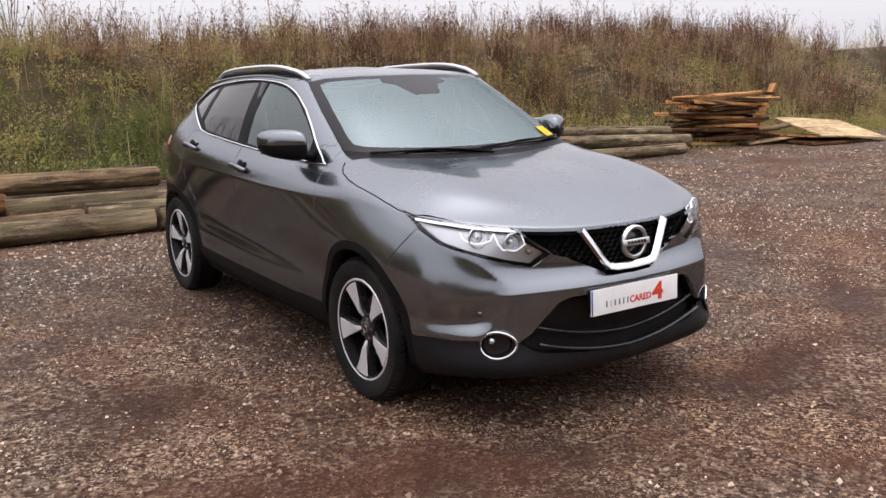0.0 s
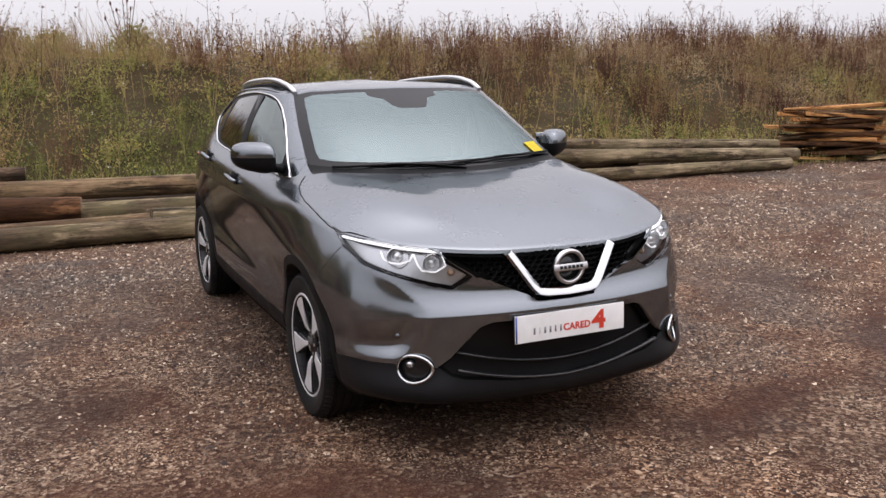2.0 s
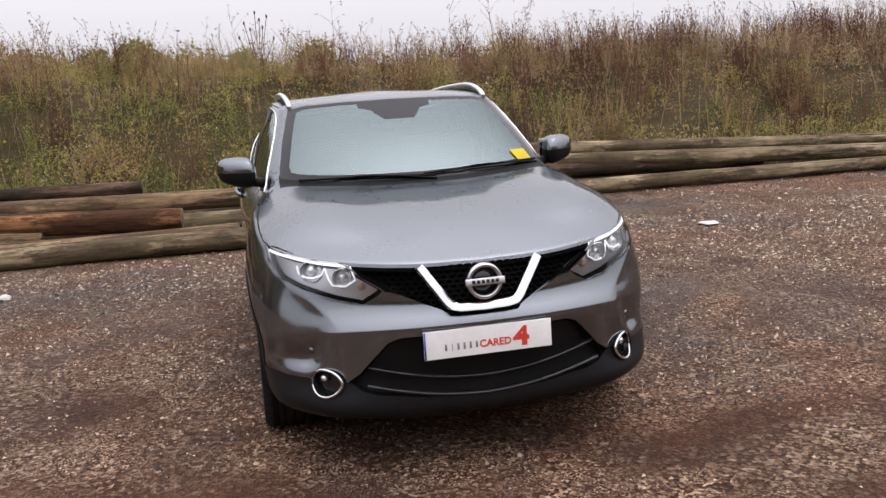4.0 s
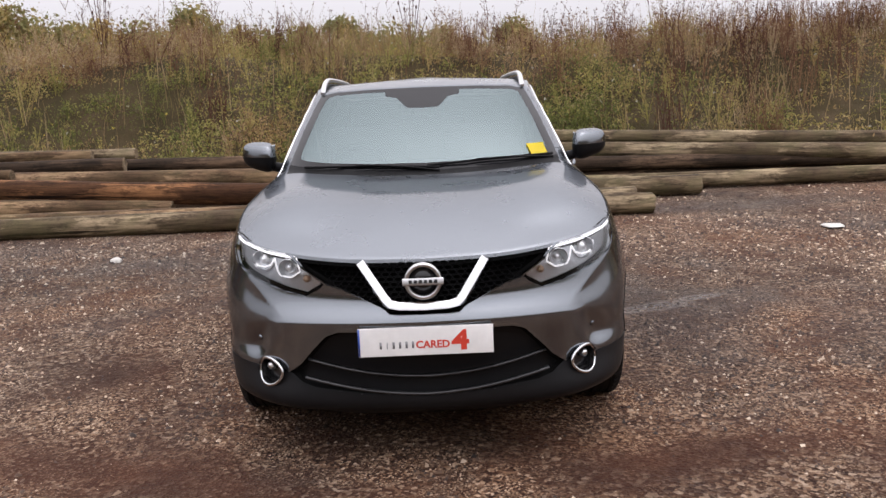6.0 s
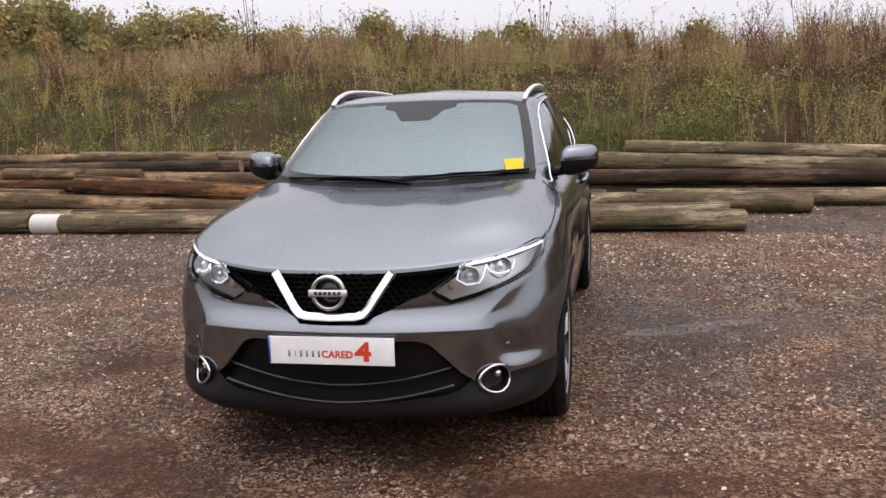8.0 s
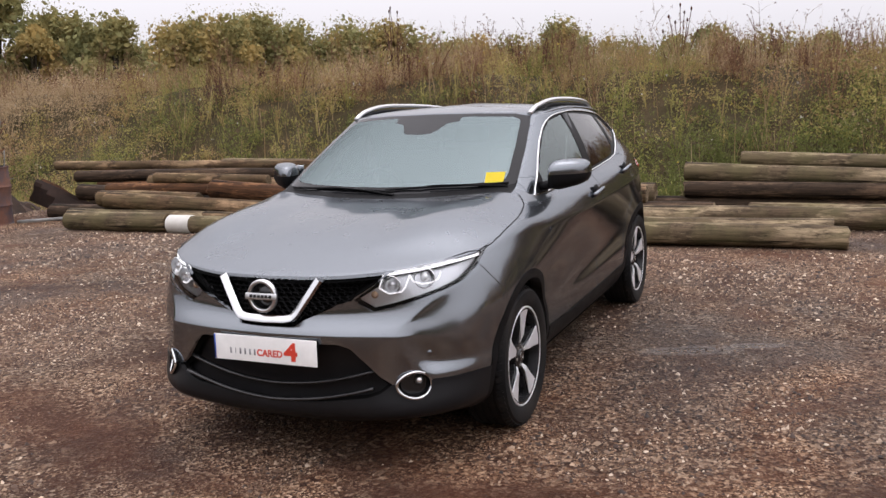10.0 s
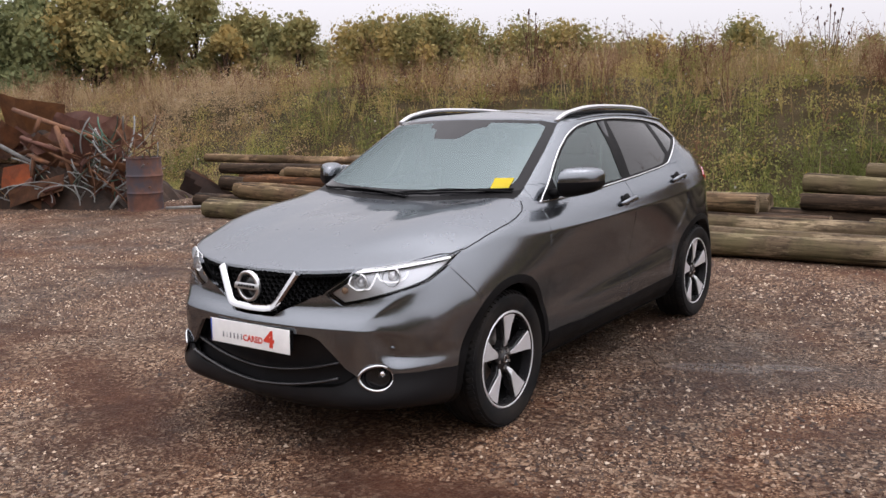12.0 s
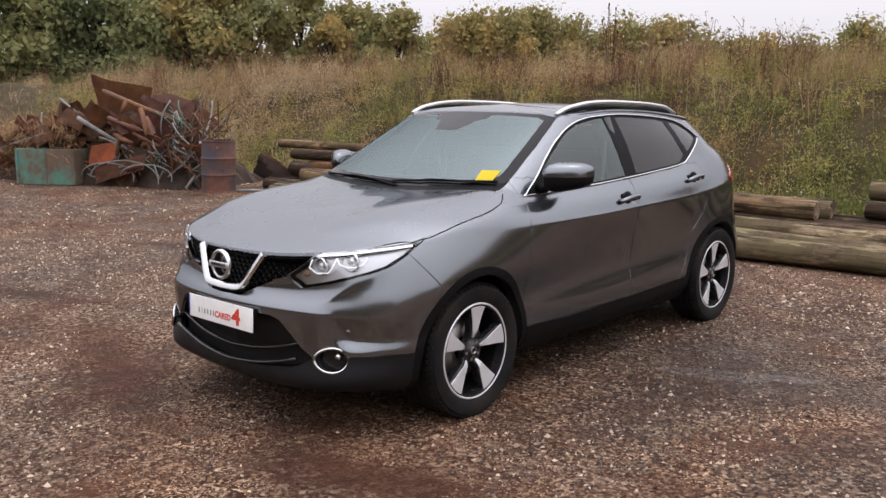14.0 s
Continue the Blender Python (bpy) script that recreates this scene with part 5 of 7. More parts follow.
def weeds():
    def dryness(p):
        return 0.25 - 0.16 * lush(p) + 0.75 * patch(p, 0.33, 1.7) + 0.45 * patch(p, 1.05, 7.7) + 0.30 * np.clip((p[:, 1] - 8.4) / 2.0, -1, 1.2) + 0.035 * np.clip(p[:, 0], 0, 10) + 0.035 * np.clip(-p[:, 0] - 7, 0, 8)

    # low cover
    p = bank_points(9500, -0.4, 6.4)
    per = 15
    c = np.repeat(p, per, 0)
    t = rng.uniform(0.05, 1, len(c))
    h = np.repeat(rng.uniform(0.05, 0.18, len(p)), per)
    c = c + np.stack([rng.normal(0, 0.11, len(c)), rng.normal(0, 0.11, len(c)), h * t], 1)
    ob = leaves(c, rng.uniform(0.014, 0.034, len(c)), np.clip(np.repeat(dryness(p) + rng.normal(0, 0.12, len(p)), per) + rng.normal(0, 0.05, len(c)), 0, 1), "bank_weeds", LEAFMAT, slim=0.34, flat=1.3)
    tagged(ob, "dense green and browning weeds on the bank", "weeds", kind="stuff")
    # hummocks of bramble and nettle, each with a leafy skin over a dark hollow
    p = bank_points(3400, -0.3, 6.4)
    p = p[rng.random(len(p)) < 0.68 + 0.32 * lush(p)]
    big = np.clip(0.27 + 0.24 * patch(p, 0.7, 4.6) + rng.normal(0, 0.10, len(p)), 0.12, 0.62)
    tall = big * rng.uniform(0.8, 1.6, len(p))
    count = np.clip((big / 0.27) ** 1.8 * 125, 35, 360).astype(int)
    own = np.clip(dryness(p) - 0.02 + rng.normal(0, 0.28, len(p)), 0, 1)
    leaf = rng.uniform(0.6, 1.35, len(p))
    i = np.repeat(np.arange(len(p)), count)
    d = rng.normal(size=(len(i), 3))
    d /= np.linalg.norm(d, axis=1, keepdims=True)
    d[:, 2] = np.abs(d[:, 2])
    lump = 1 + 0.28 * np.sin(d[:, 0] * 5 + i * 1.7) * np.cos(d[:, 1] * 6 + i * 0.9)
    reach = (1 - 0.5 * rng.random(len(i)) ** 2) * lump
    c = p[i] + d * np.stack([big[i], big[i], tall[i]], 1) * reach[:, None]
    ob = leaves(c, rng.uniform(0.015, 0.031, len(c)) * leaf[i], np.clip(own[i] + rng.normal(0, 0.05, len(c)), 0, 1), "bramble_hummocks", LEAFMAT, slim=0.40, flat=1.1)
    tagged(ob, "rounded bramble and nettle hummocks on the bank", "weeds", kind="stuff")
    # upright sprays of withered herbs
    p = bank_points(2000, -0.1, 6.3)
    p = p[patch(p, 0.7, 12.5) + rng.normal(0, 0.25, len(p)) > -0.18]
    stems, per = 6, 15
    f = np.repeat(p, stems, 0)
    high = np.repeat(rng.uniform(0.32, 0.85, len(p)), stems) * rng.uniform(0.6, 1.1, len(f))
    vec = np.concatenate([rng.normal(0, 0.22, (len(f), 2)) * high[:, None], high[:, None]], 1)
    hue = np.repeat(np.clip(dryness(p) + 0.22 + rng.normal(0, 0.2, len(p)), 0, 1), stems)
    ob = blades(f, f + vec, np.full(len(f), 0.0045), hue, "herb_stems", LEAFMAT)
    tagged(ob, "upright withered herb stems on the bank", "weeds", kind="stuff")
    t = rng.uniform(0.3, 1.02, (len(f), per)).reshape(-1, 1)
    c = np.repeat(f, per, 0) + np.repeat(vec, per, 0) * t + rng.normal(0, 0.030, (len(f) * per, 3)) * (1.3 - t)
    ob = leaves(c, rng.uniform(0.010, 0.026, len(c)), np.clip(np.repeat(hue, per) + rng.normal(0, 0.06, len(c)), 0, 1), "herb_leaves", LEAFMAT, slim=0.33, flat=2.2)
    tagged(ob, "withered leaves and seed heads of herbs", "weeds", kind="stuff")
    # dry grass and stalks
    p = bank_points(52000, -0.3, 6.6)
    p = p[patch(p, 0.8, 5.5) + 0.5 * patch(p, 2.3, 1.5) + 0.05 * (p[:, 1] - 9) + rng.normal(0, 0.10, len(p)) > 0.38 + 0.10 * lush(p)]
    hgt = rng.uniform(0.2, 0.72, len(p)) * (1 + 0.5 * patch(p, 0.5, 8.0))
    top = p + np.stack([rng.normal(0, 0.17, len(p)), rng.normal(0, 0.17, len(p)), hgt], 1)
    ob = blades(p, top, rng.uniform(0.002, 0.0055, len(p)), np.clip(0.5 + 0.6 * patch(p, 0.45, 2.2) + rng.normal(0, 0.2, len(p)), 0, 1), "dry_grass", STRAWMAT)
    tagged(ob, "straw-coloured dry grass and stalks", "grass", kind="stuff")
    # leaning tufts of tall withered herbs along the crest
    p = bank_points(900, 2.9, 5.6)
    p = p[patch(p, 0.5, 21.0) + 0.4 * patch(p, 1.6, 3.3) + 0.03 * p[:, 0] + rng.normal(0, 0.15, len(p)) > -0.05 + 0.38 * lush(p)]
    stems, per = 9, 22
    f = np.repeat(p, stems, 0) + rng.normal(0, 0.07, (len(p) * stems, 3)) * np.array([1, 1, 0])
    high = np.repeat(rng.uniform(0.35, 1.0, len(p)), stems) * rng.uniform(0.6, 1.1, len(f))
    lean = np.repeat(rng.normal(0, 0.22, (len(p), 2)), stems, 0) + rng.normal(0, 0.16, (len(f), 2))
    vec = np.concatenate([lean * high[:, None], high[:, None]], 1)
    hue = np.repeat(rng.choice([0.1, 0.35, 0.6, 0.9], len(p)), stems)
    tagged(blades(f, f + vec, np.full(len(f), 0.005), hue, "tuft_stems", RUSTMAT), "leaning withered stems on the crest", "weeds", kind="stuff")
    t = rng.uniform(0.25, 1.03, (len(f), per)).reshape(-1, 1)
    c = np.repeat(f, per, 0) + np.repeat(vec, per, 0) * t + rng.normal(0, 0.028, (len(f) * per, 3)) * (1.3 - t)
    tagged(leaves(c, rng.uniform(0.010, 0.024, len(c)), np.repeat(hue, per), "tuft_leaves", RUSTMAT, slim=0.4, flat=2.0), "brown plumes of withered herbs on the crest", "weeds", kind="stuff")
    # single pale canes
    p = bank_points(800, 0.0, 5.0)
    ob = blades(p, p + np.stack([rng.normal(0, 0.09, len(p)), rng.normal(0, 0.09, len(p)), rng.uniform(0.5, 0.95, len(p))], 1), rng.uniform(0.004, 0.007, len(p)), rng.uniform(0.6, 1.0, len(p)), "pale_canes", STRAWMAT)
    tagged(ob, "single pale dead canes among the weeds", "weeds", kind="stuff")
    # thin stalks standing up along the crest
    p = bank_points(5000, 2.8, 6.0)
    hgt = rng.uniform(0.2, 0.75, len(p)) * (1 + 0.5 * patch(p, 0.6, 3.0))
    ob = blades(p, p + np.stack([rng.normal(0, 0.2, len(p)), rng.normal(0, 0.2, len(p)), hgt], 1), rng.uniform(0.002, 0.004, len(p)), rng.uniform(0, 0.9, len(p)), "crest_grass", STRAWMAT)
    tagged(ob, "thin dry stalks along the crest", "grass", kind="stuff")
    # green grass along the foot and between the logs
    p = bank_points(14000, -0.9, 0.8)
    hgt = rng.uniform(0.06, 0.22, len(p))
    ob = blades(p, p + np.stack([rng.normal(0, 0.05, len(p)), rng.normal(0, 0.05, len(p)), hgt], 1), rng.uniform(0.003, 0.006, len(p)), np.clip(rng.normal(0.3, 0.15, len(p)), 0, 1), "verge_grass", LEAFMAT)
    tagged(ob, "short green grass at the foot of the bank", "grass", kind="stuff")
    # red-brown docks in drifts
    c = bank_points(520, 0.6, 6.2)
    c = c[rng.random(len(c)) < np.clip(0.16 + 0.05 * c[:, 0] - 0.16 * lush(c), 0.05, 0.62)]
    p = np.repeat(c, 26, 0) + rng.normal(0, 0.16, (len(c) * 26, 3)) * np.array([1, 1, 0])
    p[:, 2] = [ground_z(a, b) for a, b in p[:, :2]]
    shade = np.repeat(rng.uniform(0, 0.9, len(c)), 26)
    hgt = np.repeat(rng.uniform(0.55, 1.0, len(c)), 26) * rng.uniform(0.65, 1.1, len(p))
    lean = rng.normal(0, 0.10, (len(p), 2))
    top = p + np.concatenate([lean, hgt[:, None]], 1)
    stems = blades(p, top, np.full(len(p), 0.006), shade, "dock_stems", RUSTMAT)
    tagged(stems, "tall red-brown dock stems", "weeds", kind="stuff")
    per = 15
    c = np.repeat(p, per, 0)
    t = rng.uniform(0.25, 1.0, len(c))
    c = c + np.concatenate([np.repeat(lean, per, 0), np.repeat(hgt, per)[:, None]], 1) * t[:, None] + rng.normal(0, 0.022, (len(c), 3))
    ob = leaves(c, rng.uniform(0.008, 0.020, len(c)), np.clip(np.repeat(shade, per) + rng.normal(0, 0.1, len(c)), 0, 1), "dock_seeds", RUSTMAT, slim=0.6)
    tagged(ob, "dark red-brown dock seed heads", "weeds", kind="stuff")
    # tall bare stalks with heads along the crest
    p = bank_points(420, 2.5, 5.5)
    hgt = rng.uniform(0.5, 1.2, len(p))
    lean = rng.normal(0, 0.14, (len(p), 2))
    vec = np.concatenate([lean, hgt[:, None]], 1)
    foot, tops, tint = [p], [p + vec], [rng.uniform(0.1, 0.9, len(p))]
    heads = [p + vec]
    for _ in range(5):
        t = rng.uniform(0.45, 0.95, len(p))[:, None]
        b = p + vec * t
        tip = b + np.stack([rng.normal(0, 0.13, len(p)), rng.normal(0, 0.13, len(p)), rng.uniform(0.1, 0.3, len(p))], 1)
        foot.append(b), tops.append(tip), tint.append(tint[0]), heads.append(tip)
    foot, tops, tint, heads = (np.concatenate(a) for a in (foot, tops, tint, heads))
    ob = blades(foot, tops, np.full(len(foot), 0.005), tint, "seed_stalks", RUSTMAT)
    tagged(ob, "tall branching dead stalks on the crest", "weeds", kind="stuff")
    c = np.repeat(heads, 7, 0) + rng.normal(0, 0.014, (len(heads) * 7, 3))
    ob = leaves(c, rng.uniform(0.006, 0.014, len(c)), rng.uniform(0.1, 0.9, len(c)), "seed_heads", RUSTMAT, slim=0.8)
    tagged(ob, "brown seed heads on the crest", "weeds", kind="stuff")
    # small flowers
    for name, base, n, label in (("yellow_flowers", (0.44, 0.34, 0.05), 420, "small yellow flowers"), ("pale_flowers", (0.46, 0.44, 0.38), 320, "small pale fluffy seed heads")):
        p = bank_points(n, -0.2, 5.6)
        p[:, 2] += rng.uniform(0.25, 0.6, n)
        c = np.repeat(p, 4, 0) + rng.normal(0, 0.010, (n * 4, 3))
        ob = leaves(c, rng.uniform(0.010, 0.018, len(c)), np.zeros(len(c)), name, Mat(name + "_petal", base, 0.7).m, slim=0.9)
        tagged(ob, label, "flowers", kind="stuff")


weeds()


def gravel():
    """Loose stones on the yard: irregular chips."""
    n = 150000
    x, y = rng.uniform(-6.5, 7.0, n), np.concatenate([rng.uniform(-6.2, 3.8, n * 3 // 4), rng.normal(-2.6, 1.6, n - n * 3 // 4)])
    dens = np.array([noise.noise((a * 0.9, b * 0.9, 4.0)) + 0.6 * noise.noise((a * 3.1, b * 3.1, 1.0)) for a, b in zip(x, y)])
    trod = np.zeros(n)
    for cx, cy, rx, ry, turn, _ in TRACKS + WET_AND_SHADE[:1]:
        a = radians(turn)
        u, v = (x - cx) * math.cos(a) + (y - cy) * math.sin(a), (y - cy) * math.cos(a) - (x - cx) * math.sin(a)
        trod = np.maximum(trod, np.clip(1.25 - np.hypot(u / rx, v / ry), 0, 1))
    keep = dens - 0.9 * trod + rng.normal(0, 0.25, n) > -0.12
    x, y = x[keep], y[keep]
    n = len(x)
    r = np.exp(rng.normal(math.log(0.0064), 0.42, n)).clip(0.003, 0.017)
    z = np.array([ground_z(a, b) for a, b in zip(x, y)]) + r * 0.25
    unit = np.array([(1, 0, 0), (0, 1, 0), (-1, 0, 0), (0, -1, 0), (0.1, 0.1, 1)], float)
    tri = np.array([(0, 1, 4), (1, 2, 4), (2, 3, 4), (3, 0, 4)])
    v = unit[None] * r[:, None, None] * rng.uniform(0.6, 1.4, (n, 5, 1)) * np.array([1, 1, 0.62])
    v[:, :4, 2] -= 0.35 * r[:, None]
    v += rng.normal(0, 0.18, v.shape) * r[:, None, None]
    a = rng.uniform(0, 2 * np.pi, n)
    c, s = np.cos(a)[:, None], np.sin(a)[:, None]
    v = np.stack([v[..., 0] * c - v[..., 1] * s, v[..., 0] * s + v[..., 1] * c, v[..., 2]], -1) + np.stack([x, y, z], 1)[:, None]
    f = (np.arange(n)[:, None, None] * 5 + tri[None]).reshape(-1, 3)
    k = Mat("stone_chips", (0.2, 0.17, 0.14), 0.7)
    gm = k.n("NewGeometry")
    chip = k.ramp(gm.outputs["Random Per Island"], [(0.0, (0.016, 0.0085, 0.006)), (0.3, (0.052, 0.026, 0.016)), (0.6, (0.140, 0.081, 0.048)), (0.85, (0.31, 0.212, 0.138)), (1.0, (0.60, 0.485, 0.37))])
    # chips darken with the ground, wet spots and painted car shade alike
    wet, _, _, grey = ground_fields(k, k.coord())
    k.color(soak_and_shade(k, chip, wet, grey))
    ob = raw("gravel_chips", v.reshape(-1, 3), f, k.m, smooth=False)
    tagged(ob, "loose brown and grey stone chips on the yard", "gravel", kind="stuff")


gravel()


def far_gravel():
    """Coarser stones thinly spread over the outer yard."""
    n = 110000
    x, y = np.concatenate([rng.uniform(-15, 14, 60000), rng.uniform(-6, 6, n - 60000)]), np.concatenate([rng.uniform(-3, 6.6, 60000), rng.uniform(-1.6, 3.6, n - 60000)])
    drift = np.array([noise.noise((a * 0.7, b * 0.7, 8.0)) + 0.5 * noise.noise((a * 2.3, b * 2.3, 5.0)) for a, b in zip(x, y)])
    keep = ((np.abs(x) > 5.5) | (y > 3.0) | (np.arange(n) >= 60000)) & (drift + rng.normal(0, 0.2, n) > -0.1)
    x, y = x[keep], y[keep]
    n = len(x)
    far = np.clip((np.hypot(x, y + 4.5) - 5) / 5, 0, 1)
    r = np.exp(rng.normal(0, 0.42, n)) * (0.0068 + 0.0050 * far)
    r = np.minimum(r, 0.012 + 0.016 * far)
    p = np.stack([x, y, np.array([ground_z(a, b) for a, b in zip(x, y)]) + r * 0.3], 1)
    unit = np.array([(1, 0, 0), (0, 1, 0), (-1, 0, 0), (0, -1, 0), (0.4, 0.3, 0.62), (-0.4, -0.2, 0.5)], float)
    tri = np.array([(0, 1, 4), (1, 2, 5), (1, 5, 4), (2, 3, 5), (3, 0, 4), (3, 4, 5)])
    v = unit[None] * r[:, None, None] * rng.uniform(0.6, 1.35, (n, 6, 1)) + rng.normal(0, 0.12, (n, 6, 3)) * r[:, None, None]
    a = rng.uniform(0, 2 * np.pi, n)
    c, s = np.cos(a)[:, None], np.sin(a)[:, None]
    v = np.stack([v[..., 0] * c - v[..., 1] * s, v[..., 0] * s + v[..., 1] * c, v[..., 2]], -1) + p[:, None]
    ob = raw("outer_gravel", v.reshape(-1, 3), (np.arange(n)[:, None, None] * 6 + tri[None]).reshape(-1, 3), bpy.data.materials["stone_chips"], smooth=False)
    tagged(ob, "coarse stone chips on the outer yard", "gravel", kind="stuff")


far_gravel()


# ---- timber ----
def wood(name, dark, pale, green=0.0, peel=0.8):
    k = Mat(name, pale, 0.85)
    k.set("Specular IOR Level", 0.15)
    co = k.coord()
    base = k.ramp(k.noise(2.2, 8, 0.7, co, (0.5, 3, 3)), [(0.34, dark), (0.5, tuple((a + b) / 2 for a, b in zip(dark, pale))), (0.62, pale)])
    cracks = k.noise(11, 4, 0.6, co, (0.045, 1, 1))
    grain = k.noise(34, 7, 0.7, co, (0.06, 1, 1))
    bark = k.ramp(k.noise(3.2, 7, 0.7, co, (0.28, 1.2, 1.2)), [(0.50, g(0)), (0.545, g(peel))])
    knots = k.ramp(k.noise(7, 5, 0.7, co, (0.6, 1, 1)), [(0.30, g(0.35)), (0.46, g(1.0)), (0.7, g(1.15))])
    base = k.mix(bark, base, tuple(a * 0.75 for a in dark))
    base = k.mix(1.0, base, knots, "MULTIPLY")
    base = k.mix(k.ramp(cracks, [(0.36, g(0.95)), (0.41, g(0))]), base, tuple(a * 0.15 for a in dark))
    c = k.mix(0.7, base, k.ramp(grain, [(0.36, g(0.22)), (0.60, g(1.35))]), "MULTIPLY")
    if green:
        moss = k.ramp(k.noise(2.2, 6, 0.6, co), [(0.45, g(0)), (0.65, g(green))])
        c = k.mix(moss, c, (0.125, 0.112, 0.050))
    k.color(c)
    k.bump(grain, 0.6, 0.012)
    k.bump(k.noise(60, 4, 0.6, co, (0.15, 1, 1)), 0.4, 0.004)
    return k.m


WOODS = dict(
    grey=wood("weathered_grey_wood", (0.075, 0.050, 0.030), (0.33, 0.255, 0.160), 0.45),
    tan=wood("tan_wood", (0.075, 0.044, 0.024), (0.31, 0.205, 0.118), 0.25),
    brown=wood("brown_wood", (0.048, 0.021, 0.010), (0.26, 0.125, 0.055)),
    dark=wood("tarred_wood", (0.030, 0.020, 0.013), (0.125, 0.080, 0.050)),
    plank=wood("orange_plank", (0.26, 0.11, 0.034), (0.78, 0.41, 0.16), 0.0, 0.2),
    board=wood("pale_board", (0.34, 0.24, 0.12), (0.56, 0.41, 0.23), 0.0, 0.0),
)
ENDWOOD = wood("sawn_end", (0.12, 0.085, 0.05), (0.24, 0.18, 0.115))
WHITEPAINT = plastic("flaking_white_paint", (0.48, 0.465, 0.43), 0.6, 20, 0.3)


def log(p0, p1, r, tone, label, r1=None, painted=False):
    """A round pole from p0 to p1, its bark along local x."""
    p0, p1 = Vector(p0), Vector(p1)
    length, r1 = (p1 - p0).length, r1 or r * 0.92
    rnd = random.Random(round(p0.x * 131 + p0.y * 17 + r * 997))
    bm = bmesh.new()
    rings, n, seg = [], max(8, int(length / 0.35)), 18
    sx, sy, ph = rnd.uniform(-0.012, 0.012), rnd.uniform(-0.012, 0.012), rnd.uniform(0, 9)
    for i in range(n + 1):
        t = i / n
        bow = math.sin(math.pi * t)
        rad = r + (r1 - r) * t
        ring = []
        for k in range(seg):
            a = 2 * math.pi * k / seg
            rr = rad * (1 + 0.075 * noise.noise((t * length * 1.3 + ph, math.cos(a) * 1.2, math.sin(a) * 1.2)))
            ring.append(bm.verts.new((t * length, sx * bow + rr * math.cos(a), sy * bow + rr * math.sin(a))))
        rings.append(ring)
    ragged = rnd.choice((0.006, 0.01, 0.04))
    for ring, way in ((rings[0], -1), (rings[-1], 1)):
        for k, v in enumerate(ring):
            v.co.x += way * ragged * noise.noise((k * 0.9, ph, way * 3.0))
    for a, b in zip(rings, rings[1:]):
        for k in range(seg):
            bm.faces.new((a[k], a[(k + 1) % seg], b[(k + 1) % seg], b[k]))
    m = Matrix.Translation(p0) @ (p1 - p0).to_track_quat("X", "Z").to_matrix().to_4x4()
    ends = []
    for ring, way in ((rings[0], -1), (rings[-1], 1)):
        e = bmesh.new()
        c = sum((v.co for v in ring), Vector()) / seg
        outer = [e.verts.new(v.co) for v in ring]
        face = [e.verts.new(c + (v.co - c) * 0.92 + Vector((way * 0.012, 0, 0))) for v in ring]
        mid = e.verts.new(c + Vector((way * 0.010, 0, 0)))
        for k in range(seg):
            e.faces.new((outer[k], outer[(k + 1) % seg], face[(k + 1) % seg], face[k]))
            e.faces.new((face[k], face[(k + 1) % seg], mid))
        bmesh.ops.recalc_face_normals(e, faces=e.faces)
        ends.append(e)
    bmesh.ops.recalc_face_normals(bm, faces=bm.faces)
    me = bpy.data.meshes.new("log")
    bm.to_mesh(me)
    bm.free()
    ob = finish(new("log", me), WOODS[tone])
    ob.matrix_basis = m
    tagged(ob, label, "log", "timber stack")
    for e in ends:
        part("sawn_end", e, ENDWOOD, ob, "sawn log end", angle=30)
    if painted:
        sleeve = lathe_bm([(r * 1.035, 0.0), (r * 1.035, 0.36), (r * 0.99, 0.365)], 24, "X")
        part("white_paint", sleeve, WHITEPAINT, ob, "white painted end")
    return ob


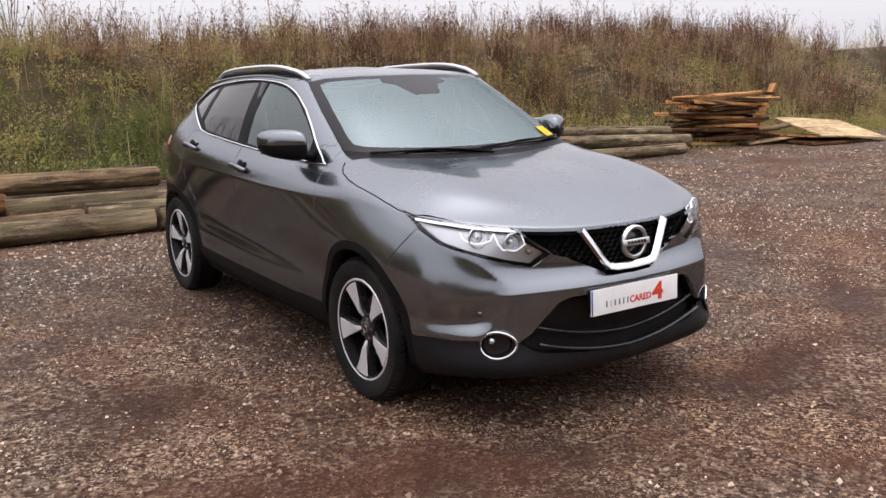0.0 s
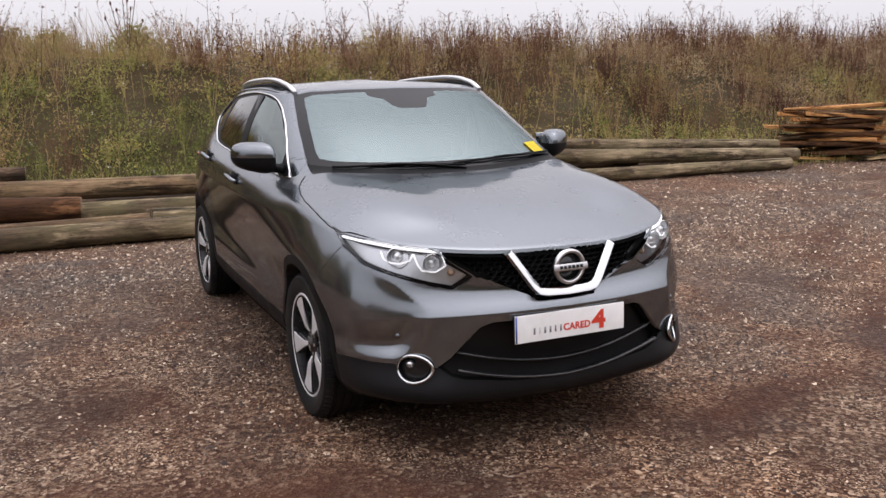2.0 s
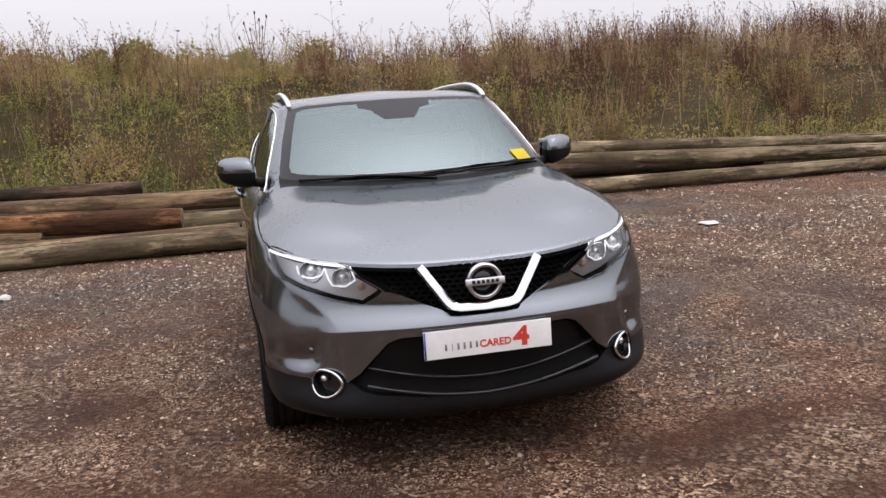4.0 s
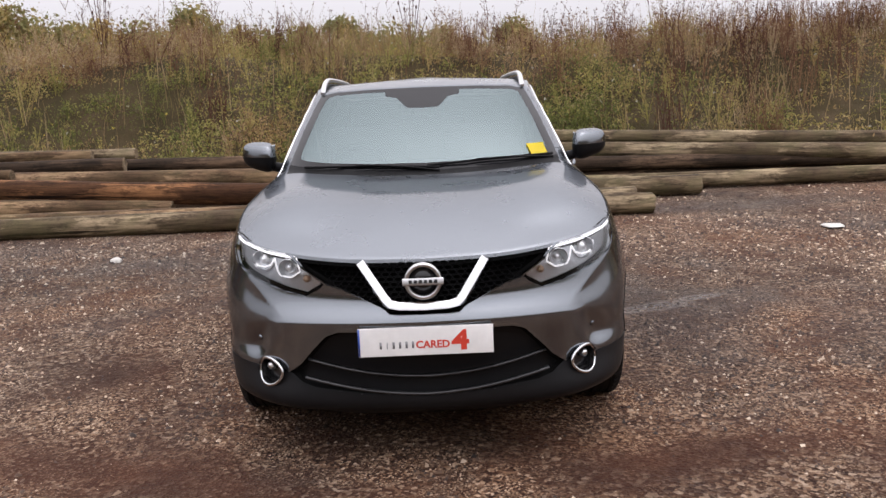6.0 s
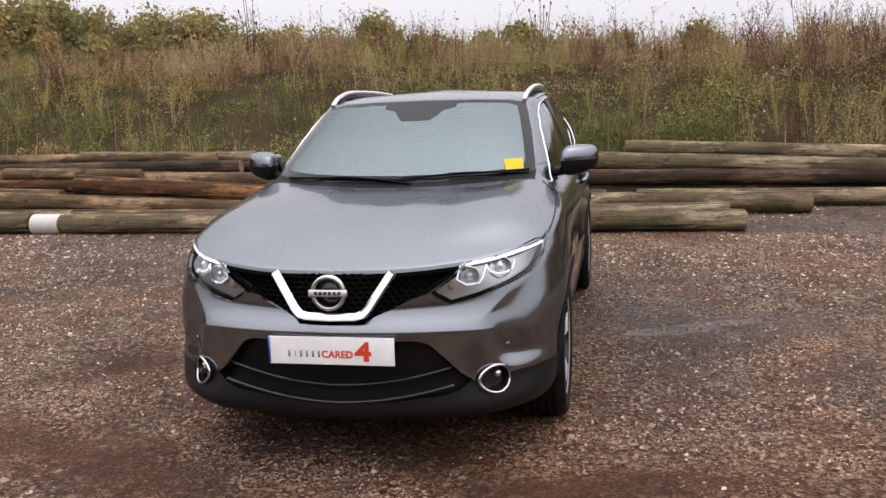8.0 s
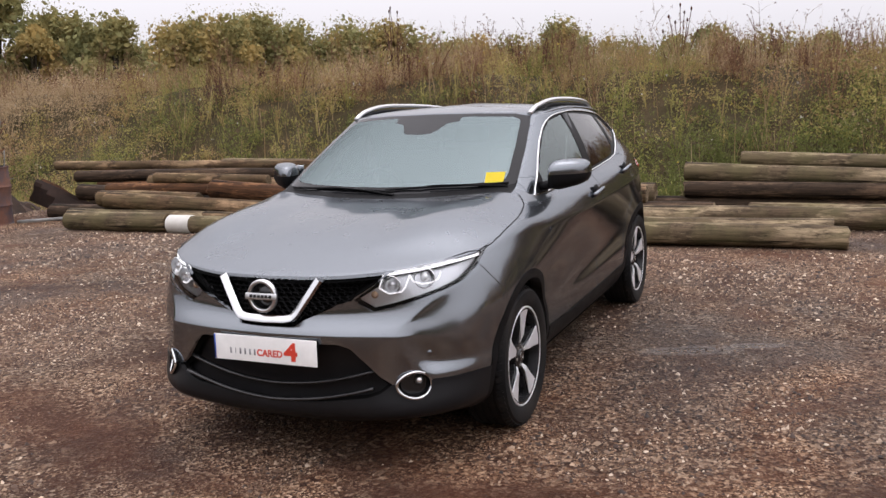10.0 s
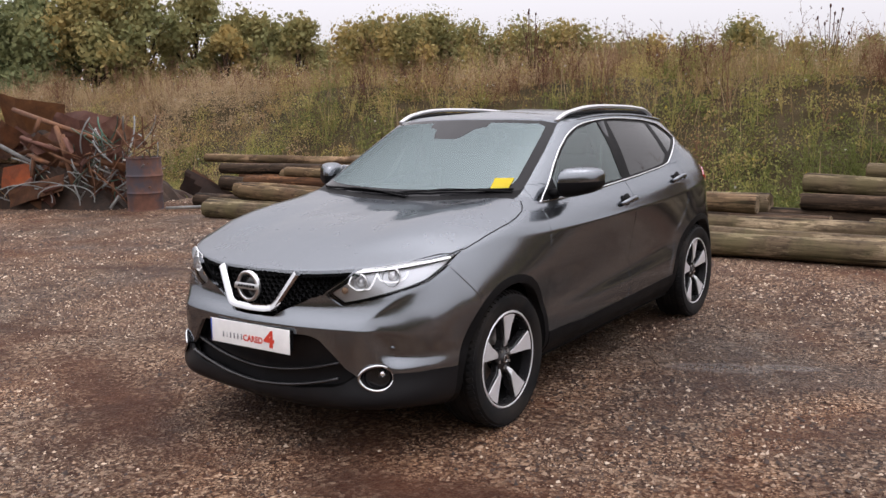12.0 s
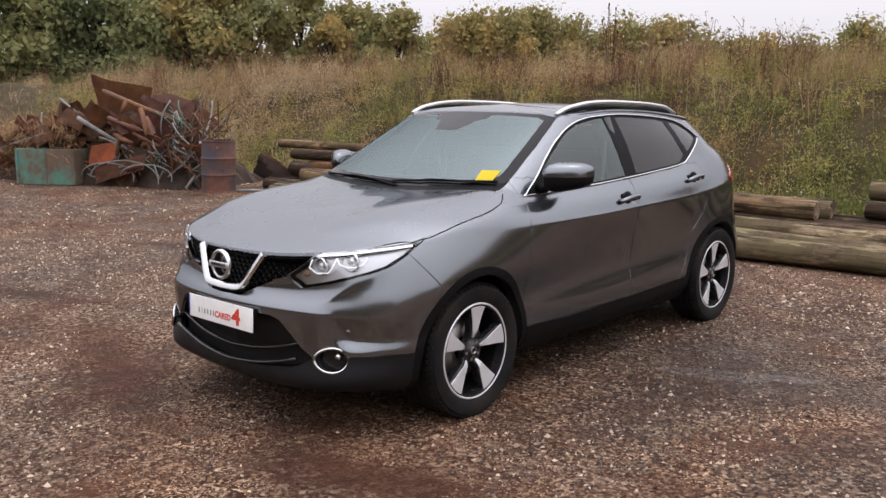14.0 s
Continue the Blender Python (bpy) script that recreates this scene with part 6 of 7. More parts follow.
G, T, B, D = "grey", "tan", "brown", "dark"
LG, LT, LB, LD = "weathered grey-green round pole lying on gravel", "tan peeled pole in a timber stack", "thick brown pole in a timber stack", "dark tarred pole in a timber stack"
LOGS = [
    # front row
    ((-5.78, 3.86, .115), (-0.35, 3.86, .115), .118, G, LG),
    ((-0.28, 3.86, .120), (2.33, 3.86, .115), .122, G, LG),
    ((-5.4, 4.12, .13), (-0.95, 4.10, .13), .125, T, LT),
    ((-0.9, 4.10, .15), (2.20, 4.12, .14), .135, G, LG),
    ((-7.67, 3.95, .13), (-5.85, 3.90, .13), .135, G, LG),
    ((-8.1, 4.38, .12), (-5.1, 4.32, .12), .118, G, LG),
    ((-7.0, 5.02, .62), (-5.0, 5.0, .58), .080, T, LT),
    # middle rows
    ((-7.4, 4.42, .36), (-3.0, 4.55, .16), .115, T, LT),
    ((-5.75, 4.75, .48), (-1.55, 4.62, .27), .135, B, LB),
    ((-1.9, 5.10, .14), (3.20, 5.10, .13), .130, G, LG),
    ((-4.6, 5.85, .31), (0.16, 5.88, .31), .150, G, LG),
    # big dark pole on the stack
    ((-8.9, 5.35, .62), (-3.83, 5.50, .62), .095, D, LD),
    ((-7.2, 5.15, .55), (0.15, 5.38, .36), .120, T, LT),
    ((-7.9, 4.98, .45), (-5.65, 4.95, .45), .095, B, LB),
    ((-5.3, 5.75, .60), (-2.05, 5.80, .55), .090, D, LD),
    ((-9.6, 5.60, .78), (-4.4, 5.95, .72), .075, T, LT),
    ((-6.6, 6.15, .74), (-3.9, 6.15, .70), .085, G, LG),
    ((-8.6, 5.10, .40), (-6.4, 5.00, .33), .125, D, LD),
    ((-8.8, 4.70, .13), (-3.6, 4.80, .13), .130, D, LD),
    ((-8.3, 5.20, .13), (-2.5, 5.15, .13), .130, D, LD),
    ((-9.0, 5.75, .15), (-3.0, 5.75, .15), .140, D, LD),
    ((-8.7, 5.62, .42), (-4.8, 5.62, .42), .120, B, LB),
    ((-7.7, 4.60, .36), (-5.9, 4.60, .34), .120, T, LT),
    # stack behind the car
    ((0.50, 6.15, .56), (9.58, 5.75, .21), .115, G, LG),
    ((1.16, 6.25, .70), (9.73, 6.35, .33), .098, G, LG),
    ((0.53, 5.90, .36), (6.5, 6.00, .26), .100, D, LD),
    ((0.15, 5.92, .15), (8.6, 6.25, .10), .125, D, LD),
    ((1.30, 5.75, .12), (9.20, 5.52, .10), .100, G, LG),
    ((-2.2, 5.60, .13), (0.9, 5.62, .13), .120, D, LD),
    ((0.9, 6.40, .33), (8.9, 6.35, .15), .13, D, LD),
]
for i, (a, b, r, tone, lab) in enumerate(LOGS):
    log(a, b, r, tone, lab, painted=(i == 0))


# ---- planks and boards at the end of the timber ----
def plank(size, at, turn, tone, label, group="", name="plank"):
    bm = box_bm(*size, (0, 0, 0), 0.004, 1)
    bmesh.ops.subdivide_edges(bm, edges=[e for e in bm.edges if e.calc_length() > 0.5 * size[0]], cuts=5)
    rnd = random.Random(round(at[0] * 991 + at[1] * 37 + at[2] * 777))
    ph = rnd.uniform(0, 9)
    for v in bm.verts:
        v.co.z += 0.012 * math.sin(v.co.x * 2.1 + ph)
    me = bpy.data.meshes.new(name)
    bm.to_mesh(me)
    bm.free()
    ob = finish(new(name, me), WOODS[tone], False)
    ob.matrix_basis = pose(*at, *turn)
    return tagged(ob, label, name, group)


rnd = random.Random(4)
PILE = Matrix.Translation((11.27, 6.58, 0.0)) @ pose(0, 0, 0, 0, 0, -28)


def pile_plank(u, v, z, size, yaw, tilt, tone, pitch=0):
    m = PILE @ pose(u, v, z, pitch, tilt, yaw)
    e = m.to_euler()
    lab = {"plank": "orange-brown splintered plank in a loose pile", "brown": "dark wet plank in a loose pile", "tan": "pale split plank in a loose pile", "board": "pale plywood board lying flat"}[tone]
    plank(size, m.translation, [math.degrees(a) for a in e], tone, lab, "plank pile")


z = 0.05
for layer in range(12):
    for k in range(4 if layer < 10 else 2):
        ln = rnd.uniform(1.0, 1.9) if layer < 10 else 1.6
        pile_plank(rnd.uniform(-0.35, 0.35), -0.50 + 0.32 * k + rnd.uniform(-0.05, 0.05), z + rnd.uniform(0, 0.01), (ln, rnd.uniform(0.14, 0.36), rnd.uniform(0.03, 0.075)),
                   rnd.uniform(-24, 24), rnd.uniform(-6, 6), rnd.choice(["plank", "plank", "brown", "plank", "brown", "tan", "plank"]))
    z += 0.080
pile_plank(1.05, 0.15, 0.62, (1.1, 0.16, 0.04), 10, -68, "plank")
pile_plank(1.05, -0.4, 0.09, (1.4, 0.5, 0.03), 8, -5, "board")
pile_plank(2.25, -0.30, 0.26, (1.85, 1.25, 0.035), 20, 4, "board", 13)
pile_plank(2.1, -0.15, 0.11, (1.9, 0.9, 0.04), 35, 3, "plank")
pile_plank(1.75, 0.5, 0.27, (1.3, 0.35, 0.035), 12, -8, "tan")
pile_plank(2.0, -0.45, 0.04, (1.6, 1.0, 0.05), 20, 0, "brown")


# ---- scrap heap ----
def rust(name, a, b, paint=None):
    k = Mat(name, a, 0.85)
    c = k.ramp(k.noise(3.5, 8, 0.7), [(0.3, a), (0.55, tuple((p + q) / 2 for p, q in zip(a, b))), (0.75, b)])
    if paint:
        c = k.mix(k.ramp(k.noise(2.0, 6, 0.65), [(0.40, g(1)), (0.56, g(0))]), c, paint)
    k.color(c)
    k.bump(k.noise(40, 5), 0.4, 0.004)
    return k.m


RUST = rust("rust", (0.055, 0.023, 0.013), (0.24, 0.105, 0.045))
REDRUST = rust("red_rust", (0.075, 0.026, 0.018), (0.19, 0.085, 0.055))
BARREL = rust("barrel_rust", (0.065, 0.030, 0.021), (0.21, 0.095, 0.062), (0.060, 0.050, 0.060))
GREENBOX = rust("flaking_green_paint", (0.09, 0.06, 0.04), (0.17, 0.12, 0.085), (0.085, 0.21, 0.165))
ORANGE = rust("orange_paint", (0.20, 0.05, 0.02), (0.30, 0.10, 0.04), (0.45, 0.10, 0.025))
GALV = rust("dull_galvanised", (0.10, 0.10, 0.095), (0.36, 0.36, 0.345))
GREENPIPE = rust("green_pipe_paint", (0.05, 0.07, 0.05), (0.10, 0.10, 0.08), (0.06, 0.14, 0.10))
HEAP = Matrix.Translation((-9.45, 4.15, 0)) @ pose(0, 0, 0, 0, 0, 16)  # x along the heap to the right, y away from the yard


def heap_at(a, d, z):
    return HEAP @ Vector((a * 1.32, d, z))


def single(name, bm, mat, label, category, group="scrap heap", smooth=True, angle=None):
    ob = part(name, bm, mat, None, "", smooth, None, angle)
    return tagged(ob, label, category, group)


def pipe(pts, r, mat, label, cat="pipe"):
    return single("pipe", tube_bm([heap_at(*p) for p in pts], r, 8), mat, label, cat)


def sheet(a, d, z, w, h, turn, mat, label, bend=0.12, seed=0):
    """A crumpled metal sheet."""
    bm = bmesh.new()
    big = 1 + 0.10 * max(0, -a)
    w, h = w * big, h * big
    n, m = 9, 7
    fold, crank = 2 + seed * 7 % 5, bend * (0.5 + seed * 3 % 4 * 0.35)
    vs = [[bm.verts.new(((i / (n - 1) - 0.5) * w, bend * w * 0.55 * noise.noise((i * 0.3 + seed, j * 0.3, seed * 1.7)) + 0.018 * h * noise.noise((i * 1.1, j * 1.3 + seed, 3)) + crank * abs(i - fold + 0.5 * j - 1.5) * w / n,
                          (j / (m - 1) - 0.5) * h * (1 + 0.05 * noise.noise((i * 0.6, seed, 5))) + 0.10 * h * math.sin(seed * 2.1) * i / n)) for i in range(n)] for j in range(m)]
    for j in range(m - 1):
        for i in range(n - 1):
            bm.faces.new((vs[j][i], vs[j][i + 1], vs[j + 1][i + 1], vs[j + 1][i]))
    bmesh.ops.solidify(bm, geom=bm.faces[:], thickness=0.006)
    bmesh.ops.transform(bm, matrix=HEAP @ pose(a * 1.32, d, z, *turn), verts=bm.verts)
    return single("metal_sheet", bm, mat, label, "scrap metal", angle=22)


# one lumpy dark sheet fills the heap beneath the loose pieces
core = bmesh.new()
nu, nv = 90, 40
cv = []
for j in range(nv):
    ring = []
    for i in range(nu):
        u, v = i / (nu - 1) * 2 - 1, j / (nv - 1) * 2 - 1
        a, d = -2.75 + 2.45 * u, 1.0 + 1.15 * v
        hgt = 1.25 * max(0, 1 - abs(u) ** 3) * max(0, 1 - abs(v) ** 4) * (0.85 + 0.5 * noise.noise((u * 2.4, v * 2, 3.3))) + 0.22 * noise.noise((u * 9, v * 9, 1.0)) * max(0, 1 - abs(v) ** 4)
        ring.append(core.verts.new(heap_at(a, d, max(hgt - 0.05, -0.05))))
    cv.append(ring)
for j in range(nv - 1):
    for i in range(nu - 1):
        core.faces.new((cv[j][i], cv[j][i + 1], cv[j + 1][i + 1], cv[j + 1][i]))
single("scrap_core", core, rust("dark_scrap", (0.012, 0.008, 0.006), (0.070, 0.036, 0.020)), "lumpy dark base of the scrap heap on the ground", "scrap metal", smooth=False)["kind"] = "stuff"

sheet(-2.60, 1.1, 1.48, 1.15, 0.66, (12, 14, 4), rust("orange_brown_rust", (0.09, 0.038, 0.016), (0.27, 0.125, 0.045)), "large rusty orange-brown steel sheet", 0.15, 1)
sheet(-1.55, 0.9, 1.50, 1.15, 0.42, (-38, 6, -8), REDRUST, "red-brown crumpled steel sheet", 0.2, 2)
sheet(-1.45, 0.7, 1.22, 1.0, 0.5, (-20, 20, 10), REDRUST, "dull red folded steel panel", 0.2, 3)
sheet(-0.52, 0.25, 1.28, 0.34, 0.45, (10, -25, 20), rust("pale_pink_rust", (0.16, 0.075, 0.055), (0.33, 0.20, 0.155)), "pinkish torn metal flap", 0.3, 4)
sheet(-1.95, -0.15, 0.62, 0.52, 0.34, (-30, -12, 5), ORANGE, "bright orange painted metal piece", 0.08, 5)
sheet(-1.60, -0.22, 0.34, 1.0, 0.28, (-24, -14, 6), RUST, "dark rusty channel piece", 0.06, 6)
sheet(-3.0, 0.35, 1.12, 0.55, 0.5, (5, 14, -15), REDRUST, "small red-brown metal panel", 0.1, 7)
sheet(-2.75, 0.3, 1.27, 0.30, 0.30, (-35, 10, 0), GALV, "pale grey metal panel", 0.05, 8)
sheet(0.36, 0.9, 0.30, 0.8, 0.40, (-28, 30, 0), RUST, "rusty plate leaning behind the drum", 0.2, 9)
sheet(0.55, 0.7, 0.26, 1.2, 0.36, (-30, 22, -6), rust("dark_rust", (0.02, 0.013, 0.011), (0.07, 0.035, 0.022)), "dark rusty bent plate", 0.25, 10)
sheet(-2.2, 0.55, 0.95, 0.9, 0.5, (-30, -30, 20), RUST, "brown crumpled plate on the heap", 0.3, 11)
sheet(-3.9, 0.9, 0.75, 1.2, 0.6, (-20, 12, 10), REDRUST, "rusty corrugated plate on the heap", 0.2, 12)

for p0, p1, r, mat, lab in (
    ((-2.25, 0.35, 1.72), (-0.55, 0.15, 1.10), 0.045, RUST, "long rusty beam across the heap"),
    ((-3.0, 0.2, 1.58), (-2.35, 0.1, 1.15), 0.020, GALV, "grey scrap pipe on the heap"),
    ((-1.45, 0.2, 1.40), (-1.05, -0.1, 0.45), 0.050, RUST, "rusty box section on the heap"),
    ((-1.25, 0.1, 1.2), (-0.85, -0.1, 0.55), 0.045, REDRUST, "rusty box section on the heap"),
    ((-2.0, 0.2, 1.15), (-0.9, -0.15, 0.75), 0.030, RUST, "rusty bar on the heap"),
    ((-4.2, 0.2, 0.75), (-3.6, 0.2, 1.15), 0.05, RUST, "rusty angle iron on the heap"),
    ((-4.6, 0.0, 0.45), (-3.1, -0.1, 0.92), 0.022, GALV, "grey scrap pipe on the heap"),
    ((-3.3, 0.1, 1.32), (-3.3, 0.1, 1.08), 0.022, WHITEPAINT, "white plastic pipe end on the heap"),
    ((-2.75, 0.0, 0.85), (-2.05, 0.1, 0.82), 0.055, WOODS["tan"], "short wooden pole on the heap"),
    ((-3.6, 0.6, 1.3), (-3.1, 0.2, 1.25), 0.040, WOODS["tan"], "broken branch on the heap"),
    ((-5.0, 0.5, 0.9), (-4.0, 0.3, 0.25), 0.10, RUST, "thick rusty pipe on the heap"),
    ((-5.3, 0.3, 0.3), (-4.0, 0.1, 0.12), 0.06, RUST, "rusty pipe on the ground"),
    ((0.35, -0.1, 0.05), (1.5, -0.05, 0.12), 0.025, GALV, "grey pipe lying on gravel"),
):
    pipe((p0, tuple((a + b) / 2 + rnd.uniform(-0.02, 0.02) for a, b in zip(p0, p1)), p1), r, mat, lab)
for i in range(105):
    a, z0 = rnd.uniform(-2.2, 0.0), rnd.uniform(0.05, 0.5)
    if i < 60:
        a = rnd.uniform(-1.0, 0.12)
        z0 = rnd.uniform(0.3, 1.1)
    ln, ang = rnd.uniform(0.3, 0.85), rnd.uniform(-1.5, 1.5)
    top = min(1.55 - 0.3 * max(0, a), z0 + abs(math.cos(ang)) * ln)
    end = (min(a + math.sin(ang) * ln, 0.20), rnd.uniform(-0.35, 0.35), max(0.04, top if a > -1 else min(top, 0.9)))
    bendp = ((a + end[0]) / 2 + rnd.uniform(-0.05, 0.05), rnd.uniform(-0.35, 0.2), (z0 + end[2]) / 2 + rnd.uniform(-0.04, 0.06))
    mat = rnd.choice([GALV, GALV, RUST, GREENPIPE, RUST])
    pts = [(a, rnd.uniform(-0.3, 0.3), z0), bendp, end]
    curve_pts = [tuple((1 - t) ** 2 * p + 2 * t * (1 - t) * q + t * t * s for p, q, s in zip(*pts)) for t in np.linspace(0, 1, 7)]
    pipe(curve_pts, rnd.uniform(0.007, 0.015), mat, {"dull_galvanised": "thin grey bent scrap tube", "green_pipe_paint": "thin green painted scrap tube", "rust": "thin rusty scrap tube"}[mat.name])
for i in range(120):
    a, d, z0 = rnd.uniform(-4.4, -0.2), rnd.uniform(-0.2, 0.35), rnd.uniform(0.1, 1.35)
    z0 *= 1 - 0.35 * max(0, -a - 3)
    mat = rnd.choice([RUST, RUST, REDRUST, RUST, REDRUST, GALV]) if i % 2 == 0 else rnd.choice([RUST, REDRUST])
    if i % 2:
        sheet(a, d, z0, rnd.uniform(0.25, 0.7), rnd.uniform(0.12, 0.35), (rnd.uniform(-50, 30), rnd.uniform(-50, 50), rnd.uniform(-40, 40)), mat, "small bent scrap metal piece" if mat is GALV else "small rusty bent scrap piece", 0.2, i + 20)
    else:
        b = (a + rnd.uniform(-0.6, 0.6), d + rnd.uniform(-0.1, 0.3), max(0.05, z0 + rnd.uniform(-0.5, 0.3)))
        pipe(((a, d, z0), tuple((p + q) / 2 for p, q in zip((a, d, z0), b)), b), rnd.uniform(0.02, 0.05), mat, "short grey scrap bar on the heap" if mat is GALV else "short rusty bar on the heap")
for a0, r0, z0 in ((-1.75, 0.32, 0.10), (-1.45, 0.42, 0.05), (-1.05, 0.30, 0.12)):
    pts = [(a0 + 0.9 * r0 * math.cos(t) * 1.6, -0.3 + 0.1 * math.sin(2 * t), z0 + 1.05 * r0 * max(0, math.sin(t))) for t in np.linspace(0.1, math.pi - 0.3, 14)]
    pipe(pts, 0.010, GALV, "looped grey hose on the heap", "hose")

box = HEAP @ pose(-3.75, -0.15, 0.33, 0, 0, 14) @ Matrix.Diagonal((0.98, 1.0, 1.06, 1))
crate = thing("metal_crate", "flaking green metal crate at the heap's foot", "crate", box, "scrap heap")
for size, at in (((1.25, 0.03, 0.62), (0, -0.33, 0)), ((1.25, 0.03, 0.62), (0, 0.33, 0)), ((0.03, 0.63, 0.62), (-0.61, 0, 0)), ((0.03, 0.63, 0.62), (0.61, 0, 0)), ((1.2, 0.62, 0.03), (0, 0, -0.29))):
    part("crate_panel", box_bm(*size, at, 0.006, 1), GREENBOX, crate, "green painted panel", smooth=False)
for x in (-0.60, 0.0, 0.60):
    part("crate_rib", box_bm(0.05, 0.02, 0.62, (x, -0.354, 0), 0.004, 1), GREENBOX, crate, "green painted rib", smooth=False)

# twigs and straw
n = 1700
base = np.stack([rng.uniform(-5.9, -3.2, n), rng.uniform(-0.5, 0.6, n), rng.uniform(0.5, 1.15, n)], 1)
base[:600, 0] = rng.uniform(-6.0, -5.0, 600)
base[:600, 2] = rng.uniform(0.05, 1.0, 600)
tip = base + np.stack([rng.normal(0, 0.28, n), rng.normal(0, 0.12, n), rng.normal(0.02, 0.16, n)], 1)
hm = np.array(HEAP)
ob = blades(base @ hm[:3, :3].T + hm[:3, 3], tip @ hm[:3, :3].T + hm[:3, 3], rng.uniform(0.004, 0.008, n), rng.uniform(0.3, 1, n), "twigs", tinted("dead_twigs", [(0, (0.13, 0.07, 0.033)), (1, (0.40, 0.25, 0.13))], 0.8, 1.0))
tagged(ob, "tangle of dry brown twigs on the scrap", "twigs", kind="stuff")


def drum():
    top = HEAP @ Vector((0, -0.02, 0))
    ob = thing("oil_drum", "rusty dented steel drum standing on gravel", "drum", pose(top.x, top.y, 0.0, 0, 1.0, 20))
    prof = [(0.285, 0.0), (0.297, 0.0), (0.297, 0.02), (0.288, 0.03)]
    for zc in (0.30, 0.58):
        prof += [(0.288, zc - 0.035), (0.293, zc - 0.02), (0.303, zc), (0.293, zc + 0.02), (0.288, zc + 0.035)]
    prof += [(0.288, 0.855), (0.297, 0.865), (0.298, 0.88), (0.290, 0.884), (0.284, 0.870), (0.280, 0.70), (0.0, 0.68)]
    bm = lathe_bm(prof, 40, "Z")
    for v in bm.verts:
        d = 0.018 * noise.noise((v.co.x * 4, v.co.y * 4, v.co.z * 3)) + 0.03 * max(0, 1 - (Vector((v.co.x + 0.28, v.co.y + 0.1, v.co.z - 0.7)).length / 0.28) ** 2)
        v.co.x += d
    part("shell", bm, BARREL, ob, "rusty steel shell", angle=35)
    part("paper_tag", box_bm(0.05, 0.004, 0.03, (-0.21, -0.205, 0.845), 0.001, 1, None), WHITEPAINT, ob, "white paper scrap", smooth=False)


drum()

# litter by the logs
for name, at, r, lab in (("litter", (-2.88, 2.36), 0.050, "crumpled white paper scrap on gravel"), ("litter", (3.72, 2.62), 0.10, "flattened white paper on gravel"), ("litter", (0.87, 5.90), 0.035, "white plastic scrap among the poles")):
    bm = bmesh.new()
    bmesh.ops.create_icosphere(bm, subdivisions=2, radius=r)
    for v in bm.verts:
        v.co *= 1 + 0.45 * noise.noise(v.co * 30 + Vector((at[0], 0, 0)))
        v.co.z *= 0.55 if r < 0.08 else 0.18
    zz = ground_z(*at) + (0.02 if at[1] < 5 else 0.33)
    ob = part(name, bm, WHITEPAINT, None, "", False, pose(at[0], at[1], zz))
    tagged(ob, lab, "litter")


# ---- trees behind the bank ----
BARK = wood("tree_bark", (0.035, 0.028, 0.02), (0.10, 0.08, 0.055))
AUTUMN = [(0.0, (0.150, 0.175, 0.085)), (0.3, (0.235, 0.225, 0.098)), (0.55, (0.34, 0.255, 0.100)), (0.78, (0.46, 0.31, 0.105)), (1.0, (0.62, 0.37, 0.085))]
CROWN = tinted("autumn_leaves", AUTUMN, 0.65, 1.0, 0.2)


def tree(x, y, height, width, tint, slim=False, low=1.2):
    r = random.Random(round(x * 7 + y * 13))
    z0 = ground_z(x, y)
    ob = thing("tree", "slim pale autumn poplar behind the bank" if slim else "broad leafy tree turning yellow" if tint > 0.6 else "broad dark green deciduous tree", "tree", pose(x, y, z0 - 0.1), "trees behind the bank")
    bm = tube_bm([(0, 0, 0), (0.1, 0, height * 0.3), (0.0, 0.1, height * 0.85)], 0.2, 7, radii=[0.022 * height, 0.018 * height, 0.004 * height])
    part("trunk", bm, BARK, ob, "brown trunk")
    lobes = []
    for _ in range(8 if slim else 30):
        a, t = r.uniform(0, 2 * math.pi), r.uniform(-0.08, 0.95)
        rad = width * 0.5 * math.sin(math.pi * min(1, max(0.2, 0.30 + 0.67 * t))) * r.uniform(0.35, 0.85)
        c = np.array([rad * math.cos(a), rad * math.sin(a), height * (0.10 + 0.80 * t)])
        lobes.append((c, width * r.uniform(0.13, 0.24)))
        limb = tube_bm([(0.05, 0.02, height * (0.12 + 0.4 * t)), tuple(c * np.array([0.5, 0.5, 0.88])), tuple(c)], 0.1, 5, radii=[0.010 * height, 0.006 * height, 0.002 * height])
        part("limb", limb, BARK, ob, "brown limb")
    pts, n = [], int((11500 if abs(y) < 80 else 8000) * min(width, 11) / 8)
    for c, rad in lobes:
        k = n // len(lobes)
        d = rng.normal(size=(k, 3))
        d /= np.linalg.norm(d, axis=1, keepdims=True)
        inner = rng.random((k, 1)) < 0.5
        reach = np.where(inner, rng.uniform(0.1, 0.8, (k, 1)), rng.uniform(0.6, 1.04, (k, 1)))
        pts.append(np.concatenate([c + d * rad * reach * np.array([1, 1, 1.5 if slim else 0.9]), np.where(inner, rng.uniform(0.20, 0.34, (k, 1)), rng.uniform(0.06, 0.11, (k, 1)))], 1))
    pts = np.concatenate(pts)
    pts = pts[pts[:, 2] > low]
    pts, size = pts[:, :3], pts[:, 3]
    shade = np.clip(tint + rng.normal(0, 0.05, len(pts)) + 0.22 * patch(pts, 0.5, tint * 9), 0, 1)
    leaves(pts, size, shade, "crown", CROWN, ob, slim=0.6)


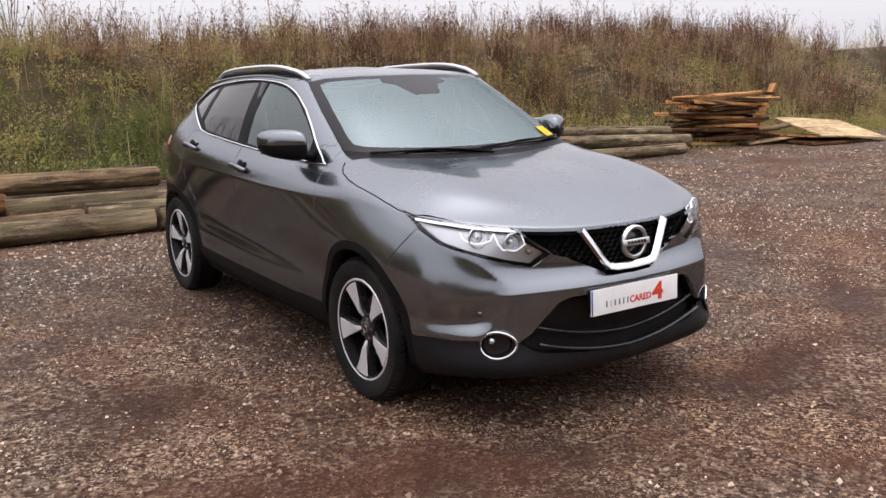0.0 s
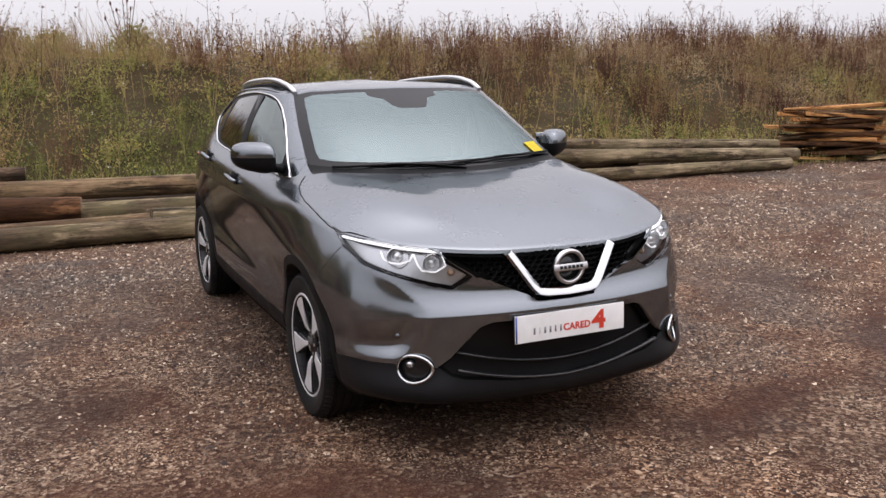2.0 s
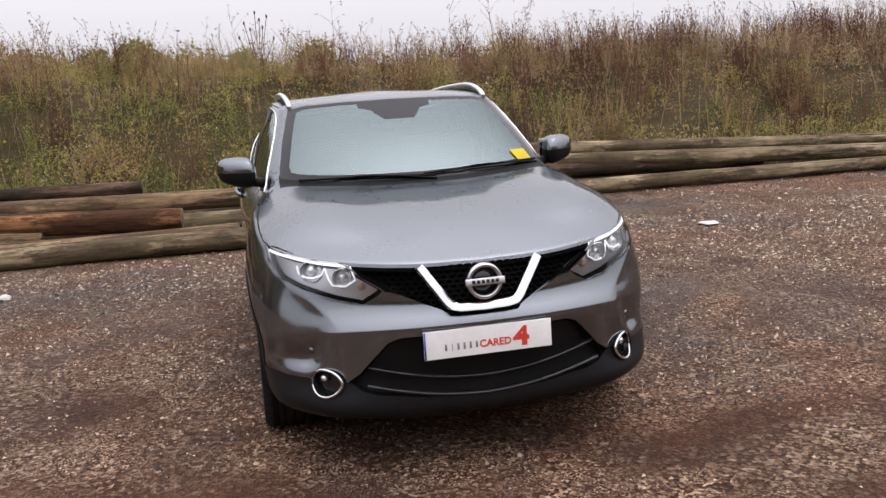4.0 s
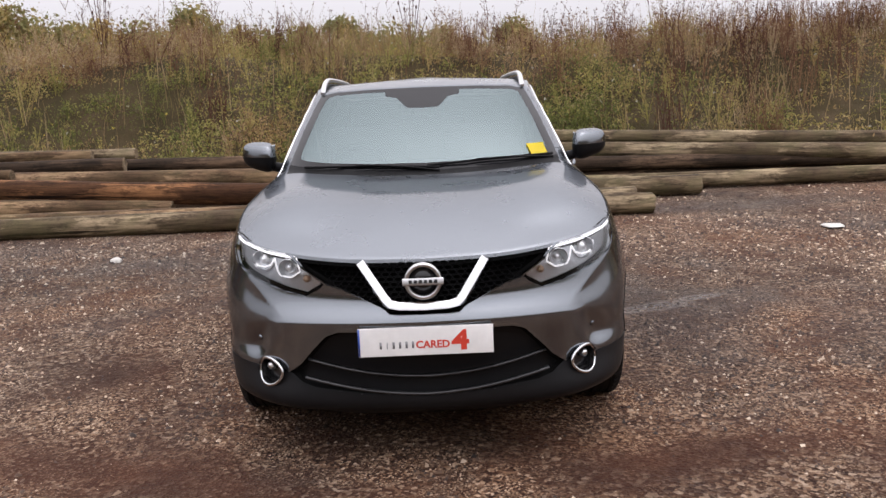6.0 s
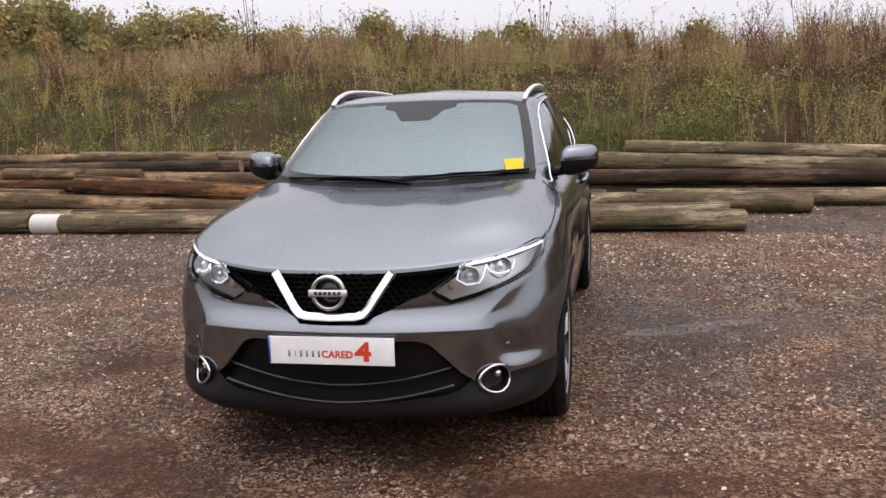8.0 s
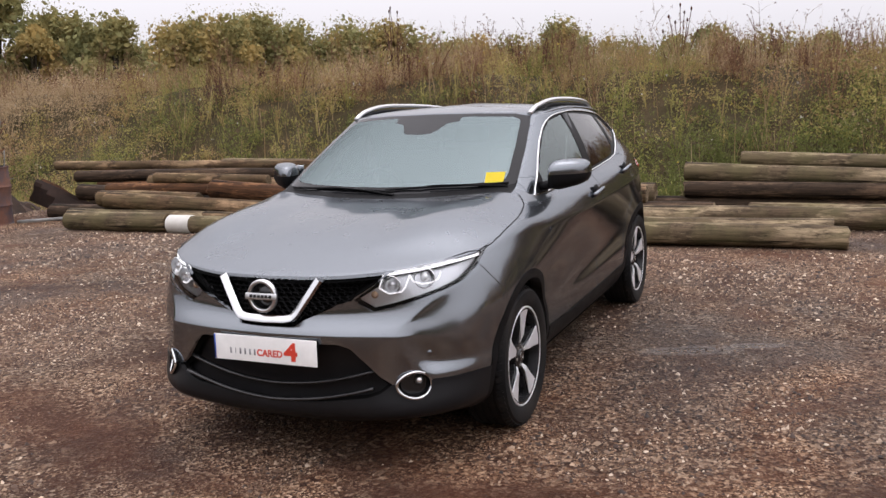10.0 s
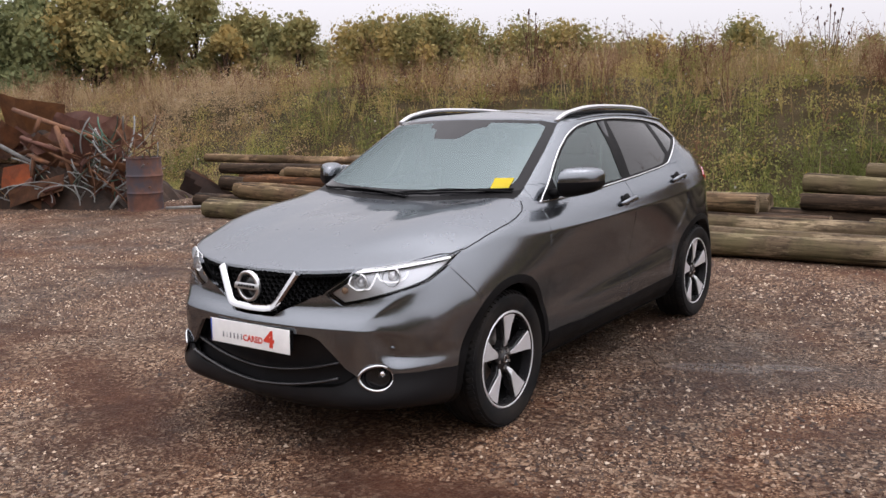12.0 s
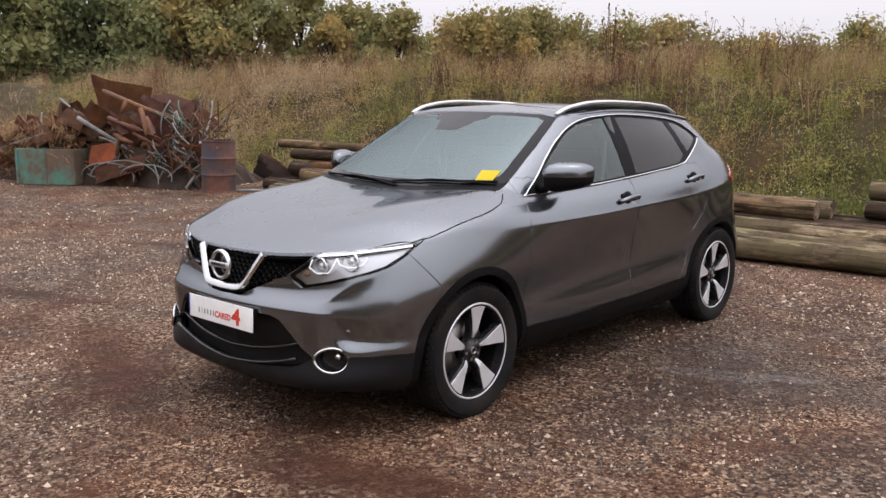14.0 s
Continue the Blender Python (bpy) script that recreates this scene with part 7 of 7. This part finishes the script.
FROM = (3.5, -4.5)
for az, dist, hgt, wid, tint in (
    (44.8, 74, 8.8, 6.0, .38), (47.5, 76, 10.6, 7.5, .40), (49.3, 73, 8.8, 4.2, .62), (51.0, 78, 12.6, 8.0, .42), (54.0, 74, 12.4, 8.0, .36), (57.0, 72, 12.0, 8.5, .55), (60.0, 74, 10.8, 9.0, .15),
    (63.0, 70, 10.8, 9.0, .10), (66.2, 72, 12.0, 9.0, .12), (69.5, 70, 12.6, 9.0, .2), (73.0, 70, 11.0, 10.0, .2), (77.0, 72, 11.0, 10.0, .15), (41.4, 92, 9.8, 7.0, .60), (39.0, 90, 11.4, 8.5, .45), (36.5, 94, 11.4, 8.5, .40),
    (33.6, 96, 10.4, 8.0, .38), (31.0, 98, 10.4, 9.0, .40), (28.0, 98, 10.6, 9.0, .45), (25.0, 102, 9.0, 9.0, .40), (22.0, 100, 9.0, 8.0, .5), (16.8, 100, 9.7, 8.0, .40), (7.7, 104, 8.6, 6.0, .40), (-3.0, 110, 7.6, 7.0, .4),
    (12.0, 110, 7.6, 7.0, .4), (42.6, 95, 8.6, 7.0, .35), (35.0, 104, 9.6, 9.0, .5), (32.2, 104, 9.0, 9.0, .3), (29.4, 106, 9.2, 9.0, .55), (26.4, 106, 9.0, 9.0, .3), (23.4, 108, 8.6, 9.0, .4), (19.4, 108, 8.4, 9.0, .3), (14.4, 110, 8.0, 9.0, .45), (9.8, 110, 7.6, 9.0, .3), (4.5, 112, 7.4, 9.0, .4), (0.8, 112, 7.4, 9.0, .3),
):
    a = radians(az)
    tree(FROM[0] - dist * math.sin(a), FROM[1] + dist * math.cos(a), hgt, wid * (1.55 if az < 43 else 1.3), tint * (1.0 if az < 43 else 0.78), low=0.3 if az > 43 else 3.0)
for az in (57.2, 58.2, 59.0):
    a = radians(az)
    tree(FROM[0] - 110 * math.sin(a), FROM[1] + 110 * math.cos(a), 21 - 2 * abs(az - 58), 3.2, 0.88, True)


# ---- dead teasels on the crest ----
def teasel(x, y, stems):
    z0 = ground_z(x, y)
    ob = thing("teasel", "dead brown teasel with spiny seed heads on the crest", "weed", pose(x, y, z0 - 0.05))
    r = random.Random(round(x * 31))
    mat = bpy.data.materials["dock_seed"]
    for dx, h in stems:
        tip = Vector((dx, r.uniform(-0.1, 0.1), h))
        stalk = part("stalk", tube_bm([(dx * 0.15, 0, 0), (dx * 0.5, 0, h * 0.5), tuple(tip)], 0.006, 5), mat, ob)
        head = lathe_bm([(0.003, -0.030), (0.013, -0.024), (0.017, 0.0), (0.014, 0.024), (0.003, 0.038)], 8, "Z")
        part("seed_head", head, mat, stalk, "spiny brown head", m=Matrix.Translation(tip))


teasel(-5.9, 10.9, ((-0.16, 1.20), (-0.15, 1.0), (0.0, 1.50), (0.12, 1.42), (0.14, 1.18), (-0.11, 1.46), (0.15, 0.98)))
teasel(-0.35, 11.1, ((-0.30, 0.75), (-0.2, 1.0), (-0.1, 0.9), (0.0, 1.18), (0.07, 1.05), (0.12, 0.92), (0.2, 1.1), (0.3, 0.72)))
